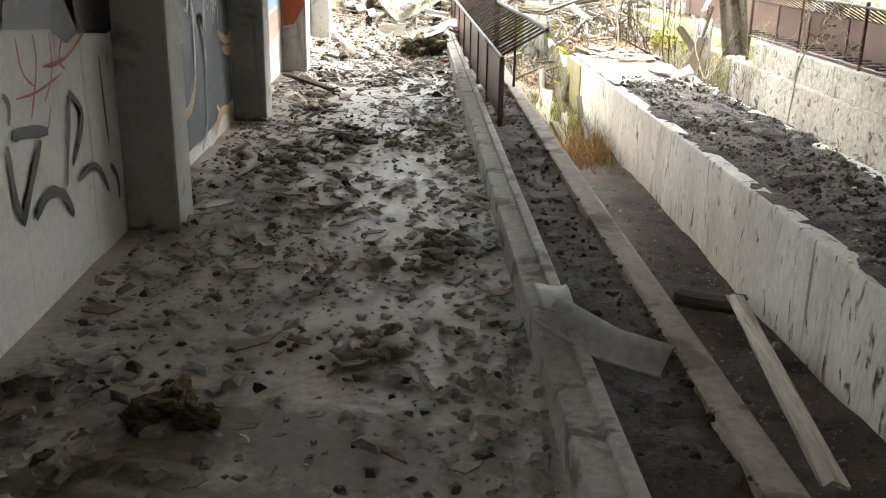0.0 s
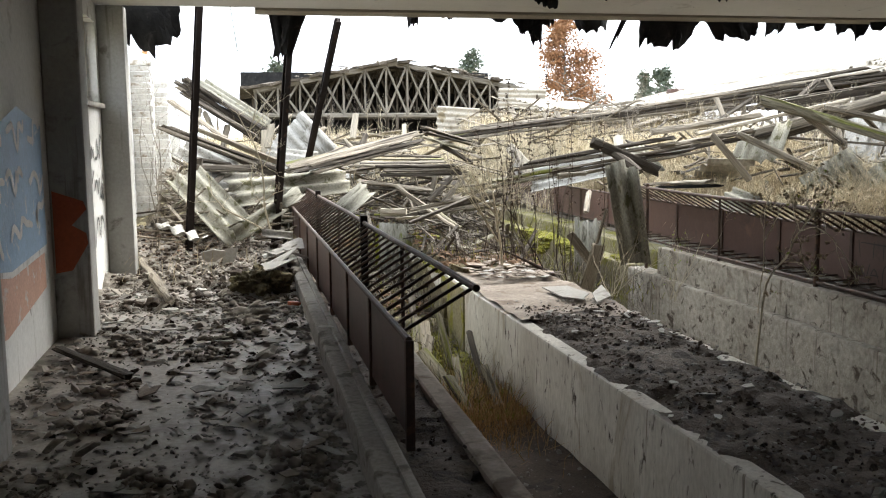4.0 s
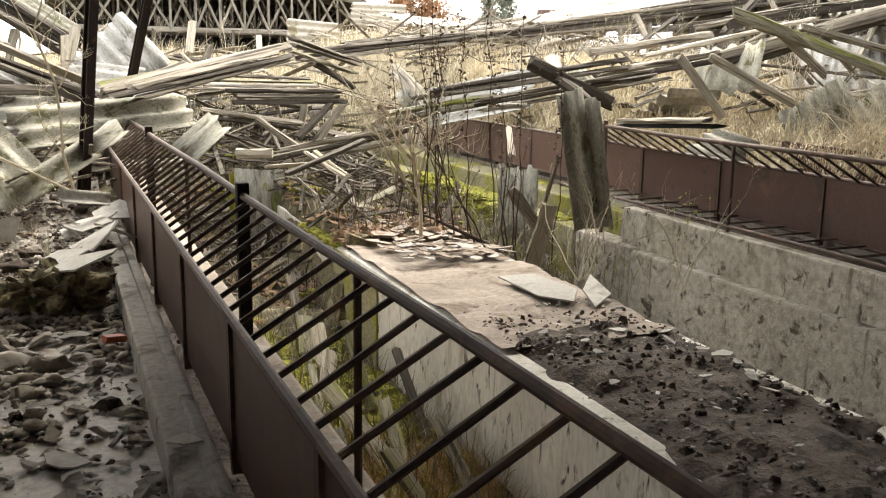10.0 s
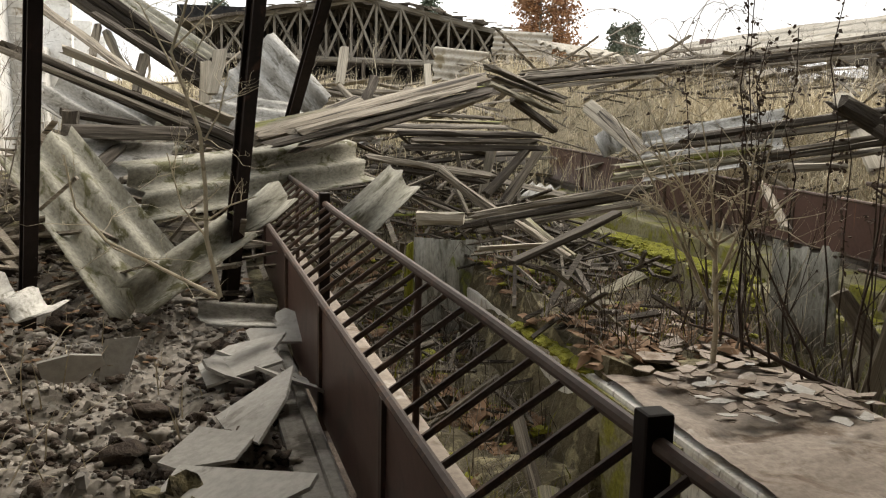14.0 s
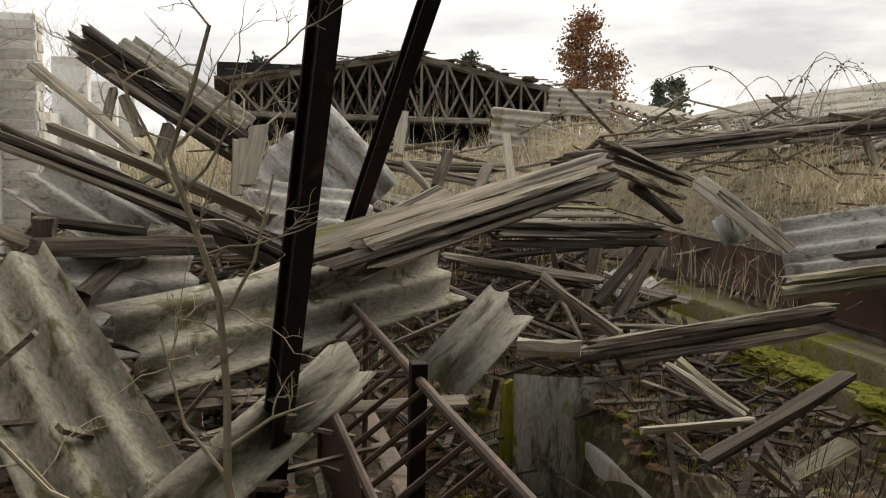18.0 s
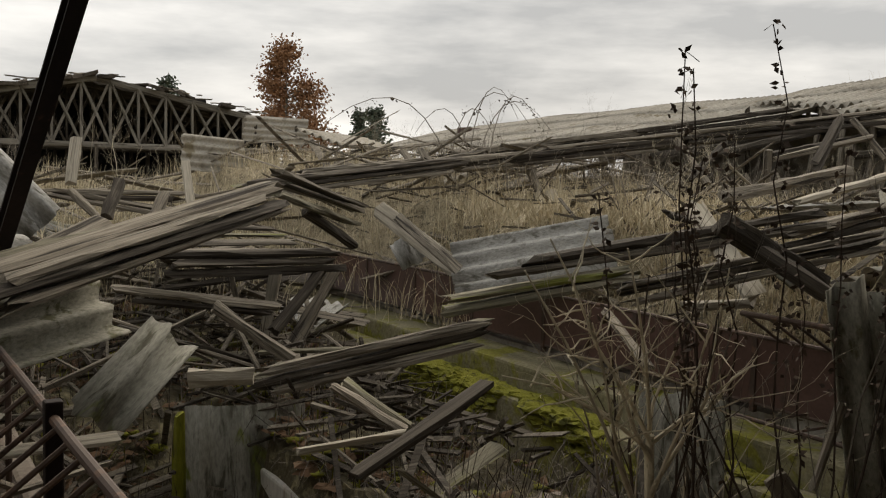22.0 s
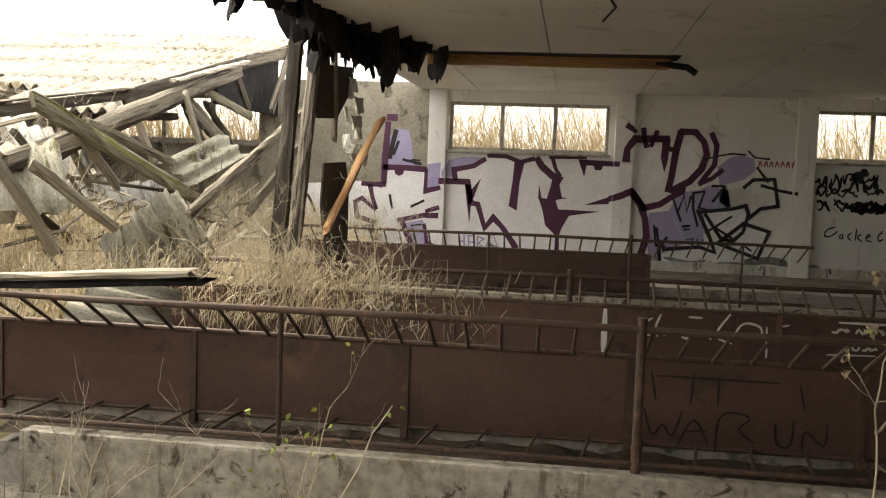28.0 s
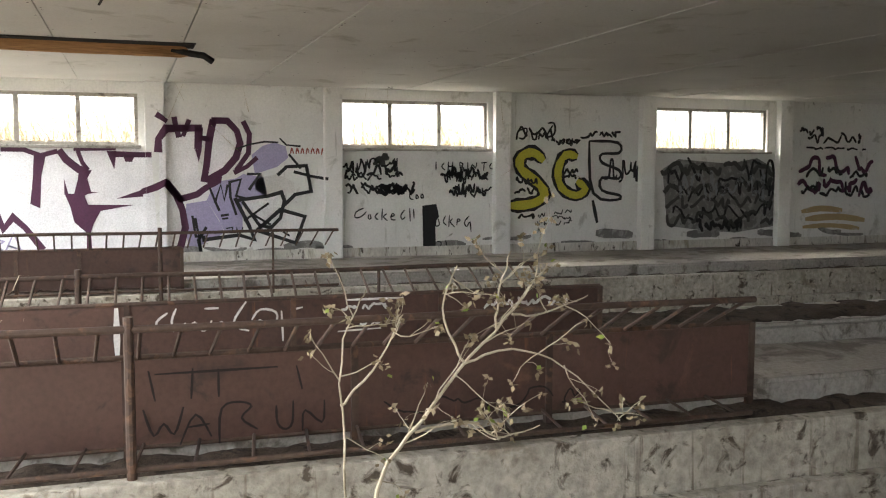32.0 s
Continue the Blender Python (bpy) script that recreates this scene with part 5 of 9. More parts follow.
timber((12.1, 18.2, 2.26), (15.4, 22.9, 3.04), 0.14, 0.16, 0, "wood", "rafter", "grey rafter carrying the slumped roof edge", "rafter", "rafters")
timber((13.6, 22.2, 2.6), (11.9, 27.0, 1.98), 0.14, 0.16, 0, "darkwood", "rafter", "dark rafter carrying the slumped roof edge", "rafter", "rafters")
beam((7.5, 26.75, 1.5), (9.9, 25.0, 2.02), 0.2, 0.26, 0, "wood", 2)
beam((9.0, 25.3, 1.88), (11.7, 23.4, 2.36), 0.2, 0.26, 0, "wood", 2)
beam((11.4, 23.3, 2.34), (14.4, 22.2, 2.9), 0.18, 0.2, 0, "wood", 2)
for k in range(9):
    y = 17.0 + k * 0.85
    x = between(((16.1, 11.2), (17.3, 11.3), (18.1, 12.2), (23.0, 15.4), (26.0, 13.2)), y)
    timber((x, y, 3.62 - 0.277 * (17 - x)), (x + TR.uniform(-0.7, 0.9), y + TR.uniform(-0.5, 0.5), 0.9 + TR.uniform(-0.2, 0.5)), 0.1, 0.07, 0, TR.choice(("wood", "wood", "darkwood", "palewood")), "truss_strut", "weathered truss strut under the slumped roof", "strut", "truss struts")
for k in range(10):
    y = 18 + k * 1.25
    timber((11.5 + 0.1 * (k % 2), y, 2.1), (11.2 + TR.uniform(-0.9, 0.9), y + TR.uniform(-0.8, 0.8), 0.5), 0.12, 0.08, 0, "wood" if k % 3 else "darkwood", "truss_strut", "weathered truss strut under the slumped roof", "strut", "truss struts")
    timber((11.6, y, 2.0), (15.8, y + TR.uniform(-0.5, 0.5), 2.6 + TR.uniform(-0.4, 0.3)), 0.1, 0.12, 0, "darkwood", "truss_strut", "dark truss timber under the slumped roof", "strut", "truss struts")
# added black plate paints the shade below the roof's gable end
bm = bmesh.new()
hexa(bm, [(13.6, 16.3, 2.35), (16.38, 16.3, 2.35), (16.38, 16.36, 2.35), (13.6, 16.36, 2.35), (13.6, 16.3, 2.7), (16.38, 16.3, 3.45), (16.38, 16.36, 3.45), (13.6, 16.36, 2.7)])
tagged(part("gable_felt", bm, "felt"), "black plate standing for the dark under the slumped roof", "roofing felt")
chim = thing("chimney", "low brick chimney on the far roof ridge", "chimney", at=(15.6, 35.0, 2.8))
for dx in (0, 0.75):
    block("brick_flue", "rust", 15.4 + dx * 0.6, 15.68 + dx * 0.6, 34.8, 35.2, 2.4, 3.02, 0.02, chim)

# ---- the ruined barn beyond: open trusses under a ragged roof ----
far = thing("trussed_barn", "ruined barn with open timber trusses under a ragged dark roof", "barn", at=(7, 47, -0.3))


def far_bar(p0, p1, w, h, material="wood"):
    timber(p0, p1, w, h, 0, material, "truss_member", parent=far, split=0.3)


def top_z(x):
    return 3.55 + 1.25 * (1 - abs(x - 7.4) / 6.6) if abs(x - 7.4) < 6.6 else 3.5


for row in range(4):
    y = 47.0 + row * 3.0
    # rows behind the first get a darker wood for the shade inside
    tone = "greytruss" if row == 0 else "darkwood"
    far_bar((0.8, y, 3.5), (7.4, y, 4.78), 0.14, 0.22, tone)
    far_bar((7.4, y, 4.78), (14.0, y, 3.5), 0.14, 0.22, tone)
    far_bar((0.8, y, 2.42), (14.0, y, 2.36), 0.14, 0.2, tone)
    for k in range(14):
        x = 0.9 + k * 1.0
        far_bar((x, y, 2.4), (x, y, top_z(x)), 0.1, 0.1, tone)
        if k < 13 and row < 2:
            far_bar((x, y + 0.05, 2.4), (x + 1.0, y + 0.05, top_z(x + 1.0)), 0.08, 0.1, tone)
            far_bar((x, y - 0.05, top_z(x)), (x + 1.0, y - 0.05, 2.4), 0.08, 0.1, tone)
    for x in (0.9, 4.2, 7.4, 10.7, 13.9):
        far_bar((x, y, -0.3), (x, y, 2.4), 0.16, 0.16, "darkwood")
for side, xa, xb in (("west", 0.2, 7.35), ("east", 7.45, 14.6)):
    bm = bmesh.new()
    nx, ny = 16, 22
    rows = [[bm.verts.new((xa + (xb - xa) * i / nx, 46.4 + 14 * j / ny + (TR.uniform(-0.35, 0.35) if j == 0 else 0),
                           top_z(xa + (xb - xa) * i / nx) + 0.16 + 0.07 * TR.uniform(-1, 1))) for i in range(nx + 1)] for j in range(ny + 1)]
    for j in range(ny):
        for i in range(nx):
            if TR.random() > (0.05 if side == "west" else 0.8) or j > 3:
                bm.faces.new((rows[j][i], rows[j][i + 1], rows[j + 1][i + 1], rows[j + 1][i]))
    bm.normal_update()
    bmesh.ops.solidify(bm, geom=bm.faces[:], thickness=0.12)
    part("roof", bm, "darkwood", far, "ragged dark board roof")
# added black walls put the shade of the barn's deep interior into colour
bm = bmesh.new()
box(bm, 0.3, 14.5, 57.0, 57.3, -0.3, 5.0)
part("back_wall", bm, "felt", far, "black back wall standing for the barn's dark interior")
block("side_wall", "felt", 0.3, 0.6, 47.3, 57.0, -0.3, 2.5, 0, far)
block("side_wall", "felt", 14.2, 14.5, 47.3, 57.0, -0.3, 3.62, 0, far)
for k in range(22):
    x = TR.uniform(0.5, 14)
    timber((x, 46.3 + TR.uniform(0, 0.4), top_z(x) + 0.22), (x + TR.uniform(-0.8, 0.8), 46.6 + TR.uniform(0, 1.5), top_z(x) + 0.3), 0.16, 0.05, 0, "wood", "roof_board", parent=far)

# ---- the heap over the collapsed half ----
def heap(x, y):
    t = min(1, max(0, (y - 13.6) / 5))
    if x < 0.9:
        h = -0.06 + 0.12 * min(1, max(0, (y - 11.9) / 1.4)) + 0.5 * min(1, max(0, (y - 14.0) / 3.5)) + 0.17 * math.exp(-((x - 0.33) / 0.34) ** 2 - ((y - 12.6) / 0.8) ** 2)
    elif x < 5.3:
        h = -0.9 + (0.62 if x > 2.9 else 0.62 - 0.4 * min(1, (2.9 - x) / 0.4) * min(1, max(0, (17.6 - y) / 0.8))) * min(1, max(0, (y - 14.0) / 1.6)) + 0.75 * min(1, max(0, (y - (16.4 if x < 3.75 else 19.6)) / 4))
        h -= 0.85 * min(1, max(0, (x - 3.75) / 0.3)) * min(1, max(0, (22.5 - y) / 3))
        if 2.5 < x < 3.78 and y > 14.0:
            h = max(h, -0.16 + 0.05 * (y - 14))
    elif x < 11:
        h = 0.05 + (0.25 + 0.8 * min(1, max(0, (y - 14.3) / 3.4))) * min(1, max(0, (x - 5.75) / 0.7))
    else:
        h = 0.25 + 0.6 * t
    return h + 0.5 * min(1, max(0, (y - 20) / 8)) - 0.55 * min(1, max(0, (y - 30) / 10)) - 0.5 * min(1, max(0, (y - 38) / 7))


bm = bmesh.new()
rough_sheet(bm, XW, 0.62, 11.85, 15.6, 0.0, 0.03, 0.085, 3.4, 3.0, heap)
tagged(part("rubble_mound", bm, "litter"), kind="structure")
bm = bmesh.new()
rough_sheet(bm, XW, 0.62, 15.6, 45, 0.0, 0.13, 0.12, 1.4, 3.0, heap)
rough_sheet(bm, 0.62, 5.95, 22.8, 45, 0.0, 0.16, 0.16, 1.3, 3.0, heap)
rough_sheet(bm, 0.62, 5.16, 14.0, 22.9, 0.0, 0.16, 0.16, 1.3, 3.0, heap)
tagged(part("debris_heap", bm, "thatch"), kind="structure")
bm = bmesh.new()
rough_sheet(bm, 5.9, XE, 14.4, 45, 0.0, 0.12, 0.2, 1.2, 3.0, heap)
tagged(part("straw_mat", bm, "strawmat"), kind="structure")

HR = random.Random(21)


# smaller loose timbers over the heap
def scatter(n, x0, x1, y0, y1, rise, lmin, lmax, tilt=14, joined=None, mats=("wood", "wood", "mosswood", "darkwood", "palewood")):
    for _ in range(n):
        x, y = HR.uniform(x0, x1), HR.uniform(y0, y1)
        length = HR.uniform(lmin, lmax)
        a = HR.gauss(0, 38) if HR.random() < 0.75 else HR.uniform(0, 180)
        t = radians(HR.gauss(0, tilt))
        d = Vector((math.cos(radians(a)) * math.cos(t), math.sin(radians(a)) * math.cos(t), math.sin(t))) * length / 2
        c = Vector((x, y, heap(x, y) + HR.uniform(0.02, rise) + abs(d.z) * 0.6))
        w, h, roll, mat = 0.03 + 0.13 * HR.random() ** 1.8, HR.uniform(0.012, 0.045), HR.uniform(-35, 35), HR.choice(mats)
        if joined is None:
            timber(c - d, c + d, w, h, roll, mat)
        else:
            tb = timber_mesh(length, w, h, TR)
            tb.transform(along(c - d, c + d, roll))
            me = bpy.data.meshes.new("far_timber")
            tb.to_mesh(me)
            tb.free()
            joined.from_mesh(me)
            bpy.data.meshes.remove(me)


scatter(34, -0.9, 0.9, 15.2, 21.0, 0.35, 0.4, 1.6)
scatter(36, 1.0, 4.6, 17.2, 20.5, 0.35, 0.4, 1.6)
scatter(12, 1.4, 4.2, 14.6, 17.0, 0.12, 0.3, 1.0, 14, None, ("mosswood", "mosswood", "darkwood"))
far_bm = bmesh.new()
scatter(60, 5.6, 11.0, 20.5, 26.0, 0.5, 0.6, 2.2, joined=far_bm)
scatter(110, 0.0, 11.0, 23.0, 34.0, 0.6, 0.8, 2.8, joined=far_bm)
scatter(60, 1.0, 5.2, 19.0, 24.0, 0.5, 0.5, 2.0, joined=far_bm)
scatter(40, 9.0, 15.5, 16.0, 21.0, 0.5, 0.6, 2.0, 28, joined=far_bm)
tagged(part("far_timbers", far_bm, "wood"), "grey splintered timbers strewn far over the collapsed barn", "timber", kind="stuff")
scatter(14, 9.0, 15.5, 14.6, 17.0, 0.4, 0.6, 1.7, 24, None, ("wood", "wood", "mosswood"))
scatter(14, 5.7, 9.0, 14.8, 18.0, 0.15, 0.4, 1.2)


def scatter_sheets(n, x0, x1, y0, y1, rise, mats):
    for _ in range(n):
        x, y, a, t = HR.uniform(x0, x1), HR.uniform(y0, y1), HR.uniform(-50, 50), radians(HR.gauss(8, 14))
        d = Vector((math.cos(radians(a)) * math.cos(t), math.sin(radians(a)) * math.cos(t), math.sin(t))) * HR.uniform(0.3, 0.8)
        c = Vector((x, y, heap(x, y) + HR.uniform(0.05, rise) + abs(d.z)))
        wave_sheet(c - d, c + d, HR.uniform(0.35, 0.9), HR.uniform(-30, 30), HR.choice(mats))


def splinters(n, x0, x1, y0, y1, rise, material):
    """Broken laths and slivers too many to count, lying at all angles."""
    bm = bmesh.new()
    for _ in range(n):
        x, y, a, t = HR.uniform(x0, x1), HR.uniform(y0, y1), HR.uniform(0, 6.283), HR.gauss(0, 0.35)
        half = HR.uniform(0.08, 0.4)
        d = Vector((math.cos(a) * math.cos(t), math.sin(a) * math.cos(t), math.sin(t))) * half
        c = Vector((x, y, heap(x, y) + HR.uniform(0.0, rise) + abs(d.z) * 0.5))
        m = along(c - d, c + d, HR.uniform(-40, 40))
        w, h = HR.uniform(0.008, 0.03), HR.uniform(0.004, 0.012)
        k = HR.uniform(0.3, 1.0)
        hexa(bm, [m @ Vector(p) for p in ((-half, -w, -h), (half, -w * k, -h), (half, w, -h), (-half, w * k, -h), (-half, -w, h), (half, -w * k, h), (half, w, h), (-half, w * k, h))])
    tagged(part("splintered_laths", bm, material), "splintered laths strewn over the fallen roof", "splinters", kind="stuff")


splinters(420, -1.0, 0.9, 14.6, 21.0, 0.35, "wood")
splinters(420, 1.0, 4.1, 15.4, 21.0, 0.25, "wood")
splinters(300, 1.0, 4.1, 14.6, 21.0, 0.2, "darkwood")
splinters(380, 5.9, 12.0, 15.0, 24.0, 0.4, "wood")
splinters(220, 8.5, 15.0, 14.8, 22.0, 0.5, "palewood")
HR = random.Random(52)
scatter_sheets(4, -0.6, 0.8, 17.6, 20.5, 0.15, ("eternit", "mosseternit"))
scatter_sheets(6, 1.5, 4.6, 19.5, 23.5, 0.3, ("eternit", "mosseternit"))
scatter_sheets(9, 5.8, 15.0, 15.5, 24.0, 0.3, ("eternitroof", "mosseternit", "eternit"))

# ---- graffiti: layers of spray paint on walls and panels ----
GR = random.Random(8)


def sprayed(g, kind, pts, x, layer, width, material, name):
    """A band or a filled patch of paint on a wall at x, facing away from the wall's inside; thin, raised by its layer."""
    bm = bmesh.new()
    s = 1 if x < 0 else -1
    px = x + s * (0.004 + 0.003 * layer)
    if kind == "fill":
        vs = [bm.verts.new((px, y, z)) for y, z in pts]
        f = bm.faces.new(vs)
        if f.normal.x * s < 0:
            f.normal_flip()
        bmesh.ops.triangulate(bm, faces=[f])
    else:
        line = [Vector((0, *p)) for p in pts]
        fine = [line[0]]
        for a, b in zip(line, line[1:]):
            for k in (1, 2, 3):
                fine.append(a.lerp(b, k / 3))
        for _ in range(2):
            fine = [fine[0]] + [(fine[i - 1] + fine[i] * 2 + fine[i + 1]) / 4 for i in range(1, len(fine) - 1)] + [fine[-1]]
        left, right = [], []
        for i, p in enumerate(fine):
            d = (fine[min(i + 1, len(fine) - 1)] - fine[max(i - 1, 0)]).normalized()
            n = Vector((0, -d.z, d.y)) * width / 2 * (0.85 + 0.3 * GR.random()) * (0.6 if i in (0, len(fine) - 1) else 1)
            left.append(bm.verts.new((px, *(p + n).yz)))
            right.append(bm.verts.new((px, *(p - n).yz)))
        for i in range(len(fine) - 1):
            bm.faces.new((left[i], left[i + 1], right[i + 1], right[i]))
    part(name, bm, material, g)


def scrawl(g, y0, z0, y1, z1, x, rows, material, width=0.025, layer=4, loops=9):
    """Illegible handwriting: rows of looping strokes within a box."""
    for r in range(rows):
        z = z1 + (z0 - z1) * (r + 0.5) / rows
        h = abs(z0 - z1) / rows * 0.5
        y, step = y0, (y1 - y0) / loops
        while (y1 - y) * step > 0:
            run = step * GR.uniform(1.2, 2.6)
            if (y + run - y1) * step > 0:
                run = y1 - y
            pts = []
            for k in range(7):
                pts.append((y + run * k / 6 + GR.uniform(-0.3, 0.3) * step, z + h * GR.uniform(-1, 1)))
            sprayed(g, "stroke", pts, x, layer, width, material, "scrawl_line")
            y += run + step * GR.uniform(0.1, 0.5)


COLUMN_STRIPS = [(y - 0.05, y + 0.25) for y in (-4.6, -1.6, 1.48, 4.42, 7.47, 10.32, 13.4)]


def clipped(poly, y, keep_above):
    """The part of an outline on one side of a line across y."""
    out = []
    for a, b in zip(poly, poly[1:] + poly[:1]):
        ina, inb = (a[0] >= y) == keep_above, (b[0] >= y) == keep_above
        if ina:
            out.append(a)
        if ina != inb:
            t = (y - a[0]) / (b[0] - a[0])
            out.append((y, a[1] + (b[1] - a[1]) * t))
    return out


def spray(g, pts, layer, material, width=0.0):
    """A patch (no width) or a sharp-cornered stroke of paint on the east wall, stepping over its columns."""
    if width:
        v = [Vector(p) for p in pts]
        left, right = [], []
        for i, p in enumerate(v):
            d0 = (p - v[i - 1]).normalized() if i else (v[1] - v[0]).normalized()
            d1 = (v[i + 1] - p).normalized() if i < len(v) - 1 else d0
            m = d0 + d1
            m = m.normalized() if m.length > 0.3 else d0
            n = Vector((-m.y, m.x))
            k = min(1.6, 1 / max(0.35, abs(n.dot(Vector((-d0.y, d0.x))))))
            n *= width / 2 * k * GR.uniform(0.86, 1.12)
            left.append(p + n)
            right.append(p - n)
        quads = [[tuple(left[i]), tuple(left[i + 1]), tuple(right[i + 1]), tuple(right[i])] for i in range(len(v) - 1)]
    else:
        quads = [list(map(tuple, pts))]
    bm = bmesh.new()
    for q in quads:
        pieces, rest = [], q
        for a, b in COLUMN_STRIPS:
            if rest and min(p[0] for p in rest) < b and max(p[0] for p in rest) > a:
                mid = clipped(clipped(rest, a, True), b, False)
                pieces.append((mid, 16.24))
                lower, upper = clipped(rest, a, False), clipped(rest, b, True)
                pieces.append((lower, 16.4))
                rest = upper
        pieces.append((rest, 16.4))
        for poly, x in pieces:
            if len(poly) < 3 or max(p[0] for p in poly) - min(p[0] for p in poly) < 0.004:
                continue
            px = x - 0.003 - 0.003 * layer
            f = bm.faces.new([bm.verts.new((px, y, z)) for y, z in poly])
            f.normal_update()
            if f.normal.x > 0:
                f.normal_flip()
            if len(poly) > 4:
                bmesh.ops.triangulate(bm, faces=[f])
    part("fill" if not width else "outline", bm, material, g)


rus = thing("graffiti", "large white graffiti letters outlined in plum and lilac on the wall", "graffiti", "wall graffiti", at=(16.4, 8, 1))
spray(rus, [(15.9, 1.21), (14.81, 1.29), (14.44, 1.18), (14.41, 1.51), (13.68, 1.5), (13.43, 1.2), (13.46, 0.19), (15.94, 0.23)], 1, 'p_white')
spray(rus, [(14.36, 1.58), (14.34, 2.05), (14.19, 2.2), (14.0, 2.17), (13.94, 1.92), (13.9, 1.58)], 1, 'p_lilac')
spray(rus, [(13.67, 1.61), (13.42, 1.65), (13.43, 1.18), (13.69, 1.14)], 2, 'p_lilac')
spray(rus, [(13.42, 1.47), (13.33, 1.77), (10.75, 1.82), (10.48, 1.73), (10.4, 0.14), (13.46, 0.19)], 1, 'p_white')
spray(rus, [(13.41, 1.47), (13.31, 1.69), (13.07, 1.76), (12.7, 1.76), (12.81, 1.61), (13.16, 1.56), (13.23, 1.41), (13.41, 1.4)], 2, 'p_lilac')
spray(rus, [(14.07, 0.59), (13.71, 0.67), (13.65, 0.29), (13.61, 0.19), (13.85, 0.19)], 2, 'p_lilac')
spray(rus, [(14.36, 2.31), (14.4, 1.65), (14.41, 1.26)], 3, 'p_plum', 0.108)
spray(rus, [(14.37, 1.25), (14.61, 1.24), (14.8, 1.25)], 3, 'p_plum', 0.088)
spray(rus, [(14.65, 1.24), (14.6, 1.02), (14.53, 0.81)], 3, 'p_plum', 0.078)
spray(rus, [(14.43, 1.54), (14.04, 1.54), (13.65, 1.52)], 3, 'p_plum', 0.098)
spray(rus, [(14.23, 1.51), (14.06, 1.5), (14.08, 1.43), (14.15, 1.4), (14.22, 1.43)], 3, 'p_plum')
spray(rus, [(13.67, 1.54), (13.68, 1.16), (13.41, 1.23)], 3, 'p_plum', 0.088)
spray(rus, [(14.53, 0.81), (14.63, 0.88), (14.78, 1.0), (14.9, 0.93), (14.86, 0.68), (14.51, 0.58)], 3, 'p_plum', 0.078)
spray(rus, [(14.79, 0.53), (14.5, 0.58), (14.48, 0.34)], 3, 'p_plum')
spray(rus, [(14.16, 0.64), (13.7, 0.75), (13.43, 0.76)], 3, 'p_plum', 0.088)
spray(rus, [(13.68, 0.81), (13.42, 0.9)], 3, 'p_plum', 0.078)
spray(rus, [(14.07, 0.62), (13.99, 0.43), (13.88, 0.19)], 3, 'p_plum', 0.098)
spray(rus, [(13.68, 0.61), (13.62, 0.29), (13.46, 0.22)], 3, 'p_plum', 0.088)
spray(rus, [(13.92, 0.56), (13.73, 0.59)], 4, 'p_black', 0.029)
spray(rus, [(13.89, 0.52), (13.8, 0.23)], 4, 'p_black', 0.039)
spray(rus, [(14.3, 1.08), (14.28, 0.97), (14.25, 0.84)], 4, 'p_black', 0.039)
spray(rus, [(13.94, 0.88), (13.7, 1.0)], 4, 'p_black', 0.039)
spray(rus, [(14.22, 2.18), (14.28, 1.92), (14.32, 1.68)], 4, 'p_black', 0.078)
spray(rus, [(14.17, 1.99), (14.26, 1.75)], 4, 'p_black', 0.049)
spray(rus, [(14.1, 1.68), (13.77, 1.61)], 4, 'p_black', 0.049)
spray(rus, [(13.95, 1.68), (13.79, 1.67)], 4, 'p_black', 0.029)
spray(rus, [(14.39, 2.38), (14.2, 2.38)], 4, 'p_plum', 0.108)
spray(rus, [(13.45, 1.34), (12.97, 1.34), (12.9, 0.99), (12.79, 0.97), (12.66, 0.58), (12.52, 0.76), (12.35, 0.59), (12.11, 0.25)], 3, 'p_plum', 0.098)
spray(rus, [(13.02, 1.3), (12.93, 1.3), (12.9, 1.06), (12.92, 0.63)], 3, 'p_plum')
spray(rus, [(12.93, 1.18), (12.75, 1.41), (12.89, 0.99)], 3, 'p_plum')
spray(rus, [(13.18, 1.34), (13.21, 1.54), (12.88, 1.61), (12.68, 1.74)], 3, 'p_plum', 0.088)
spray(rus, [(12.66, 1.79), (12.34, 1.79), (12.1, 1.7), (11.86, 1.77)], 3, 'p_plum', 0.078)
spray(rus, [(12.2, 1.7), (12.03, 1.7), (12.1, 1.38), (12.13, 0.89), (12.27, 0.96), (12.22, 1.38)], 3, 'p_plum')
spray(rus, [(11.84, 1.79), (11.74, 1.64), (11.56, 1.49), (11.42, 1.47)], 3, 'p_plum', 0.108)
spray(rus, [(11.57, 1.78), (11.51, 1.6), (11.43, 1.48)], 3, 'p_plum', 0.069)
spray(rus, [(11.63, 1.81), (11.01, 1.82)], 3, 'p_plum', 0.069)
spray(rus, [(11.56, 1.47), (11.37, 1.48), (11.44, 1.35), (11.39, 1.14), (11.28, 1.13), (11.43, 1.11), (11.49, 1.08), (11.44, 0.94), (10.75, 0.93), (11.26, 0.84), (11.37, 0.63), (11.41, 0.5), (11.4, 0.22), (11.48, 0.22), (11.47, 0.5), (11.61, 0.63), (11.65, 0.67), (11.7, 0.91), (11.78, 1.12), (11.64, 1.11), (11.58, 1.33)], 4, 'p_plum')
spray(rus, [(11.78, 1.1), (11.78, 1.35), (11.72, 1.1)], 3, 'p_plum')
spray(rus, [(11.15, 1.78), (11.0, 1.78), (11.04, 1.49)], 3, 'p_plum')
spray(rus, [(11.05, 1.73), (10.48, 1.72)], 3, 'p_plum', 0.088)
spray(rus, [(10.91, 1.71), (10.73, 1.71), (10.77, 1.61), (10.87, 1.61)], 3, 'p_plum')
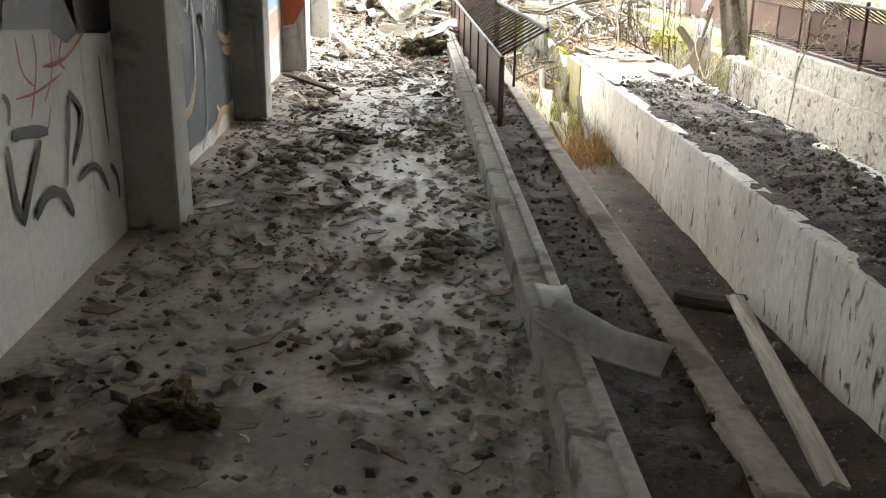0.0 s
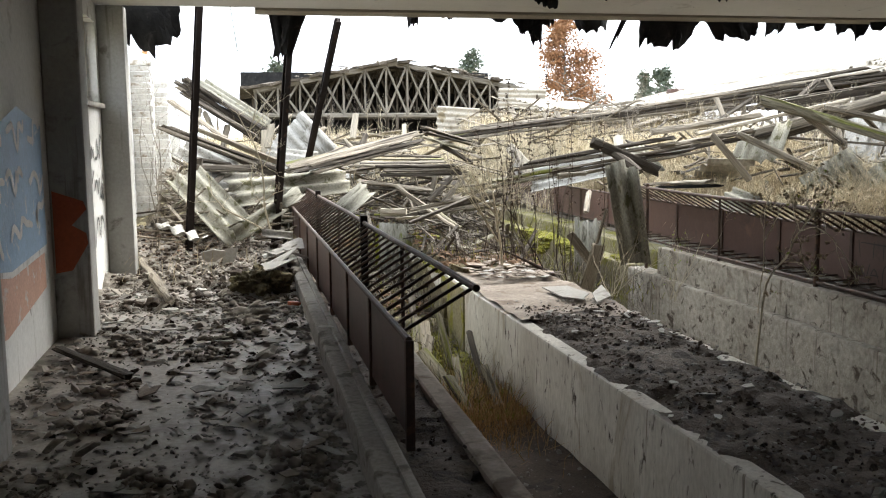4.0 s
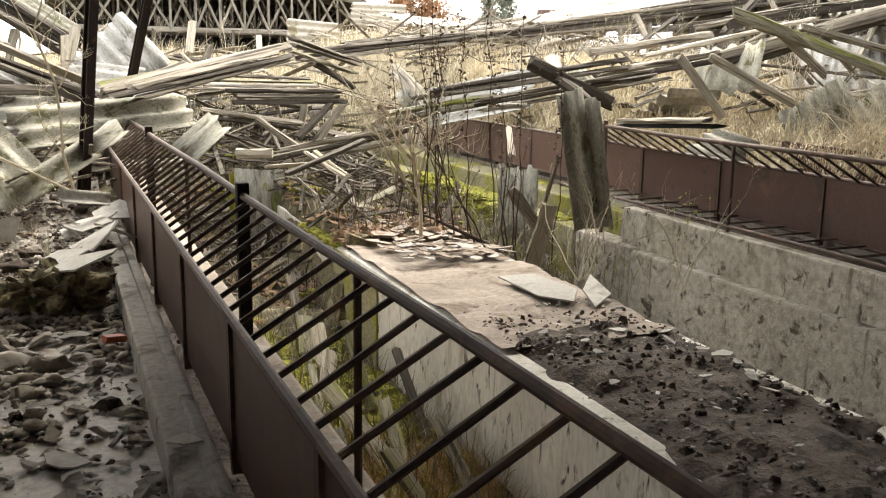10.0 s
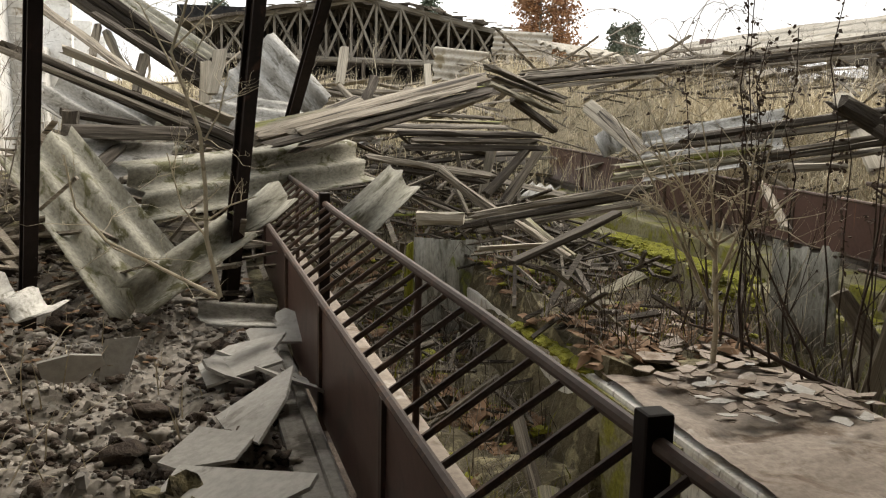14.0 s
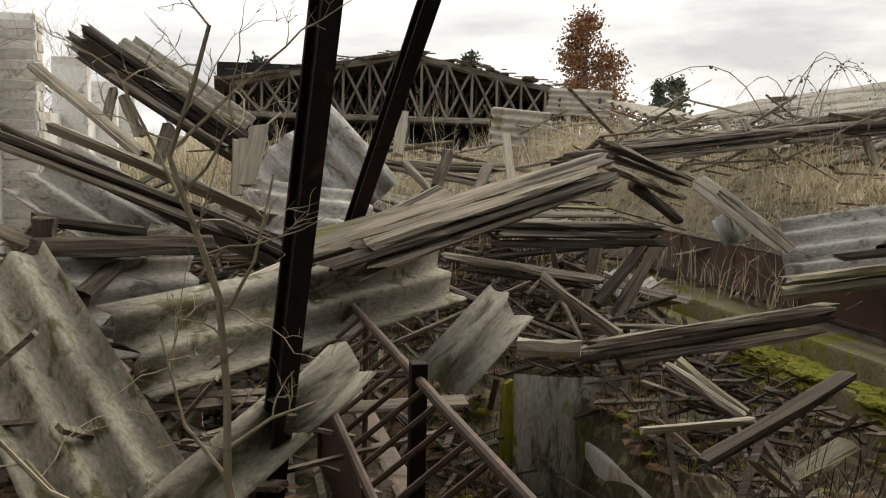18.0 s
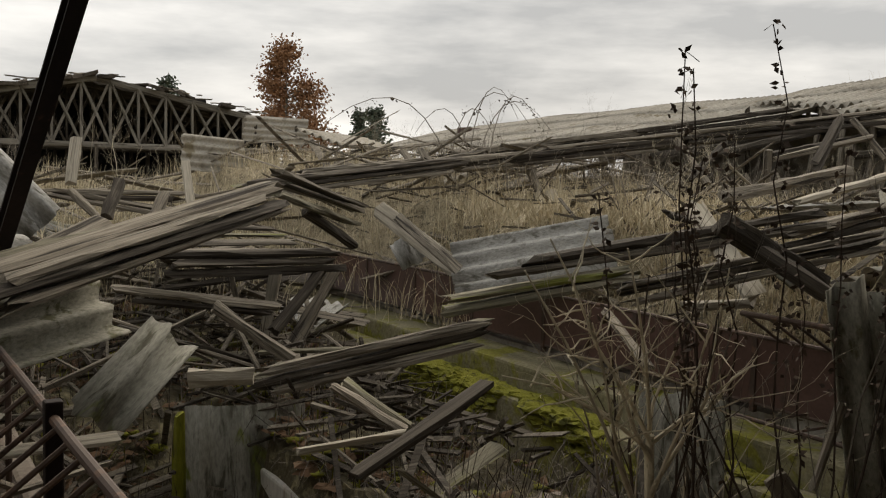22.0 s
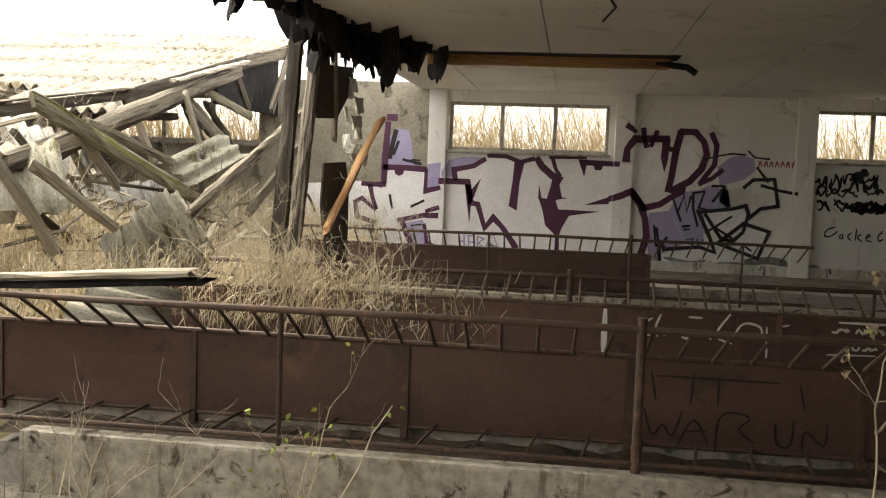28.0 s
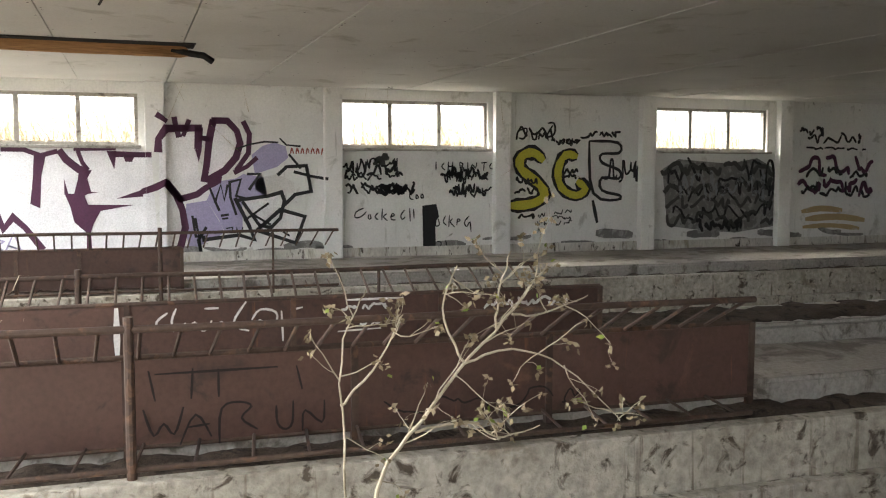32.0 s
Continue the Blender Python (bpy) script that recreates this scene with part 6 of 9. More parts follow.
spray(rus, [(11.02, 1.03), (10.61, 1.18), (10.62, 1.06)], 3, 'p_plum')
spray(rus, [(10.63, 1.14), (10.43, 1.21), (10.27, 1.29), (10.1, 1.09), (10.01, 0.97)], 3, 'p_plum', 0.108)
spray(rus, [(13.08, 0.42), (13.06, 0.22)], 3, 'p_lilac', 0.029)
spray(rus, [(13.0, 0.44), (12.99, 0.23)], 3, 'p_lilac', 0.029)
spray(rus, [(13.07, 0.33), (12.99, 0.34)], 3, 'p_lilac', 0.029)
spray(rus, [(12.82, 0.44), (12.93, 0.43), (12.91, 0.22), (12.81, 0.24)], 3, 'p_lilac', 0.029)
spray(rus, [(12.91, 0.33), (12.84, 0.33)], 3, 'p_lilac', 0.029)
spray(rus, [(12.77, 0.21), (12.77, 0.43), (12.66, 0.39), (12.75, 0.32), (12.65, 0.22)], 3, 'p_lilac', 0.029)
spray(rus, [(12.63, 0.26), (12.52, 0.51), (12.42, 0.25), (12.61, 0.33), (12.33, 0.23)], 3, 'p_lilac', 0.029)
pmr = thing("graffiti", "plum and black graffiti letters with lilac fill on the wall", "graffiti", "wall graffiti", at=(16.4, 8, 1))
spray(pmr, [(10.36, 2.04), (9.77, 2.06), (9.76, 1.46), (9.7, 1.18), (9.93, 1.07), (10.15, 1.23), (10.37, 1.22)], 1, 'p_white')
spray(pmr, [(9.49, 2.19), (9.26, 2.16), (9.14, 1.93), (9.26, 1.6), (9.59, 1.42)], 1, 'p_white')
spray(pmr, [(10.37, 1.18), (10.11, 0.99), (9.99, 0.52), (10.12, 0.13), (10.39, 0.14)], 1, 'p_white')
spray(pmr, [(9.96, 0.94), (9.64, 0.99), (9.42, 0.61), (9.36, 0.46), (9.91, 0.18), (9.99, 0.52)], 1, 'p_lilac')
spray(pmr, [(9.64, 0.99), (9.5, 1.29), (9.16, 1.35), (9.05, 1.42), (8.72, 1.37), (8.65, 1.03), (9.07, 0.97), (9.07, 0.46), (9.36, 0.47), (9.44, 0.66)], 1, 'p_lilac')
spray(pmr, [(8.91, 1.73), (8.73, 1.88), (8.54, 1.94), (8.35, 1.88), (8.31, 1.69), (8.49, 1.54), (8.86, 1.42)], 1, 'p_lilac')
spray(pmr, [(8.84, 1.35), (8.49, 1.42), (8.22, 1.29), (8.2, 1.12), (8.64, 1.03), (8.86, 1.16)], 1, 'p_bone')
spray(pmr, [(9.02, 0.97), (8.49, 1.08), (8.41, 0.96), (8.57, 0.56), (8.74, 0.53)], 2, 'p_white')
spray(pmr, [(8.8, 0.51), (8.43, 0.81), (8.06, 0.69), (8.2, 0.29)], 1, 'p_white')
spray(pmr, [(10.38, 1.76), (10.37, 1.97), (10.25, 2.14), (9.69, 2.16)], 3, 'p_plum', 0.118)
spray(pmr, [(10.4, 2.36), (10.23, 2.25)], 3, 'p_plum', 0.088)
spray(pmr, [(10.12, 2.33), (10.1, 2.19), (10.05, 2.0)], 3, 'p_plum', 0.078)
spray(pmr, [(9.89, 2.29), (9.99, 2.02)], 3, 'p_plum', 0.078)
spray(pmr, [(9.74, 2.17), (9.76, 1.82)], 3, 'p_plum', 0.118)
spray(pmr, [(9.81, 1.82), (9.7, 1.82), (9.75, 1.61)], 3, 'p_plum')
spray(pmr, [(9.73, 2.0), (9.56, 1.98)], 3, 'p_plum', 0.088)
spray(pmr, [(9.51, 2.3), (9.58, 1.98), (9.63, 1.56), (9.68, 1.29)], 3, 'p_plum', 0.118)
spray(pmr, [(9.54, 2.28), (9.29, 2.28), (9.14, 2.12), (9.09, 1.92), (9.16, 1.69), (9.34, 1.48), (9.64, 1.31)], 3, 'p_plum', 0.108)
spray(pmr, [(9.04, 2.28), (8.94, 2.07), (8.96, 1.76), (9.16, 1.48)], 3, 'p_plum', 0.088)
spray(pmr, [(8.82, 1.69), (8.99, 1.54), (9.2, 1.44)], 3, 'p_plum', 0.078)
spray(pmr, [(10.27, 1.29), (10.11, 1.09), (10.02, 0.84), (9.98, 0.56), (10.05, 0.28), (10.12, 0.13)], 3, 'p_plum', 0.118)
spray(pmr, [(10.04, 1.02), (9.79, 1.09), (9.64, 1.2), (9.45, 1.31), (9.43, 1.39)], 3, 'p_plum', 0.098)
spray(pmr, [(9.59, 1.2), (9.51, 0.99), (9.44, 0.82)], 4, 'p_black', 0.039)
spray(pmr, [(9.51, 0.95), (9.41, 1.25), (9.36, 0.99), (9.3, 1.25)], 4, 'p_black', 0.039)
spray(pmr, [(9.17, 0.75), (9.26, 1.04), (9.27, 1.29), (9.09, 1.33), (9.17, 1.06), (9.01, 1.02)], 4, 'p_black', 0.039)
spray(pmr, [(9.42, 0.74), (9.29, 0.76)], 4, 'p_black', 0.039)
spray(pmr, [(9.4, 0.69), (9.3, 0.7)], 4, 'p_black', 0.029)
spray(pmr, [(9.15, 0.99), (8.64, 1.06), (8.43, 1.12), (8.38, 0.98), (8.45, 0.69), (8.61, 0.53), (8.8, 0.58), (9.07, 0.97)], 4, 'p_black', 0.059)
spray(pmr, [(8.84, 0.49), (8.45, 0.83), (8.04, 0.71), (8.2, 0.27), (8.84, 0.49)], 4, 'p_black', 0.059)
spray(pmr, [(9.72, 0.35), (9.13, 0.42), (8.88, 0.34), (8.97, 0.58), (9.19, 1.03)], 4, 'p_black', 0.059)
spray(pmr, [(8.49, 1.4), (8.34, 1.54), (8.01, 1.56), (7.93, 1.13), (8.2, 1.08), (8.38, 0.91)], 4, 'p_black', 0.059)
spray(pmr, [(9.18, 1.82), (8.95, 1.9), (8.7, 1.95), (8.47, 1.94)], 4, 'p_black', 0.029)
spray(pmr, [(8.45, 2.01), (8.34, 1.9), (8.1, 1.88)], 4, 'p_black', 0.029)
spray(pmr, [(8.99, 1.42), (8.78, 1.42), (8.96, 1.16)], 4, 'p_black', 0.049)
spray(pmr, [(9.05, 0.65), (8.64, 0.94), (8.9, 0.75), (8.61, 0.58)], 4, 'p_black', 0.039)
spray(pmr, [(9.65, 0.56), (9.78, 0.35), (9.74, 0.14), (9.83, 0.71)], 4, 'p_black', 0.049)
spray(pmr, [(9.87, 0.75), (9.82, 0.41), (9.67, 0.4)], 4, 'p_black', 0.039)
spray(pmr, [(8.22, 1.46), (7.91, 1.38), (7.67, 1.34)], 4, 'p_black', 0.049)
spray(pmr, [(8.1, 1.51), (8.3, 1.75)], 4, 'p_black', 0.039)
spray(pmr, [(8.67, 0.51), (8.49, 0.48)], 4, 'p_black', 0.029)
spray(pmr, [(8.41, 0.46), (8.3, 0.39)], 4, 'p_black', 0.029)
spray(pmr, [(9.34, 0.53), (9.23, 0.55), (9.25, 0.46), (9.34, 0.47)], 4, 'p_black', 0.02)
spray(pmr, [(9.17, 0.55), (9.15, 0.43)], 4, 'p_black', 0.02)
spray(pmr, [(9.07, 0.55), (9.09, 0.47), (9.0, 0.48)], 4, 'p_black', 0.02)
sprayed(pmr, 'stroke', [(8.27, 1.75), (8.25, 1.88), (8.22, 1.76)], 16.4, 3, 0.024, 'p_red', 'outline')
sprayed(pmr, 'stroke', [(8.18, 1.75), (8.16, 1.88), (8.13, 1.76)], 16.4, 3, 0.024, 'p_red', 'outline')
sprayed(pmr, 'stroke', [(8.1, 1.75), (8.07, 1.88), (8.05, 1.76)], 16.4, 3, 0.024, 'p_red', 'outline')
sprayed(pmr, 'stroke', [(8.01, 1.75), (7.99, 1.88), (7.96, 1.76)], 16.4, 3, 0.024, 'p_red', 'outline')
sprayed(pmr, 'stroke', [(7.93, 1.75), (7.9, 1.88), (7.87, 1.76)], 16.4, 3, 0.024, 'p_red', 'outline')
sprayed(pmr, 'stroke', [(7.84, 1.75), (7.82, 1.88), (7.79, 1.76)], 16.4, 3, 0.024, 'p_red', 'outline')
sprayed(pmr, 'stroke', [(7.75, 1.74), (7.73, 1.88), (7.7, 1.76)], 16.4, 3, 0.024, 'p_red', 'outline')
tags = thing("graffiti", "black scrawled tags on the whitewashed wall panel", "graffiti", "wall graffiti", at=(16.4, 8, 1))
scrawl(tags, 7.37, 1.32, 6.34, 1.65, 16.4, 1, 'p_black', 0.044, 4, 9)
scrawl(tags, 7.37, 1.05, 6.13, 1.29, 16.4, 1, 'p_black', 0.044, 4, 9)
scrawl(tags, 5.63, 1.33, 4.72, 1.55, 16.4, 1, 'p_black', 0.045, 4, 9)
scrawl(tags, 5.47, 1.01, 4.82, 1.3, 16.4, 1, 'p_black', 0.045, 4, 9)
sprayed(tags, 'stroke', [(7.02, 0.84), (7.17, 0.79), (7.2, 0.67), (7.08, 0.68), (6.98, 0.78)], 16.4, 4, 0.023, 'p_black', 'outline')
sprayed(tags, 'stroke', [(6.94, 0.73), (6.96, 0.65), (6.89, 0.65), (6.92, 0.74)], 16.4, 4, 0.023, 'p_black', 'outline')
sprayed(tags, 'stroke', [(6.77, 0.76), (6.85, 0.69), (6.77, 0.63)], 16.4, 4, 0.023, 'p_black', 'outline')
sprayed(tags, 'stroke', [(6.7, 0.83), (6.71, 0.63)], 16.4, 4, 0.024, 'p_black', 'outline')
sprayed(tags, 'stroke', [(6.62, 0.74), (6.7, 0.69), (6.61, 0.62)], 16.4, 4, 0.024, 'p_black', 'outline')
sprayed(tags, 'stroke', [(6.56, 0.68), (6.47, 0.71), (6.53, 0.76), (6.56, 0.63), (6.46, 0.63)], 16.4, 4, 0.024, 'p_black', 'outline')
sprayed(tags, 'stroke', [(6.3, 0.8), (6.38, 0.71), (6.35, 0.62), (6.29, 0.68)], 16.4, 4, 0.024, 'p_black', 'outline')
sprayed(tags, 'stroke', [(6.21, 0.83), (6.2, 0.6)], 16.4, 4, 0.024, 'p_black', 'outline')
sprayed(tags, 'stroke', [(6.14, 0.82), (6.13, 0.65)], 16.4, 4, 0.024, 'p_black', 'outline')
sprayed(tags, 'stroke', [(5.72, 0.65), (5.75, 0.5), (5.65, 0.52), (5.69, 0.64)], 16.4, 4, 0.024, 'p_black', 'outline')
sprayed(tags, 'stroke', [(5.55, 0.69), (5.61, 0.58), (5.53, 0.52)], 16.4, 4, 0.024, 'p_black', 'outline')
sprayed(tags, 'stroke', [(5.48, 0.7), (5.49, 0.49)], 16.4, 4, 0.024, 'p_black', 'outline')
sprayed(tags, 'stroke', [(5.42, 0.64), (5.48, 0.58), (5.38, 0.49)], 16.4, 4, 0.024, 'p_black', 'outline')
sprayed(tags, 'stroke', [(5.34, 0.58), (5.26, 0.6), (5.33, 0.65), (5.34, 0.52)], 16.4, 4, 0.024, 'p_black', 'outline')
sprayed(tags, 'stroke', [(5.11, 0.68), (5.22, 0.57), (5.15, 0.46), (5.09, 0.63), (5.07, 0.39)], 16.4, 4, 0.024, 'p_black', 'outline')
sprayed(tags, 'stroke', [(5.71, 0.24), (5.61, 0.23), (5.67, 0.08)], 16.4, 4, 0.024, 'p_black', 'outline')
sprayed(tags, 'stroke', [(5.55, 0.26), (5.51, 0.08)], 16.4, 4, 0.024, 'p_black', 'outline')
sprayed(tags, 'stroke', [(6.21, 1.09), (6.21, 0.99), (6.14, 0.98)], 16.4, 4, 0.024, 'p_black', 'outline')
sprayed(tags, 'stroke', [(6.09, 1.07), (6.1, 0.99), (6.04, 1.0), (6.08, 1.07)], 16.4, 4, 0.024, 'p_black', 'outline')
sprayed(tags, 'stroke', [(6.0, 1.08), (6.01, 1.0), (5.95, 1.01), (5.98, 1.08)], 16.4, 4, 0.024, 'p_black', 'outline')
sprayed(tags, 'stroke', [(5.73, 1.64), (5.73, 1.49)], 16.4, 4, 0.024, 'p_black', 'outline')
sprayed(tags, 'stroke', [(5.58, 1.62), (5.64, 1.55), (5.56, 1.49)], 16.4, 4, 0.024, 'p_black', 'outline')
sprayed(tags, 'stroke', [(5.5, 1.64), (5.51, 1.47)], 16.4, 4, 0.024, 'p_black', 'outline')
sprayed(tags, 'stroke', [(5.42, 1.64), (5.43, 1.47)], 16.4, 4, 0.024, 'p_black', 'outline')
sprayed(tags, 'stroke', [(5.5, 1.55), (5.42, 1.56)], 16.4, 4, 0.024, 'p_black', 'outline')
sprayed(tags, 'stroke', [(5.29, 1.63), (5.28, 1.49), (5.2, 1.52), (5.27, 1.56), (5.21, 1.6), (5.29, 1.63)], 16.4, 4, 0.024, 'p_black', 'outline')
sprayed(tags, 'stroke', [(5.14, 1.63), (5.14, 1.49)], 16.4, 4, 0.024, 'p_black', 'outline')
sprayed(tags, 'stroke', [(5.07, 1.49), (5.06, 1.62), (4.99, 1.5), (4.97, 1.63)], 16.4, 4, 0.024, 'p_black', 'outline')
sprayed(tags, 'stroke', [(4.89, 1.62), (4.77, 1.63)], 16.4, 4, 0.024, 'p_black', 'outline')
sprayed(tags, 'stroke', [(4.83, 1.62), (4.84, 1.48)], 16.4, 4, 0.024, 'p_black', 'outline')
sprayed(tags, 'stroke', [(4.69, 1.62), (4.74, 1.54), (4.67, 1.5), (4.64, 1.58)], 16.4, 4, 0.024, 'p_black', 'outline')
scrawl(tags, 6.73, 1.07, 6.28, 1.26, 16.4, 2, 'p_black', 0.069, 4, 5)
sprayed(tags, 'fill', [(5.98, 0.87), (5.72, 0.9), (5.67, 0.67), (5.74, 0.58), (5.73, 0.08), (5.96, 0.06), (5.94, 0.48)], 16.4, 3, 0, 'p_black', 'fill')
scrawl(tags, 7.38, 1.39, 6.46, 1.7, 16.4, 1, 'p_black', 0.031, 4, 8)
scrawl(tags, 7.35, 1.3, 6.46, 1.47, 16.4, 1, 'p_black', 0.031, 4, 8)
scrawl(tags, 7.29, 1.04, 6.34, 1.29, 16.4, 1, 'p_black', 0.031, 4, 8)
scrawl(tags, 5.6, 1.23, 5.11, 1.58, 16.4, 1, 'p_black', 0.032, 4, 8)
scrawl(tags, 5.48, 1.28, 4.74, 1.51, 16.4, 1, 'p_black', 0.032, 4, 8)
scrawl(tags, 5.42, 0.99, 4.67, 1.22, 16.4, 1, 'p_black', 0.032, 4, 8)
scrawl(tags, 6.82, 1.07, 6.46, 1.24, 16.4, 1, 'p_black', 0.031, 4, 8)
scrawl(tags, 6.84, 1.57, 6.61, 1.82, 16.4, 1, 'p_dark', 0.088, 4, 3)
sge = thing("graffiti", "yellow and black outlined graffiti letters on the wall panel", "graffiti", "wall graffiti", at=(16.4, 8, 1))
sprayed(sge, 'stroke', [(3.67, 1.66), (3.86, 1.84), (4.14, 1.76), (4.16, 1.51), (3.8, 1.3), (3.59, 1.05), (3.85, 0.87), (4.35, 0.85)], 16.4, 2, 0.259, 'p_black', 'outline')
sprayed(sge, 'stroke', [(3.67, 1.66), (3.86, 1.84), (4.14, 1.76), (4.16, 1.51), (3.8, 1.3), (3.59, 1.05), (3.85, 0.87), (4.35, 0.85)], 16.4, 3, 0.155, 'p_yellow', 'letter')
sprayed(sge, 'stroke', [(2.99, 1.74), (3.24, 1.82), (3.41, 1.51), (3.34, 1.15), (3.0, 0.99), (2.77, 1.15), (3.0, 1.3)], 16.4, 2, 0.242, 'p_black', 'outline')
sprayed(sge, 'stroke', [(2.99, 1.74), (3.24, 1.82), (3.41, 1.51), (3.34, 1.15), (3.0, 0.99), (2.77, 1.15), (3.0, 1.3)], 16.4, 3, 0.137, 'p_yellow', 'letter')
sprayed(sge, 'fill', [(2.76, 2.03), (2.08, 2.04), (2.06, 0.93), (2.74, 0.94)], 16.4, 1, 0, 'p_bone', 'fill')
sprayed(sge, 'stroke', [(2.76, 2.03), (2.08, 2.04), (2.08, 1.78), (2.55, 1.83), (2.54, 1.62), (2.07, 1.51), (2.09, 1.3), (2.54, 1.41), (2.54, 1.09), (2.06, 1.04), (2.08, 0.93), (2.74, 0.94), (2.76, 2.03)], 16.4, 4, 0.053, 'p_black', 'outline')
sprayed(sge, 'stroke', [(2.67, 0.94), (2.57, 0.52)], 16.4, 4, 0.074, 'p_black', 'outline')
scrawl(sge, 4.22, 2.01, 3.45, 2.28, 16.4, 1, 'p_black', 0.041, 4, 5)
scrawl(sge, 3.41, 1.94, 2.96, 2.08, 16.4, 1, 'p_black', 0.042, 4, 5)
scrawl(sge, 2.9, 2.08, 2.14, 2.23, 16.4, 1, 'p_black', 0.042, 4, 5)
scrawl(sge, 2.42, 1.25, 1.78, 1.73, 16.4, 1, 'p_black', 0.043, 4, 5)
scrawl(sge, 1.82, 1.09, 1.59, 1.67, 16.4, 1, 'p_black', 0.043, 4, 5)
sprayed(sge, 'stroke', [(4.18, 2.19), (3.98, 2.28), (4.05, 2.04), (4.17, 2.07)], 16.4, 4, 0.036, 'p_black', 'outline')
sprayed(sge, 'stroke', [(3.92, 2.19), (3.9, 2.04), (3.82, 2.04), (3.82, 2.19)], 16.4, 4, 0.036, 'p_black', 'outline')
sprayed(sge, 'stroke', [(3.78, 2.04), (3.76, 2.19), (3.71, 2.06), (3.66, 2.21), (3.63, 2.06)], 16.4, 4, 0.036, 'p_black', 'outline')
sprayed(sge, 'stroke', [(3.6, 2.34), (3.46, 2.37), (3.44, 2.13), (3.66, 2.07), (3.5, 2.31)], 16.4, 4, 0.037, 'p_black', 'outline')
sprayed(sge, 'stroke', [(3.34, 2.02), (3.24, 2.08), (3.3, 1.96)], 16.4, 4, 0.037, 'p_black', 'outline')
sprayed(sge, 'stroke', [(3.19, 2.04), (3.21, 1.97), (3.11, 2.0)], 16.4, 4, 0.037, 'p_black', 'outline')
sprayed(sge, 'stroke', [(3.06, 2.04), (2.98, 2.06), (3.02, 1.97)], 16.4, 4, 0.037, 'p_black', 'outline')
scrawl(sge, 3.47, 0.48, 3.11, 0.78, 16.4, 3, 'p_black', 0.021, 4, 4)
scrawl(sge, 4.18, 0.59, 3.85, 0.74, 16.4, 1, 'p_black', 0.041, 4, 3)
scrawl(sge, 3.79, 0.33, 3.62, 0.74, 16.4, 3, 'p_black', 0.021, 4, 2)
scrawl(sge, 4.22, 1.05, 3.8, 1.41, 16.4, 2, 'p_black', 0.041, 4, 4)
scrawl(sge, 3.29, 1.3, 3.01, 1.56, 16.4, 2, 'p_black', 0.042, 4, 3)
dark = thing("graffiti", "dark green-grey graffiti scribble filling a wall panel", "graffiti", "wall graffiti", at=(16.4, 8, 1))
sprayed(dark, 'fill', [(1.2, 1.52), (0.86, 1.71), (-0.28, 1.63), (-0.93, 1.74), (-1.37, 1.52), (-1.39, 0.4), (-0.46, 0.28), (0.32, 0.34), (1.07, 0.44)], 16.4, 1, 0, 'p_ash', 'fill')
scrawl(dark, 1.19, 1.03, -1.36, 1.69, 16.4, 2, 'p_dark', 0.088, 4, 11)
scrawl(dark, 1.13, 0.38, -1.36, 1.07, 16.4, 2, 'p_dark', 0.066, 4, 11)
scrawl(dark, 0.44, 0.3, -0.58, 0.58, 16.4, 1, 'p_black', 0.068, 4, 11)
scrawl(dark, 1.09, 1.19, -1.33, 1.75, 16.4, 1, 'p_black', 0.055, 4, 11)
scrawl(dark, 0.95, 0.49, -1.28, 1.3, 16.4, 2, 'p_black', 0.045, 4, 11)
scrawl(dark, 0.84, 0.87, -1.08, 1.52, 16.4, 1, 'p_grey', 0.056, 4, 11)
last = thing("graffiti", "plum and black graffiti tags above a yellowish smear", "graffiti", "wall graffiti", at=(16.4, 8, 1))
scrawl(last, -1.98, 0.96, -3.77, 1.82, 16.4, 2, 'p_plum', 0.085, 4, 7)
scrawl(last, -2.05, 0.96, -3.71, 1.64, 16.4, 2, 'p_black', 0.061, 4, 7)
scrawl(last, -2.14, 2.03, -3.39, 2.28, 16.4, 1, 'p_black', 0.049, 4, 7)
scrawl(last, -1.92, 2.2, -2.47, 2.38, 16.4, 1, 'p_black', 0.049, 4, 7)
scrawl(last, -2.14, 1.91, -3.55, 1.97, 16.4, 1, 'p_black', 0.037, 4, 7)
sprayed(last, 'stroke', [(-2.03, 0.67), (-2.47, 0.75), (-3.04, 0.69)], 16.4, 1, 0.110, 'p_tan', 'smear')
sprayed(last, 'stroke', [(-2.13, 0.52), (-2.9, 0.58), (-3.62, 0.48)], 16.4, 1, 0.122, 'p_tan', 'smear')
sprayed(last, 'stroke', [(-2.07, 0.36), (-2.77, 0.4), (-3.49, 0.31)], 16.4, 1, 0.098, 'p_tan', 'smear')
damp = thing("graffiti", "dark damp grime along the foot of the whitewashed wall", "graffiti", "wall graffiti", at=(16.4, 8, 1))
sprayed(damp, 'stroke', [(-3.60, 0.19), (-3.35, 0.18), (-2.92, 0.21)], 16.4, 1, 0.06, 'p_ash', 'stain')
sprayed(damp, 'stroke', [(-3.03, 0.26), (-2.78, 0.23), (-2.46, 0.34)], 16.4, 1, 0.10, 'p_ash', 'stain')
sprayed(damp, 'stroke', [(-2.05, 0.17), (-1.80, 0.19), (-1.50, 0.20)], 16.4, 1, 0.15, 'p_ash', 'stain')
sprayed(damp, 'stroke', [(-1.51, 0.24), (-1.26, 0.26), (-0.99, 0.28)], 16.4, 1, 0.12, 'p_ash', 'stain')
sprayed(damp, 'stroke', [(-0.94, 0.07), (-0.69, 0.11), (-0.30, 0.10)], 16.4, 1, 0.15, 'p_ash', 'stain')
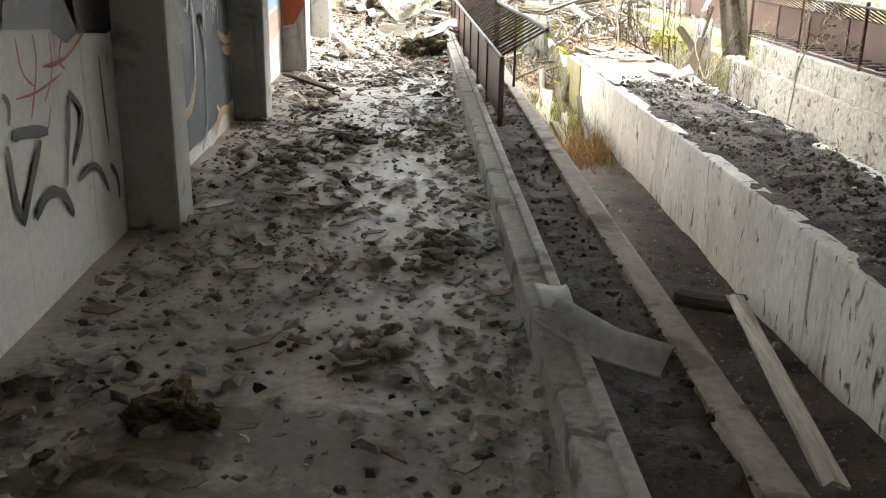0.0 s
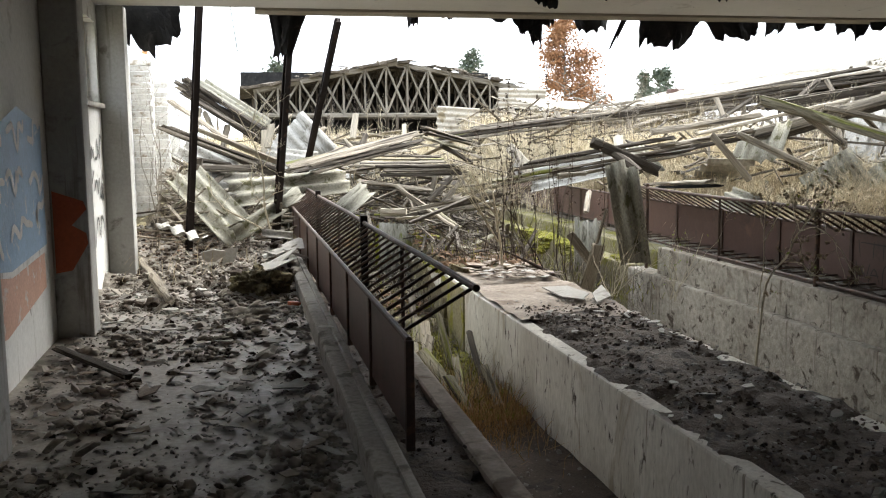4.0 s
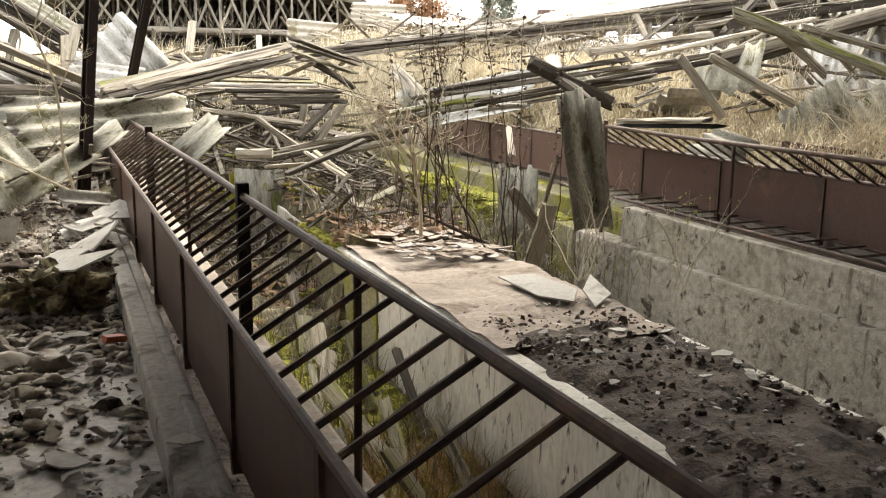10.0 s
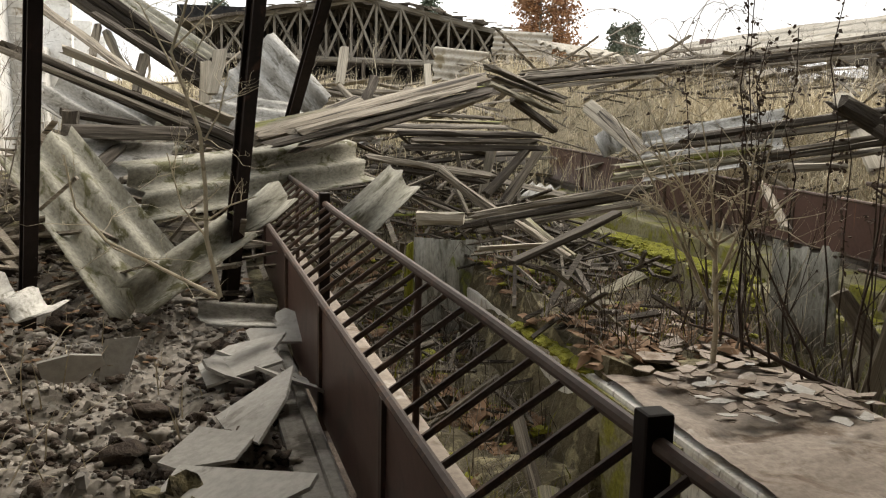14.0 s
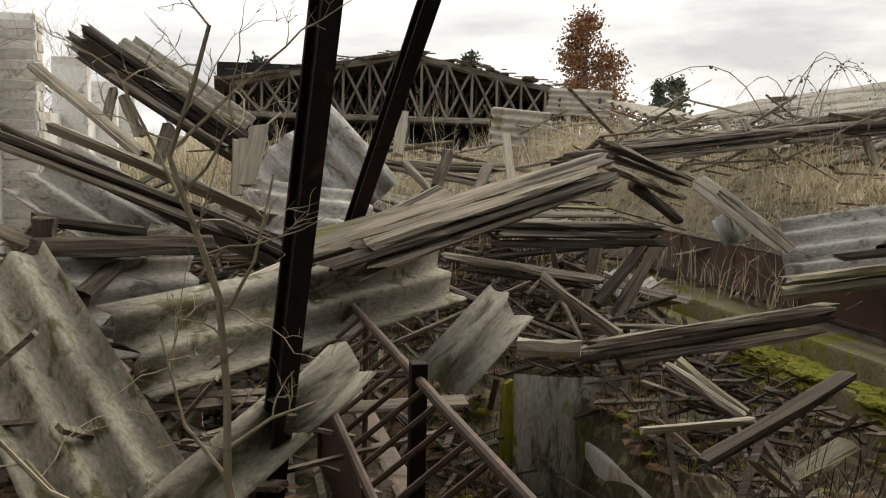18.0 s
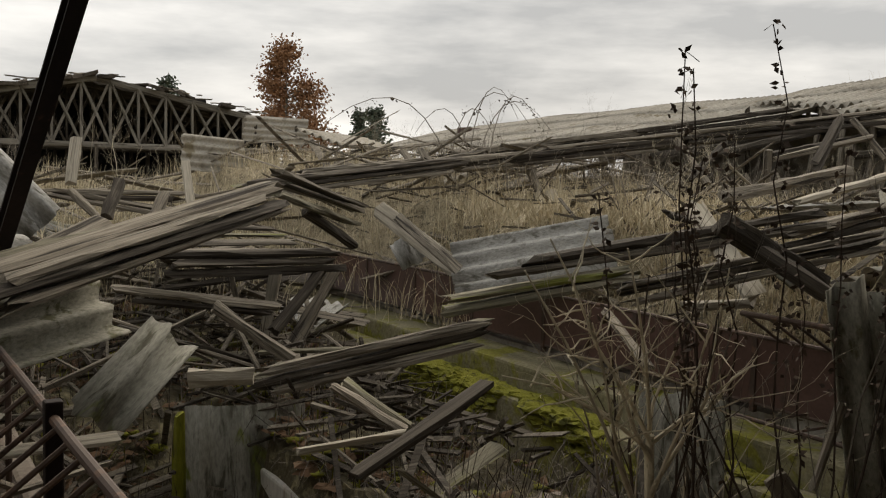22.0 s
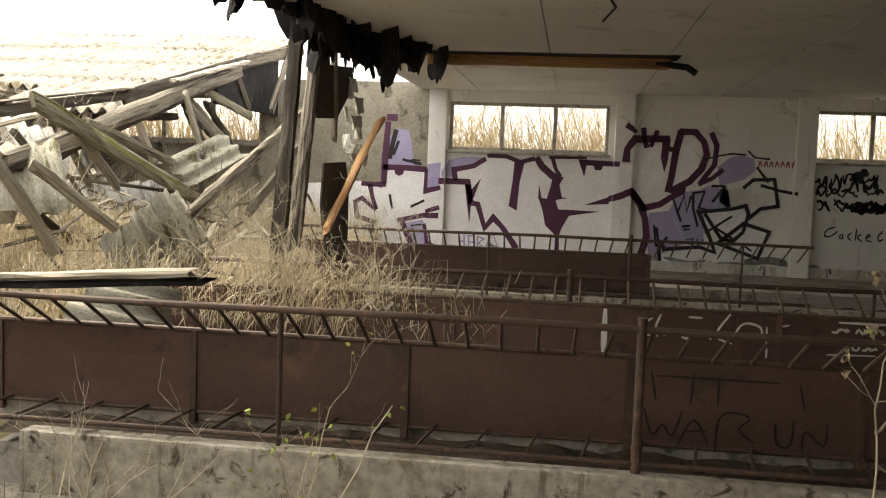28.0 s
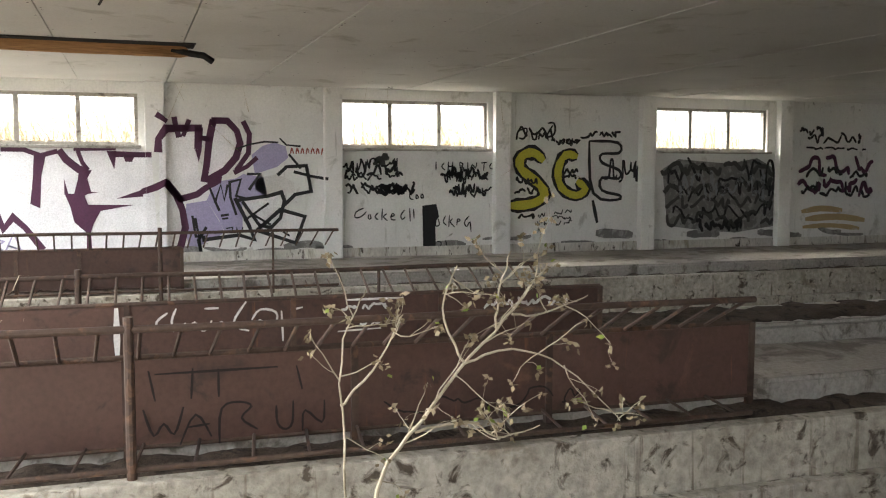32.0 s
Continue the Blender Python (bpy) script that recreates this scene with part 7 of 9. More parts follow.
sprayed(damp, 'stroke', [(-0.11, 0.28), (0.14, 0.27), (0.63, 0.27)], 16.4, 1, 0.15, 'p_ash', 'stain')
sprayed(damp, 'stroke', [(0.61, 0.08), (0.86, 0.04), (1.18, 0.16)], 16.4, 1, 0.10, 'p_ash', 'stain')
sprayed(damp, 'stroke', [(1.17, 0.13), (1.42, 0.13), (1.79, 0.11)], 16.4, 1, 0.11, 'p_ash', 'stain')
sprayed(damp, 'stroke', [(1.81, 0.28), (2.06, 0.30), (2.59, 0.33)], 16.4, 1, 0.16, 'p_ash', 'stain')
sprayed(damp, 'stroke', [(2.51, 0.10), (2.76, 0.14), (3.30, 0.16)], 16.4, 1, 0.11, 'p_ash', 'stain')
sprayed(damp, 'stroke', [(3.19, 0.11), (3.44, 0.15), (3.86, 0.08)], 16.4, 1, 0.06, 'p_ash', 'stain')
sprayed(damp, 'stroke', [(3.90, 0.30), (4.15, 0.25), (4.64, 0.28)], 16.4, 1, 0.07, 'p_ash', 'stain')
sprayed(damp, 'stroke', [(4.34, 0.24), (4.59, 0.29), (4.85, 0.26)], 16.4, 1, 0.05, 'p_ash', 'stain')
sprayed(damp, 'stroke', [(5.17, 0.14), (5.42, 0.19), (5.96, 0.14)], 16.4, 1, 0.16, 'p_ash', 'stain')
sprayed(damp, 'stroke', [(5.66, 0.08), (5.91, 0.09), (6.17, 0.03)], 16.4, 1, 0.09, 'p_ash', 'stain')
sprayed(damp, 'stroke', [(6.44, 0.10), (6.69, 0.04), (7.20, 0.07)], 16.4, 1, 0.16, 'p_ash', 'stain')
sprayed(damp, 'stroke', [(7.22, 0.15), (7.47, 0.15), (7.87, 0.17)], 16.4, 1, 0.12, 'p_ash', 'stain')
sprayed(damp, 'stroke', [(7.74, 0.21), (7.99, 0.26), (8.40, 0.20)], 16.4, 1, 0.13, 'p_ash', 'stain')
sprayed(damp, 'stroke', [(8.28, 0.13), (8.53, 0.19), (8.93, 0.14)], 16.4, 1, 0.05, 'p_ash', 'stain')
sprayed(damp, 'stroke', [(9.01, 0.20), (9.26, 0.14), (9.69, 0.22)], 16.4, 1, 0.06, 'p_ash', 'stain')
sprayed(damp, 'stroke', [(9.75, 0.17), (10.00, 0.19), (10.36, 0.21)], 16.4, 1, 0.13, 'p_ash', 'stain')
sprayed(damp, 'stroke', [(10.17, 0.07), (10.42, 0.10), (10.96, 0.03)], 16.4, 1, 0.10, 'p_ash', 'stain')
sprayed(damp, 'stroke', [(11.06, 0.14), (11.31, 0.12), (11.65, 0.12)], 16.4, 1, 0.12, 'p_ash', 'stain')
sprayed(damp, 'stroke', [(11.60, 0.15), (11.85, 0.18), (12.11, 0.16)], 16.4, 1, 0.13, 'p_ash', 'stain')
sprayed(damp, 'stroke', [(12.26, 0.11), (12.51, 0.15), (12.84, 0.06)], 16.4, 1, 0.10, 'p_ash', 'stain')
sprayed(damp, 'stroke', [(13.08, 0.08), (13.33, 0.06), (13.68, 0.14)], 16.4, 1, 0.10, 'p_ash', 'stain')
b2 = thing("graffiti", "white spray scrawls on the rust-brown panel", "graffiti", "wall graffiti", at=(7.744, 8, 1))
sprayed(b2, 'stroke', [(10.58, 0.48), (10.67, 0.42), (10.65, 0.34), (10.58, 0.36)], 7.744, 2, 0.017, 'p_bone', 'outline')
sprayed(b2, 'stroke', [(10.52, 0.51), (10.56, 0.42), (10.54, 0.34)], 7.744, 2, 0.017, 'p_bone', 'outline')
sprayed(b2, 'stroke', [(10.49, 0.35), (10.46, 0.41), (10.44, 0.35), (10.39, 0.42), (10.36, 0.34), (10.3, 0.34), (10.27, 0.41)], 7.744, 2, 0.017, 'p_bone', 'outline')
sprayed(b2, 'stroke', [(10.24, 0.36), (10.2, 0.41), (10.15, 0.34)], 7.744, 2, 0.017, 'p_bone', 'outline')
sprayed(b2, 'stroke', [(10.32, 0.5), (10.22, 0.5)], 7.744, 2, 0.017, 'p_bone', 'outline')
sprayed(b2, 'stroke', [(10.02, 0.54), (10.15, 0.36), (10.0, 0.32)], 7.744, 2, 0.017, 'p_bone', 'outline')
sprayed(b2, 'stroke', [(9.98, 0.4), (9.93, 0.49), (9.78, 0.46), (9.8, 0.35), (9.93, 0.4)], 7.744, 2, 0.017, 'p_bone', 'outline')
sprayed(b2, 'stroke', [(9.76, 0.46), (9.75, 0.23)], 7.744, 2, 0.017, 'p_bone', 'outline')
sprayed(b2, 'stroke', [(9.69, 0.46), (9.6, 0.48)], 7.744, 2, 0.017, 'p_bone', 'outline')
scrawl(b2, 9.29, 0.43, 8.95, 0.49, 7.744, 1, 'p_bone', 0.018, 4, 5)
scrawl(b2, 9.24, 0.32, 8.99, 0.38, 7.744, 1, 'p_bone', 0.018, 4, 4)
sprayed(b2, 'stroke', [(9.33, 0.28), (8.99, 0.29)], 7.744, 2, 0.013, 'p_bone', 'outline')
sprayed(b2, 'stroke', [(9.26, 0.52), (8.81, 0.52)], 7.744, 2, 0.018, 'p_bone', 'outline')
scrawl(b2, 8.12, 0.4, 7.41, 0.49, 7.744, 1, 'p_bone', 0.023, 4, 10)
scrawl(b2, 12.79, 0.39, 12.53, 0.51, 7.744, 1, 'p_bone', 0.017, 4, 4)
sprayed(b2, 'stroke', [(10.93, 0.53), (10.93, 0.18)], 7.744, 2, 0.043, 'p_bone', 'outline')
b1 = thing("graffiti", "faint dark capital letters scratched on the rust-brown panel", "graffiti", "wall graffiti", at=(5.714, 8, 1))
sprayed(b1, 'stroke', [(10.78, 0.29), (10.73, 0.11), (10.68, 0.24), (10.63, 0.11), (10.58, 0.29)], 5.714, 2, 0.013, 'p_faint', 'outline')
sprayed(b1, 'stroke', [(10.6, 0.09), (10.52, 0.29), (10.44, 0.12)], 5.714, 2, 0.013, 'p_faint', 'outline')
sprayed(b1, 'stroke', [(10.56, 0.18), (10.45, 0.19)], 5.714, 2, 0.013, 'p_faint', 'outline')
sprayed(b1, 'stroke', [(10.4, 0.08), (10.4, 0.29), (10.29, 0.3), (10.21, 0.27), (10.31, 0.21), (10.2, 0.14)], 5.714, 2, 0.013, 'p_faint', 'outline')
sprayed(b1, 'stroke', [(10.1, 0.26), (10.1, 0.15), (10.05, 0.12), (10.01, 0.15), (10.01, 0.28)], 5.714, 2, 0.013, 'p_faint', 'outline')
sprayed(b1, 'stroke', [(9.96, 0.11), (9.96, 0.26), (9.84, 0.11), (9.84, 0.27)], 5.714, 2, 0.013, 'p_faint', 'outline')
sprayed(b1, 'stroke', [(10.75, 0.49), (10.72, 0.33)], 5.714, 2, 0.013, 'p_faint', 'outline')
sprayed(b1, 'stroke', [(10.53, 0.49), (10.54, 0.33)], 5.714, 2, 0.013, 'p_faint', 'outline')
sprayed(b1, 'stroke', [(10.4, 0.48), (10.4, 0.33)], 5.714, 2, 0.013, 'p_faint', 'outline')
sprayed(b1, 'stroke', [(10.72, 0.47), (10.09, 0.47)], 5.714, 2, 0.013, 'p_faint', 'outline')
sprayed(b1, 'stroke', [(9.99, 0.47), (9.96, 0.34)], 5.714, 2, 0.013, 'p_faint', 'outline')
scrawl(b1, 9.5, 0.13, 8.29, 0.26, 5.714, 1, 'p_faint', 0.011, 4, 9)
b0 = thing("graffiti", "worn white letters on the rust-brown panel", "graffiti", "wall graffiti", at=(0.812, 10, 0.4))
w1 = thing("graffiti", "black and red graffiti on the grimy white wall panel", "graffiti", "wall graffiti", at=(-1.32, 8, 1))
sprayed(w1, 'fill', [(3.38, 1.21), (4.57, 1.14), (4.51, 1.01), (3.34, 1.11)], -1.32, 1, 0, 'p_dark', 'fill')
sprayed(w1, 'stroke', [(3.31, 0.73), (3.38, 0.74), (3.64, 0.69)], -1.32, 2, 0.044, 'p_dark', 'outline')
sprayed(w1, 'stroke', [(3.56, 0.67), (3.41, 0.52), (3.31, 0.4)], -1.32, 2, 0.042, 'p_dark', 'outline')
sprayed(w1, 'stroke', [(3.26, 0.71), (3.27, 0.5), (3.32, 0.41)], -1.32, 2, 0.031, 'p_dark', 'outline')
sprayed(w1, 'stroke', [(3.27, 0.89), (3.32, 0.85), (3.29, 0.78)], -1.32, 2, 0.031, 'p_dark', 'outline')
sprayed(w1, 'stroke', [(3.92, 0.81), (3.78, 0.43)], -1.32, 2, 0.033, 'p_dark', 'outline')
sprayed(w1, 'stroke', [(3.91, 0.8), (4.07, 0.7), (4.0, 0.6), (3.87, 0.5)], -1.32, 2, 0.033, 'p_dark', 'outline')
sprayed(w1, 'stroke', [(4.33, 0.9), (4.34, 0.69), (4.36, 0.48)], -1.32, 2, 0.025, 'p_dark', 'outline')
sprayed(w1, 'stroke', [(3.91, 0.42), (4.11, 0.45), (4.21, 0.4), (4.3, 0.27)], -1.32, 2, 0.033, 'p_dark', 'outline')
sprayed(w1, 'stroke', [(3.43, 0.39), (3.57, 0.47), (3.75, 0.41), (3.82, 0.29)], -1.32, 2, 0.046, 'p_dark', 'outline')
sprayed(w1, 'stroke', [(4.35, 0.39), (4.45, 0.31), (4.44, 0.2)], -1.32, 2, 0.039, 'p_dark', 'outline')
sprayed(w1, 'stroke', [(3.37, 0.86), (3.57, 0.85), (3.85, 0.89)], -1.32, 3, 0.011, 'p_red', 'outline')
sprayed(w1, 'stroke', [(3.59, 1.07), (3.61, 0.96), (3.49, 0.77)], -1.32, 3, 0.014, 'p_red', 'outline')
sprayed(w1, 'stroke', [(3.43, 1.07), (3.44, 0.94), (3.55, 0.88)], -1.32, 3, 0.011, 'p_red', 'outline')
sprayed(w1, 'stroke', [(4.17, 1.03), (3.9, 0.93), (3.66, 0.94)], -1.32, 3, 0.016, 'p_red', 'outline')
sprayed(w1, 'stroke', [(3.9, 1.04), (3.81, 0.94), (3.89, 0.9)], -1.32, 3, 0.013, 'p_red', 'outline')
sprayed(w1, 'stroke', [(3.64, 0.81), (3.76, 0.9), (3.75, 1.06)], -1.32, 3, 0.010, 'p_red', 'outline')
sprayed(w1, 'stroke', [(3.69, 0.78), (3.64, 0.7)], -1.32, 3, 0.010, 'p_red', 'outline')
w2 = thing("graffiti", "grey graffiti with pale drips over a wall panel", "graffiti", "wall graffiti", at=(-1.32, 6, 1))
sprayed(w2, 'fill', [(4.95, 0.32), (4.9, 1.8), (7.48, 1.82), (7.48, 0.42), (6.6, 0.32), (5.8, 0.2)], -1.32, 1, 0, 'p_slate', 'fill')
sprayed(w2, 'stroke', [(6.13, 1.48), (6.25, 1.49), (6.36, 1.44), (6.4, 1.34)], -1.32, 3, 0.019, 'p_bone', 'drip')
sprayed(w2, 'stroke', [(6.1, 1.36), (6.22, 1.25), (6.25, 1.09), (6.18, 0.88)], -1.32, 3, 0.023, 'p_bone', 'drip')
sprayed(w2, 'stroke', [(6.47, 1.39), (6.52, 1.47), (6.62, 1.35), (6.62, 1.12), (6.6, 0.81)], -1.32, 3, 0.017, 'p_bone', 'drip')
sprayed(w2, 'stroke', [(6.98, 1.53), (6.97, 1.28), (6.93, 1.02), (6.8, 0.78)], -1.32, 3, 0.017, 'p_bone', 'drip')
sprayed(w2, 'stroke', [(7.59, 1.25), (7.67, 1.03), (7.54, 0.67)], -1.32, 3, 0.025, 'p_bone', 'drip')
sprayed(w2, 'stroke', [(6.67, 1.07), (6.69, 0.9), (6.82, 1.05), (6.86, 0.87), (7.07, 1.06), (7.05, 0.87)], -1.32, 3, 0.014, 'p_bone', 'drip')
sprayed(w2, 'stroke', [(6.01, 1.0), (6.1, 0.96), (6.16, 1.04)], -1.32, 3, 0.014, 'p_bone', 'drip')
sprayed(w2, 'stroke', [(7.18, 1.22), (7.28, 1.18), (7.47, 1.28), (7.52, 1.16)], -1.32, 3, 0.012, 'p_bone', 'drip')
sprayed(w2, 'stroke', [(6.64, 1.2), (6.78, 1.24), (6.69, 1.17)], -1.32, 3, 0.011, 'p_bone', 'drip')
sprayed(w2, 'stroke', [(6.51, 1.82), (6.6, 1.73), (6.44, 1.64), (6.16, 1.61)], -1.32, 3, 0.046, 'p_bone', 'drip')
sprayed(w2, 'stroke', [(6.2, 1.79), (6.52, 1.84)], -1.32, 3, 0.026, 'p_bone', 'drip')
sprayed(w2, 'fill', [(7.42, 1.81), (7.8, 1.84), (7.78, 1.63), (7.67, 1.38), (7.42, 1.4), (7.32, 1.6)], -1.32, 2, 0, 'p_bone', 'fill')
sprayed(w2, 'fill', [(6.35, 0.94), (6.57, 0.93), (6.6, 0.81), (6.35, 0.85)], -1.32, 2, 0, 'p_grey', 'fill')
sprayed(w2, 'stroke', [(5.95, 1.48), (6.13, 1.29), (5.94, 1.17)], -1.32, 4, 0.016, 'p_bone', 'drip')
sprayed(w2, 'stroke', [(6.06, 1.36), (6.17, 1.17), (6.08, 0.95)], -1.32, 4, 0.019, 'p_bone', 'drip')
sprayed(w2, 'stroke', [(6.53, 1.48), (6.63, 1.15), (6.52, 0.88), (6.5, 0.31), (6.42, 0.06)], -1.32, 4, 0.018, 'p_bone', 'drip')
sprayed(w2, 'stroke', [(7.03, 1.48), (6.97, 1.13), (6.88, 0.83)], -1.32, 4, 0.017, 'p_bone', 'drip')
sprayed(w2, 'stroke', [(6.24, 0.95), (6.24, 0.52), (5.89, 0.34), (5.8, 0.44)], -1.32, 4, 0.019, 'p_bone', 'drip')
sprayed(w2, 'stroke', [(7.65, 1.12), (7.64, 0.76)], -1.32, 4, 0.018, 'p_bone', 'drip')
sprayed(w2, 'stroke', [(6.76, 0.86), (6.85, 1.05), (6.9, 0.85), (7.06, 1.06), (7.02, 0.82)], -1.32, 4, 0.014, 'p_bone', 'drip')
sprayed(w2, 'stroke', [(5.81, 0.93), (5.94, 0.86), (5.9, 0.77), (5.87, 0.87)], -1.32, 4, 0.016, 'p_bone', 'drip')
sprayed(w2, 'stroke', [(5.8, 1.47), (5.69, 1.12), (5.66, 0.61), (5.56, 0.13)], -1.32, 4, 0.020, 'p_bone', 'drip')
sprayed(w2, 'stroke', [(6.82, 0.25), (7.06, 0.1), (6.5, -0.01)], -1.32, 4, 0.046, 'p_bone', 'drip')
sprayed(w2, 'fill', [(4.95, 0.14), (4.95, 0.9), (5.6, 0.8), (6.3, 0.95), (7.45, 0.85), (7.48, 0.2), (6.6, 0.12), (5.8, 0.1)], -1.32, 2, 0, 'p_slate', 'fill')
sprayed(w1, 'fill', [(3.89, 1.46), (4.04, 1.46), (3.97, 1.17), (4.58, 1.14), (4.65, 1.47), (4.78, 1.47), (4.68, 1.01), (4.46, 0.99), (4.26, 1.03), (4.08, 1.03), (3.94, 1.0), (3.8, 1.06)], -1.32, 2, 0, 'p_black', 'fill')
sprayed(w1, 'stroke', [(4.12, 1.46), (4.13, 1.38), (4.27, 1.34), (4.42, 1.39), (4.48, 1.46)], -1.32, 3, 0.038, 'p_plum', 'outline')
sprayed(w1, 'stroke', [(4.07, 1.34), (4.06, 1.28)], -1.32, 3, 0.012, 'p_dark', 'outline')
sprayed(w1, 'stroke', [(4.13, 1.33), (4.12, 1.27)], -1.32, 3, 0.012, 'p_dark', 'outline')
sprayed(w1, 'stroke', [(4.2, 1.32), (4.19, 1.27)], -1.32, 3, 0.012, 'p_dark', 'outline')
sprayed(w1, 'stroke', [(4.26, 1.32), (4.25, 1.26)], -1.32, 3, 0.012, 'p_dark', 'outline')
sprayed(w1, 'stroke', [(4.33, 1.31), (4.32, 1.25)], -1.32, 3, 0.013, 'p_dark', 'outline')
sprayed(w1, 'stroke', [(4.4, 1.3), (4.39, 1.25)], -1.32, 3, 0.013, 'p_dark', 'outline')
sprayed(w1, 'stroke', [(4.48, 1.29), (4.47, 1.24)], -1.32, 3, 0.013, 'p_dark', 'outline')
sprayed(w1, 'stroke', [(4.55, 1.28), (4.55, 1.23)], -1.32, 3, 0.013, 'p_dark', 'outline')
for shade, width, pts in (('p_bone', 0.035, [(6.19, 1.47), (6.34, 1.36), (6.21, 1.2), (6.06, 0.97)]), ('p_bone', 0.04, [(6.09, 1.35), (6.22, 1.07), (6.23, 0.77), (6.19, 0.5)]),
                          ('p_tan', 0.06, [(6.19, 0.5), (6.0, 0.35), (5.85, 0.34)]), ('p_bone', 0.022, [(6.5, 1.51), (6.62, 1.35), (6.58, 1.25), (6.77, 1.42), (6.95, 1.53), (6.96, 1.34)]),
                          ('p_grey', 0.05, [(6.4, 0.9), (6.57, 0.66), (6.48, 0.41), (6.5, 0.18), (6.27, 0.04)]), ('p_tan', 0.07, [(6.97, 0.76), (7.31, 0.65), (7.59, 0.73), (7.43, 0.56), (7.12, 0.63)]),
                          ('p_tan', 0.08, [(6.7, 0.06), (6.94, 0.2), (7.31, 0.14), (7.42, 0.06)]), ('p_bone', 0.02, [(7.09, 1.22), (7.25, 1.11), (7.41, 1.26), (7.58, 1.12)]),
                          ('p_grey', 0.12, [(6.3, 1.75), (6.6, 1.7), (6.9, 1.78)]), ('p_ash', 0.16, [(7.3, 1.75), (7.5, 1.5), (7.45, 1.3)])):
    sprayed(w2, 'stroke', pts, -1.32, 5, width, shade, 'drip')
w3 = thing("graffiti", "blue and salmon graffiti over a white wall panel", "graffiti", "wall graffiti", at=(-1.32, 9, 1))
sprayed(w3, 'fill', [(7.95, 0.85), (7.95, 1.62), (8.4, 1.7), (9.0, 1.58), (9.6, 1.72), (10.3, 1.6), (10.3, 0.75), (9.2, 0.7)], -1.32, 1, 0, 'p_blue', 'fill')
sprayed(w3, 'fill', [(8.0, 0.4), (8.0, 0.82), (9.2, 0.66), (10.2, 0.7), (10.2, 0.45), (9.0, 0.32)], -1.32, 1, 0, 'p_salmon', 'fill')
scrawl(w3, 8.1, 0.8, 10.2, 1.65, -1.32, 3, 'p_bone', 0.05, 3, 8)
w4 = thing("graffiti", "thin grey graffiti outlines on a white wall panel", "graffiti", "wall graffiti", at=(-1.32, 12, 1))
scrawl(w4, 10.9, 0.4, 13.3, 1.65, -1.32, 3, 'p_dark', 0.035, 2, 8)
orange_mark = thing("graffiti", "orange-red arrow sprayed on a concrete column", "graffiti", "wall graffiti", at=(-1.2, 10.5, 0.8))
bm = bmesh.new()
bm.faces.new([bm.verts.new((x, BAYS[5] - 0.004, z)) for x, z in ((-1.3, 0.5), (-1.18, 0.52), (-1.06, 0.72), (-1.07, 0.8), (-1.17, 0.86), (-1.06, 0.98), (-1.08, 1.04), (-1.3, 1.12))])
part("fill", bm, "p_orange", orange_mark)
for y, n in ((10.3, 3), (12.6, 2)):
    for k in range(n):
        z = 0.46 - 0.11 * k
        sprayed(b0, "stroke", [(y, z), (y + 0.1, z + 0.03), (y + 0.2, z - 0.02), (y + 0.36, z + 0.01)], 0.812, 1, 0.02, "p_bone", "letter_bar")


# ---- rubble, broken boards, grass, shrubs, trees ----
NR = np.random.RandomState(4)


def chunks(name, centers, sizes, material, flat=0.8, label="", lean=0.25):
    """Many small broken lumps as one object."""
    base = np.array([(-1, -1, -1), (1, -1, -1), (1, 1, -1), (-1, 1, -1), (-1, -1, 1), (1, -1, 1), (1, 1, 1), (-1, 1, 1)], float) * 0.5
    faces = np.array([(3, 2, 1, 0), (4, 5, 6, 7), (0, 1, 5, 4), (1, 2, 6, 5), (2, 3, 7, 6), (3, 0, 4, 7)])
    n = len(centers)
    v = base[None] * NR.uniform(0.5, 1.2, (n, 8, 3))
    v[:, 4:, :2] *= NR.uniform(0.3, 0.75, (n, 4, 1))
    v[:, :, 2] *= flat * NR.uniform(0.35, 1.2, (n, 1))
    a = NR.uniform(0, 2 * np.pi, n)
    c, s = np.cos(a)[:, None], np.sin(a)[:, None]
    x, y = v[:, :, 0] * c - v[:, :, 1] * s, v[:, :, 0] * s + v[:, :, 1] * c
    tilt = NR.normal(0, lean, (n, 1))
    z = v[:, :, 2] + x * tilt
    out = np.stack([x, y, z], -1) * np.asarray(sizes)[:, None, None] + np.asarray(centers)[:, None, :]
    f = (faces[None] + 8 * np.arange(n)[:, None, None]).reshape(-1, 4)
    me = bpy.data.meshes.new(name)
    me.from_pydata(out.reshape(-1, 3).tolist(), [], f.tolist())
    me.materials.append(M[material])
    return tagged(new(name, me), label, "rubble", kind="stuff")


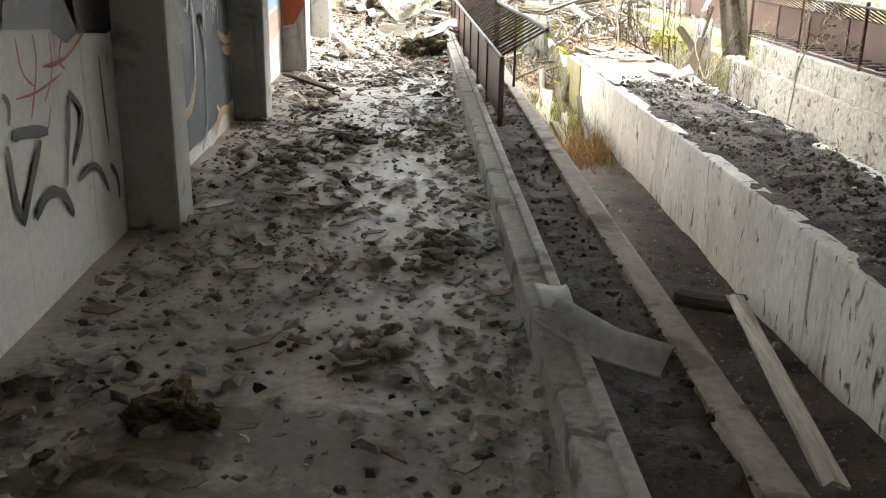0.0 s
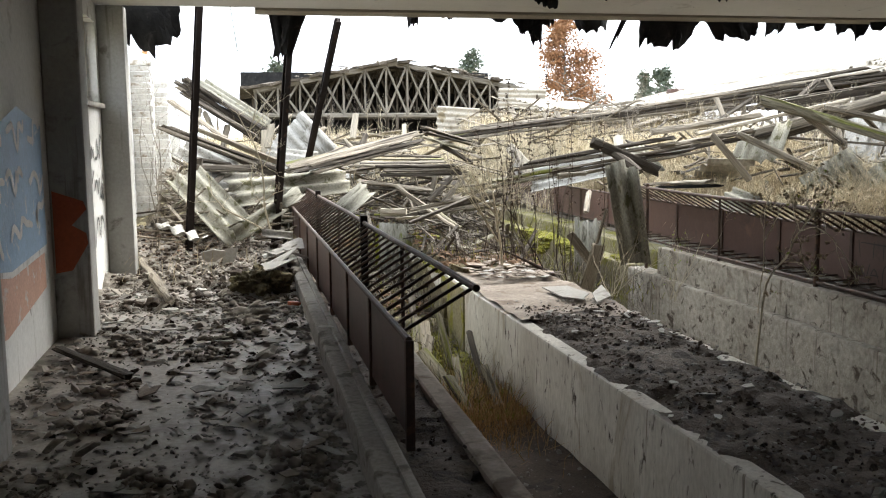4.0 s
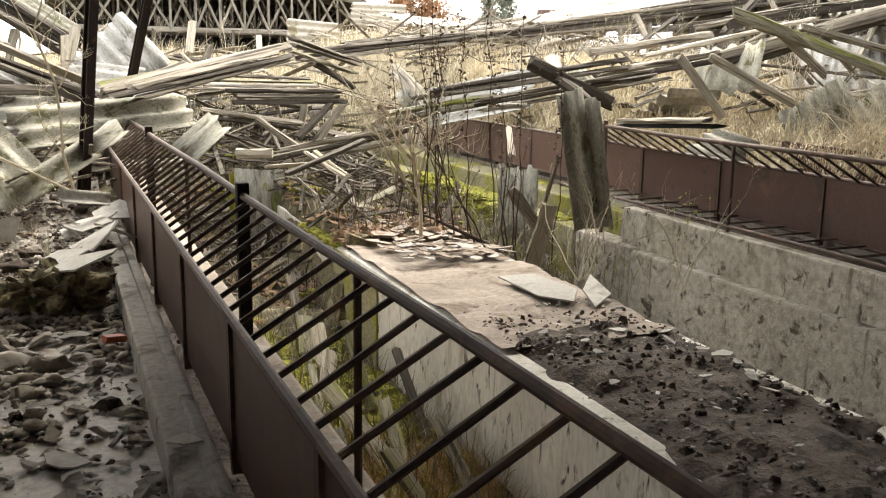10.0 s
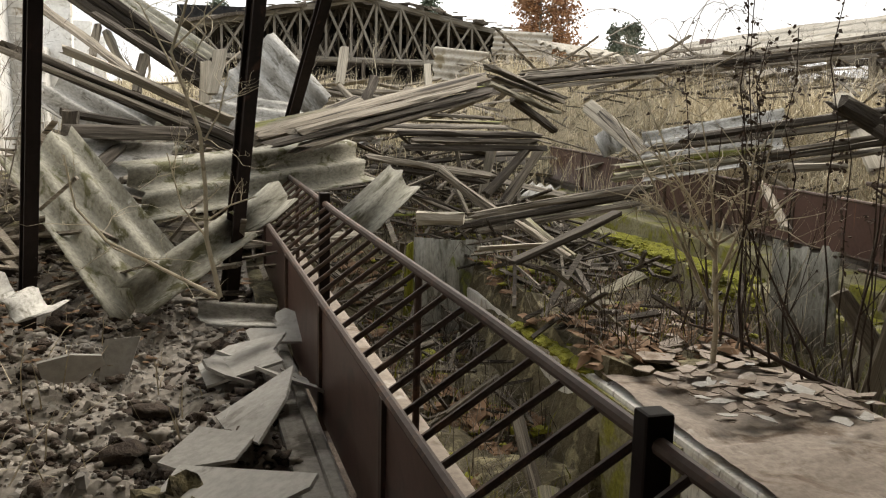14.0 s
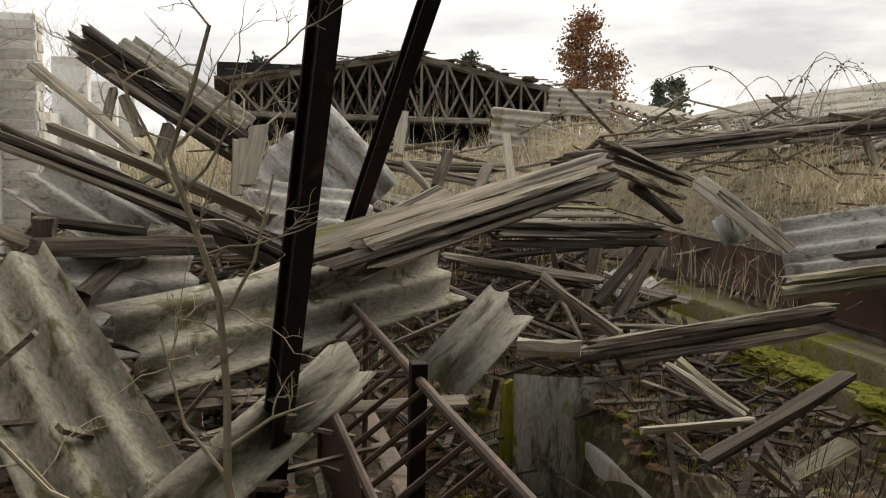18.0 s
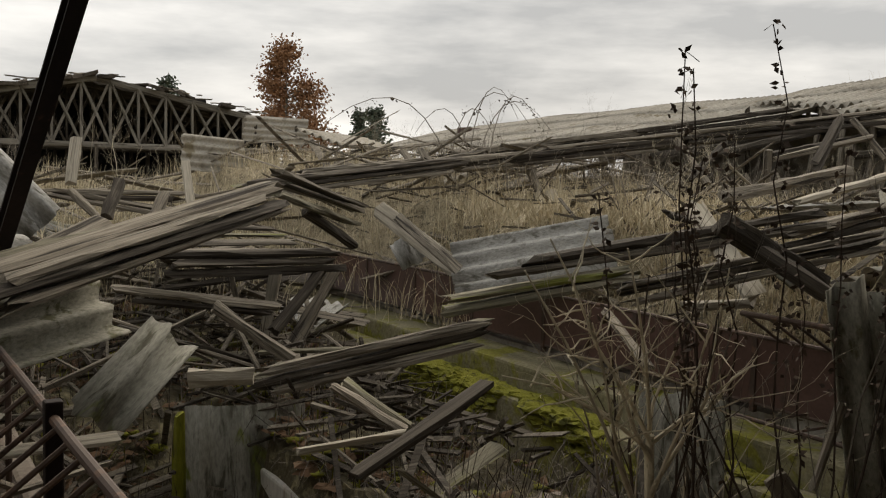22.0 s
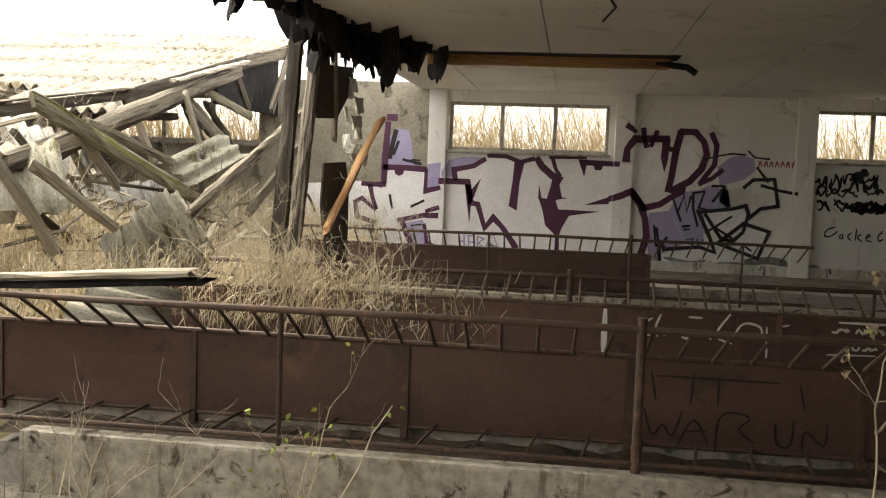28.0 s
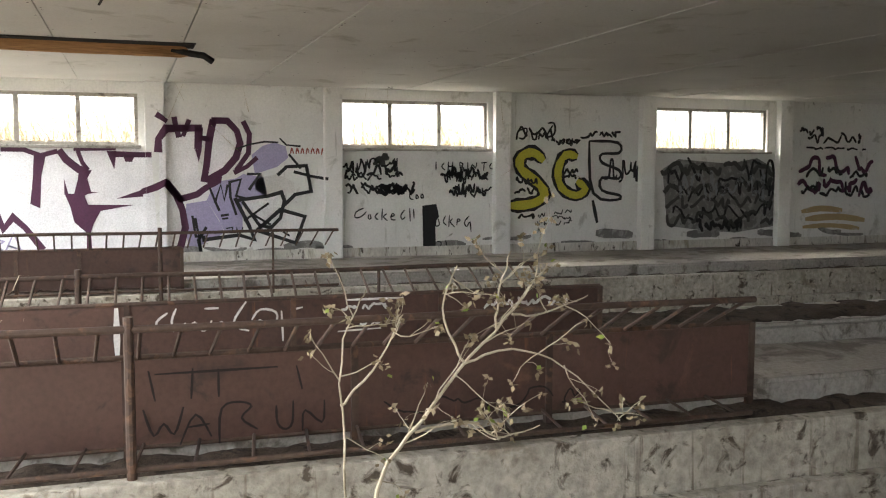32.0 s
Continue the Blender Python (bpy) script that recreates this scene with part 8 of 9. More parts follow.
def lumps(name, centers, sizes, material, flat=0.7, label=""):
    """Many rounded crumbly clods as one object."""
    ico = bmesh.new()
    bmesh.ops.create_icosphere(ico, subdivisions=2, radius=0.5)
    base = np.array([v.co[:] for v in ico.verts])
    faces = np.array([[v.index for v in f.verts] for f in ico.faces])
    ico.free()
    kinds = []
    for k in range(12):
        puff = [1 + 1.1 * noise.fractal(Vector(b) * 3.4 + Vector((k * 7.3, 0, 0)), 0.8, 2.1, 3) for b in base]
        kinds.append(base * np.array(puff)[:, None])
    n = len(centers)
    v = np.array(kinds)[NR.randint(0, 12, n)] * NR.uniform(0.7, 1.3, (n, 1, 3)) * [1, 1, flat]
    a = NR.uniform(0, 2 * np.pi, n)
    c, s = np.cos(a)[:, None], np.sin(a)[:, None]
    turned = np.stack([v[:, :, 0] * c - v[:, :, 1] * s, v[:, :, 0] * s + v[:, :, 1] * c, v[:, :, 2]], -1)
    out = turned * np.asarray(sizes)[:, None, None] + np.asarray(centers)[:, None, :]
    f = (faces[None] + len(base) * np.arange(n)[:, None, None]).reshape(-1, 3)
    me = bpy.data.meshes.new(name)
    me.from_pydata(out.reshape(-1, 3).tolist(), [], f.tolist())
    me.polygons.foreach_set("use_smooth", [True] * len(me.polygons))
    me.materials.append(M[material])
    return tagged(new(name, me), label, "rubble", kind="stuff")


def floor_points(n, x0, x1, y0, y1, bias):
    """Points on the walkway, thicker where a patch pattern or the kerb gathers them."""
    pts = []
    while len(pts) < n:
        x, y = NR.uniform(x0, x1), NR.uniform(y0, y1)
        d = 0.5 + noise.noise(Vector((x * 1.3, y * 0.9, bias))) * 1.1 + max(0, (x - 0.15)) * 1.3 + max(0, -0.6 - x) * 0.5 + max(0, (y - 9)) * 0.07
        if NR.uniform() < max(0.04, d) ** 1.5:
            pts.append((x, y))
    return np.array(pts)


p = floor_points(7500, -1.25, 0.56, 0.4, 13.8, 2.0)
sz = NR.gamma(1.5, 0.008, len(p)) + 0.005
chunks("floor_rubble", np.c_[p, sz * 0.15 + 0.005], sz, "rubble", 0.5, label="grey-brown plaster crumbs and litter strewn over the walkway floor")
p = floor_points(800, -1.2, 0.56, 0.6, 14.0, 7.0)
sz = NR.gamma(1.8, 0.012, len(p)) + 0.01
chunks("floor_litter", np.c_[p, sz * 0.12 + 0.01], sz, "soil", 0.5, "dark clods and rotten leaves on the walkway floor")
p = floor_points(800, -1.2, 0.56, 0.6, 14.0, 4.0)
sz = NR.gamma(1.6, 0.008, len(p)) + 0.006
chunks("floor_chips", np.c_[p, sz * 0.2 + 0.012], sz, "flake", 0.4, "pale chips of plaster on the walkway floor")
p = floor_points(1100, -1.2, 0.56, 1.0, 13.6, 9.0)
sz = NR.gamma(2.2, 0.018, len(p)) + 0.02
chunks("floor_flakes", np.c_[p, np.full(len(p), 0.012)], sz, "rubble", 0.22, "flat grey flakes of ceiling board on the walkway floor")
p = floor_points(600, -1.25, 0.56, 0.3, 13.6, 13.0)
sz = NR.gamma(2.2, 0.016, len(p)) + 0.02
chunks("floor_clods", np.c_[p, sz * 0.2 + 0.008], sz, "litter", 0.35, "dark curled flakes and clods of dirt littering the walkway", 0.5)
spots = np.c_[NR.uniform(-1.2, 0.5, 40), NR.uniform(0.5, 11.5, 40)]
spots = spots[(spots[:, 0] > 0.0) | (spots[:, 0] < -0.75) | (spots[:, 1] > 5)]
p = np.repeat(spots, 26, 0) + NR.normal(0, 0.07, (len(spots) * 26, 2)) * [1.0, 1.3]
p = p[(p[:, 0] < 0.55) & (p[:, 0] > -1.28)]
sz = NR.gamma(2.0, 0.012, len(p)) + 0.012
lumps("floor_heaps", np.c_[p, NR.uniform(0.004, 0.028, len(p))], sz * 1.2, "litter", 0.6, "small heaps of dark crumbled plaster on the walkway")
for x0, x1, z, n, nm in ((0.78, 1.08, 0.05, 900, "trough_rubble"), (2.6, 3.62, -0.15, 3600, "island_rubble"), (1.25, 2.45, -0.92, 1500, "pit_rubble")):
    q = np.c_[NR.uniform(x0, x1, n), NR.uniform(0.5, 11.6 if x0 == 2.6 else 14.5, n)]
    sz = NR.gamma(1.5, 0.008, n) + 0.005
    chunks(nm, np.c_[q, np.full(n, z)], sz, "soil" if nm != "pit_rubble" else "rubble", 0.7, "dark crumbled soil and rubble heaped in the feed structure")


def mound_z(x, y):
    return heap(x, y) + 0.085 * noise.fractal(Vector((x * 3.4 + 3, y * 3.4, 3)), 0.9, 2.1, 5)


for nm, n, tone, size in (("pile_rubble", 5200, "rubble", 0.009), ("pile_clods", 2600, "litter", 0.011), ("pile_soil", 1800, "soil", 0.012)):
    q = np.c_[NR.uniform(-1.25, 0.6, n), NR.uniform(11.5, 16.0, n)]
    sz = NR.gamma(1.5, size, n) + 0.006
    at = np.c_[q, [mound_z(x, y) if y > 11.9 else 0.01 for x, y in q] + sz * 0.1]
    if nm == "pile_rubble":
        chunks(nm, at, sz, tone, 0.7, "grey plaster crumbs and lumps at the foot of the collapse")
    else:
        lumps(nm, at, sz * (1.05 if tone == "litter" else 1.5), tone, 0.6, "grey clods and crumbly soil at the foot of the collapse")

BR = random.Random(17)
BOARDS = [ragged_plate("broken_board", "flake", BR.uniform(0.16, 0.42), BR.uniform(0.1, 0.26), 0.008, BR, BR.randrange(4, 8), 0.42) for _ in range(10)]


def board(x, y, z, s=1.0, tilt=(0, 0), turn=None, label="grey broken fibre-cement board lying on the floor"):
    ob = new("broken_board", BOARDS[BR.randrange(len(BOARDS))])
    ob.matrix_world = pose(x, y, z, tilt[0], tilt[1], BR.uniform(0, 360) if turn is None else turn) @ Matrix.Scale(s, 4)
    return tagged(ob, label, "broken board", "broken boards")


SLATES = [ragged_plate("broken_slate", "dirtyslab", BR.uniform(0.16, 0.36), BR.uniform(0.1, 0.2), 0.008, BR, BR.randrange(4, 7), 0.42) for _ in range(8)]
for _ in range(210):
    x, y = BR.uniform(-1.2, 0.5), BR.uniform(1.2, 12.2)
    if abs(x + 0.15) < 0.25 and BR.random() < 0.5:
        continue
    ob = new("broken_slate", SLATES[BR.randrange(8)])
    ob.matrix_world = pose(x, y, 0.012 + BR.uniform(0, 0.02), BR.gauss(0, 5), BR.gauss(0, 5), BR.uniform(0, 360)) @ Matrix.Scale(0.22 + 0.6 * BR.random() ** 2.2, 4)
    tagged(ob, "flat grey scrap of ceiling board lying on the walkway", "broken slate", "broken slates")
for _ in range(62):
    x, y = BR.uniform(-1.1, 0.5), BR.uniform(3.5, 13.0)
    if y > 6 or BR.random() < 0.25:
        board(x, y, 0.018 + BR.uniform(0, 0.01), BR.uniform(0.35, 1.0), (BR.uniform(-4, 4), BR.uniform(-4, 4)))
for _ in range(150):
    u = BR.random()
    ob = new("broken_slate", SLATES[BR.randrange(8)])
    ob.matrix_world = pose(BR.uniform(2.72, 3.65), 13.25 + 2.0 * u ** 1.2, -0.135 + 0.05 * max(0, u - 0.4) + BR.uniform(0, 0.03), BR.uniform(-8, 8), BR.uniform(-8, 8), BR.uniform(0, 360)) @ Matrix.Scale(BR.uniform(0.5, 1.0), 4)
    tagged(ob, "grimy broken slate scrap lying on the dividing wall", "broken slate", "broken slates")
for _ in range(16):
    board(BR.uniform(2.75, 3.6), BR.uniform(13.0, 14.2), -0.11 + BR.uniform(0, 0.03), BR.uniform(0.35, 0.8), (BR.uniform(-7, 7), BR.uniform(-7, 7)), label="pale broken board on the dividing wall")
for x, y, z, s, tx, ty in ((0.48, 13.63, 0.2, 1.9, 8, -14), (0.65, 13.12, 0.24, 1.7, 14, -20), (0.26, 12.41, 0.13, 1.7, 4, -8), (0.44, 12.78, 0.19, 2.0, 10, -12), (0.65, 13.87, 0.26, 1.6, 18, -6), (-0.25, 13.6, 0.2, 1.3, 60, 10), (0.68, 13.3, 0.2, 1.2, 0, -30),
                           (0.62, 9.6, 0.17, 0.8, 2, 3), (0.4, 13.4, 0.22, 1.8, -16, -6), (3.6, 11.9, -0.12, 1.5, -4, 10)):
    board(x, y, z, s, (tx, ty), label="large grey board broken off the roof, propped on rubble")
def propped(corners, label, material="flake", thick=0.012):
    """A flat board with a broken outline, propped on what lies under it."""
    bm = bmesh.new()
    f = bm.faces.new([bm.verts.new(c) for c in corners])
    f.normal_update()
    if f.normal.z < 0:
        f.normal_flip()
    up = f.normal * thick
    low = [bm.verts.new(v.co - up) for v in f.verts]
    top = list(f.verts)
    bm.faces.new(low[::-1])
    for k in range(len(top)):
        bm.faces.new((top[k], low[k], low[(k + 1) % len(top)], top[(k + 1) % len(top)]))
    return tagged(part("broken_board", bm, material), label, "broken board", "broken boards")


for corners in (((0.28, 13.57, 0.2), (0.42, 13.72, 0.24), (0.68, 13.69, 0.3), (0.6, 13.45, 0.29), (0.62, 13.24, 0.3), (0.31, 13.27, 0.2)),
                ((0.33, 12.87, 0.21), (0.64, 13.04, 0.34), (0.57, 12.68, 0.33), (0.45, 12.42, 0.27), (0.36, 12.69, 0.22)),
                ((0.13, 12.52, 0.19), (0.27, 12.75, 0.22), (0.45, 12.5, 0.27), (0.37, 12.32, 0.26), (0.19, 12.43, 0.2)),
                ((0.12, 12.21, 0.2), (0.2, 12.41, 0.22), (0.42, 12.1, 0.31), (0.57, 11.88, 0.38), (0.54, 11.82, 0.37), (0.35, 11.82, 0.29))):
    propped(corners, "large grey board broken off the roof, lying on the rubble mound")
propped(((3.2, 12.56, -0.13), (3.47, 12.51, -0.12), (3.51, 11.96, -0.11), (3.36, 11.75, -0.13), (3.23, 11.99, -0.14)), "long grey board lying on the dividing wall")
propped(((-0.16, 13.9, 0.05), (-0.04, 13.88, 0.04), (0.03, 13.92, 0.25), (-0.13, 13.93, 0.24)), "grey board scrap standing upright in the rubble")
clump = bmesh.new()
for x, y, s in ((0.12, 12.0, 0.12), (0.27, 11.98, 0.13), (0.38, 12.05, 0.1), (0.2, 12.15, 0.13), (-0.62, 2.6, 0.07), (-0.53, 2.55, 0.055), (-0.69, 2.52, 0.05)):
    c = Vector((x, y, s * 0.45 + (0.07 if y > 11 else 0.0)))
    r = bmesh.ops.create_icosphere(clump, subdivisions=4, radius=s, matrix=Matrix.Translation(c) @ Matrix.Diagonal((1.3, 1, 0.8, 1)))
    for v in r["verts"]:
        v.co += (v.co - c) * 0.7 * noise.fractal(v.co * 14, 0.7, 2.2, 4)
tagged(part("soil_clump", clump, "thatch"), "dark clumps of soil and roots on the walkway", "soil", kind="stuff")
brick = bmesh.new()
soft_box(brick, -0.12, 0.12, -0.06, 0.06, 0, 0.07, 0.008)
bk = tagged(part("loose_brick", brick, "p_orange"), "orange-red brick lying on the littered walkway", "brick")
bk.matrix_world = pose(0.5, 11.29, 0.03, 0, 8, 25) @ Matrix.Scale(0.45, 4)

# crumpled sheet on the kerb
wave_sheet((0.62, 2.95, 0.2), (0.98, 2.7, 0.12), 0.22, 10, "flake", 0.03, 0.03, label="bent grey sheet scrap draped over the kerb")
wave_sheet((0.66, 3.3, 0.19), (0.64, 2.95, 0.22), 0.12, 10, "flake", 0.02, -0.02, 0.012, label="bent grey sheet scrap draped over the kerb")


def blades(name, pts, lengths, width, material, lean, label, category="grass", droop=0.4):
    """Thin bent stalks, as one object."""
    n = len(pts)
    a = NR.uniform(0, 2 * np.pi, n)
    d = np.stack([np.cos(a), np.sin(a), np.zeros(n)], -1)
    side = np.stack([-np.sin(a + 0.6), np.cos(a + 0.6), np.zeros(n)], -1) * width / 2
    L = np.asarray(lengths)[:, None]
    tilt = np.abs(NR.normal(0, lean, (n, 1)))
    p0 = np.asarray(pts, float)
    up = np.array([[0, 0, 1.0]])
    p1 = p0 + L * 0.55 * (up * np.cos(tilt) + d * np.sin(tilt))
    t2 = tilt + NR.uniform(0, droop * 2, (n, 1))
    p2 = p1 + L * 0.45 * (up * np.cos(t2) + d * np.sin(t2))
    v = np.stack([p0 - side, p0 + side, p1 + side * 0.8, p1 - side * 0.8, p2], 1).reshape(-1, 3)
    k = 5 * np.arange(n)[:, None]
    me = bpy.data.meshes.new(name)
    me.from_pydata(v.tolist(), [], (k + [0, 1, 2, 3]).tolist() + (k + [3, 2, 4]).tolist())
    me.materials.append(M[material])
    return tagged(new(name, me), label, category, kind="stuff")


def heap_points(n, x0, x1, y0, y1, lift=0.0):
    return np.array([(x, y, heap(x, y) + 0.16 * noise.fractal(Vector((x * 1.25 + 3, y * 1.25, 3)), 0.9, 2.1, 5) + lift) for x, y in zip(NR.uniform(x0, x1, n), NR.uniform(y0, y1, n))])


q = heap_points(30000, 5.95, 12.0, 14.5, 21.0)
blades("dry_grass", q, NR.uniform(0.15, 0.5, len(q)), 0.010, "grass", 1.25, "matted pale dry grass over the collapsed alley", droop=0.8)
q = heap_points(9000, 5.95, 9.6, 14.6, 19.5)
blades("dry_grass", q, NR.uniform(0.2, 0.55, len(q)), 0.011, "grass", 0.7, "tousled pale dry grass standing along the feed alley", droop=1.1)
n = 3800
q = heap_points(n, 10.5, 13.0, 17.5, 30.0)
blades("dark_brushwood", q, NR.uniform(0.5, 1.5, n), 0.009, "bark", 0.5, "dense bare brushwood under the slumped roof edge", "brushwood", 0.7)
q = heap_points(14000, -1.0, 12.0, 19.0, 34.0)
blades("dry_grass", q, NR.uniform(0.25, 0.8, len(q)), 0.01, "grass", 0.45, "pale dry grass growing through the fallen roof")
q = heap_points(4500, 12.0, 16.2, 14.4, 19.0)
blades("dry_creeper", q, NR.uniform(0.3, 0.9, len(q)), 0.008, "grass", 0.8, "dry tangled creepers under the slumped roof")
n = 2600
q = np.c_[NR.uniform(1.35, 2.4, n), NR.normal(10.9, 0.5, n), np.full(n, -0.93)]
blades("rusty_grass", q, NR.uniform(0.12, 0.3, n), 0.007, "rustgrass", 0.7, "orange-brown dead grass at the bottom of the pit")
n = 1900
q = np.c_[NR.normal(7.75, 0.22, n), NR.normal(13.3, 0.6, n), NR.uniform(0.3, 0.68, n)]
blades("hanging_straw", q, NR.uniform(0.15, 0.45, n), 0.006, "grass", 2.2, "pale straw hanging over the feed barrier", "straw", 1.0)
n = 1500
q = heap_points(n, 1.3, 5.0, 14.4, 20.0)
blades("green_weeds", q, NR.uniform(0.06, 0.22, n), 0.012, "moss", 0.5, "yellow-green weeds and moss between fallen boards", "weeds")
n = 130
q = np.c_[NR.uniform(-1.2, 0.3, n), NR.uniform(12.4, 15.2, n), NR.uniform(0.02, 0.2, n)]
blades("dry_grass", q, NR.uniform(0.08, 0.3, n), 0.006, "grass", 0.6, "tufts of dry grass at the foot of the white wall")
n = 16000
q = np.c_[NR.uniform(-40, 60, n), NR.uniform(36, 80, n), np.full(n, -0.3)]
blades("meadow_grass", q, NR.uniform(0.3, 0.9, n), 0.03, "grass", 0.35, "tall pale meadow grass around the ruins")

n = 260
q = np.c_[NR.uniform(-1.2, 0.6, n), NR.uniform(13.9, 15.5, n)]
chunks("leaf_litter", np.c_[q, [heap(x, y) + 0.07 + 0.1 * noise.fractal(Vector((x * 1.4 + 3, y * 1.4, 3)), 0.9, 2.1, 5) for x, y in q]], NR.uniform(0.02, 0.06, n), "oldleaf", 0.12, "brown fallen leaves on the rubble")

n = 4200
q = heap_points(n, 1.25, 4.0, 14.3, 21.0)
blades("bramble_tangle", q, NR.uniform(0.15, 0.5, n), 0.006, "bark", 0.9, "tangled bare bramble twigs in the debris of the pits", "brambles", 0.9)
n = 1800
q = heap_points(n, 1.25, 4.0, 14.3, 21.0)
blades("bramble_tangle", q, NR.uniform(0.2, 0.6, n), 0.006, "darkstem", 0.9, "dark bramble stems in the debris of the pits", "brambles", 0.9)
n = 1500
q = heap_points(n, 1.4, 5.1, 14.3, 20.0)
q = q[[noise.noise(Vector((x * 1.6, y * 1.2, 8.0))) > 0.02 for x, y, z in q]]
lumps("moss_carpet", q + [0, 0, 0.02], NR.gamma(2.0, 0.02, len(q)) + 0.03, "moss", 0.35, "yellow-green moss carpeting boards in the pit")
n = 5200
q = heap_points(n, 1.4, 5.1, 14.2, 20.0)
chunks("rotten_litter", q + [0, 0, 0.02], NR.gamma(2.0, 0.022, n) + 0.02, "oldleaf", 0.25, "rotten brown leaves and bark over the debris in the pits", 0.5)

n = 900
q = np.c_[NR.uniform(4.2, 5.1, n), NR.uniform(13.6, 16.5, n), NR.uniform(-0.85, -0.35, n)]
blades("bramble_tangle", q, NR.uniform(0.2, 0.6, n), 0.006, "bark", 0.9, "tangled bare brambles at the foot of the mossy pit wall", "brambles", 0.9)
blades("green_weeds", q[:260] + [0.03, 0.04, 0], NR.uniform(0.06, 0.18, 260), 0.012, "moss", 0.8, "yellow-green weeds at the foot of the mossy pit wall", "weeds")
n = 2200
q = np.c_[NR.uniform(1.3, 2.4, n), NR.uniform(10.6, 14.4, n), np.full(n, -0.9)]
chunks("pit_moss", q, NR.gamma(2.0, 0.03, n) + 0.02, "moss", 0.35, "yellow-green moss over rubbish at the bottom of the pit")
blades("pit_weeds", q[:500], NR.uniform(0.1, 0.3, 500), 0.012, "moss", 0.6, "green weeds growing at the bottom of the pit", "weeds")
blades("pit_stems", q[:900] + [0.02, 0.05, 0], NR.uniform(0.15, 0.45, 900), 0.007, "bark", 0.7, "brown dead stems at the bottom of the pit", "weeds")
for k in range(12):
    x, y = BR.uniform(1.45, 2.3), BR.uniform(10.6, 13.8)
    timber((x, y, -0.86), (x + BR.uniform(-0.25, 0.25), y + BR.uniform(0.3, 1.0), -0.82 + BR.uniform(0.0, 0.5)), BR.uniform(0.06, 0.13), 0.03, BR.uniform(-30, 30), BR.choice(("mosswood", "palewood", "mosswood", "darkwood")), label="mossy timber plank dumped in the pit")
n = 1500
q = np.c_[NR.uniform(2.55, 3.68, n), NR.uniform(0.5, 12.0, n), np.full(n, -0.14)]
chunks("island_chips", q, NR.gamma(1.6, 0.009, n) + 0.006, "rubble", 0.35, "pale plaster chips in the rubble on the dividing wall")
for _ in range(26):
    board(BR.uniform(2.65, 3.55), BR.uniform(7.5, 11.4), -0.12, BR.uniform(0.25, 0.6), (BR.uniform(-12, 12), BR.uniform(-12, 12)), label="pale broken board on the dividing wall")

# moss cushions on wall tops and boards
mb = bmesh.new()
for k in range(1900):
    x, y, z = BR.choice(((BR.uniform(5.12, 5.36), BR.uniform(15.2, 21), -0.265), (BR.uniform(2.48, 2.68), BR.uniform(14.0, 16), -0.2), (BR.uniform(5.11, 5.15), BR.uniform(15.5, 20), BR.uniform(-0.55, -0.27))))
    if noise.noise(Vector((x, y * 1.3, 4.0 + z))) < (0.1 if x < 3 else 0.12):
        continue
    r = BR.uniform(0.02, 0.075) * (0.6 if x < 3 else 1.0)
    res = bmesh.ops.create_icosphere(mb, subdivisions=2, radius=r, matrix=Matrix.Translation((x, y, z)) @ Matrix.Diagonal((1.2, 1.5, 0.55, 1)))
    for v in res["verts"]:
        v.co += (v.co - Vector((x, y, z))) * 0.7 * noise.noise(v.co * 30) + Vector((BR.uniform(-1, 1), BR.uniform(-1, 1), BR.uniform(-1, 1))) * r * 0.1
tagged(part("moss_cushions", mb, "moss"), "bright yellow-green moss cushions on walls and boards", "moss", kind="stuff")

# ---- woody plants ----
def grow(bm, tips, p, d, length, r, depth, rnd, spread=0.7, n=5, kids=(2, 4), up=0.15, wiggle=0.28, ratio=(0.32, 0.6)):
    """A limb with bends, then its own side limbs."""
    pts, radii = [Vector(p)], [r]
    segs = 5
    dirv = Vector(d).normalized()
    for k in range(segs):
        dirv = (dirv + Vector((rnd.uniform(-1, 1), rnd.uniform(-1, 1), rnd.uniform(-1, 1))) * wiggle + Vector((0, 0, up * 0.3))).normalized()
        pts.append(pts[-1] + dirv * length / segs)
        radii.append(r * (1 - 0.6 * (k + 1) / segs))
    tube(bm, pts, radii, n if depth > 0 else 3, cap=False)
    tips.append((pts[-1], dirv))
    if depth <= 0:
        return
    for _ in range(rnd.randint(*kids)):
        k = rnd.randint(1, segs)
        side = Vector((rnd.uniform(-1, 1), rnd.uniform(-1, 1), rnd.uniform(-0.2, 1))).normalized()
        nd = (dirv * (1 - spread) + side * spread + Vector((0, 0, up))).normalized()
        grow(bm, tips, pts[k], nd, length * rnd.uniform(*ratio), max(radii[k] * 0.6, 0.0012), depth - 1, rnd, spread, max(3, n - 1), kids, up, wiggle, ratio)


def leaf_mesh(tips, rnd, per, size, spread, material, droop=0.0):
    bm = bmesh.new()
    for p, d in tips:
        for _ in range(per):
            c = p + Vector((rnd.gauss(0, spread), rnd.gauss(0, spread), rnd.gauss(0, spread) - droop))
            a = Vector((rnd.uniform(-1, 1), rnd.uniform(-1, 1), rnd.uniform(-1, 0.6))).normalized() * size * rnd.uniform(0.6, 1.3)
            b = a.cross(Vector((rnd.uniform(-1, 1), rnd.uniform(-1, 1), rnd.uniform(-1, 1)))).normalized() * size * 0.32
            v = [bm.verts.new(q) for q in (c, c + a * 0.4 + b, c + a, c + a * 0.4 - b)]
            bm.faces.new(v)
    return bm


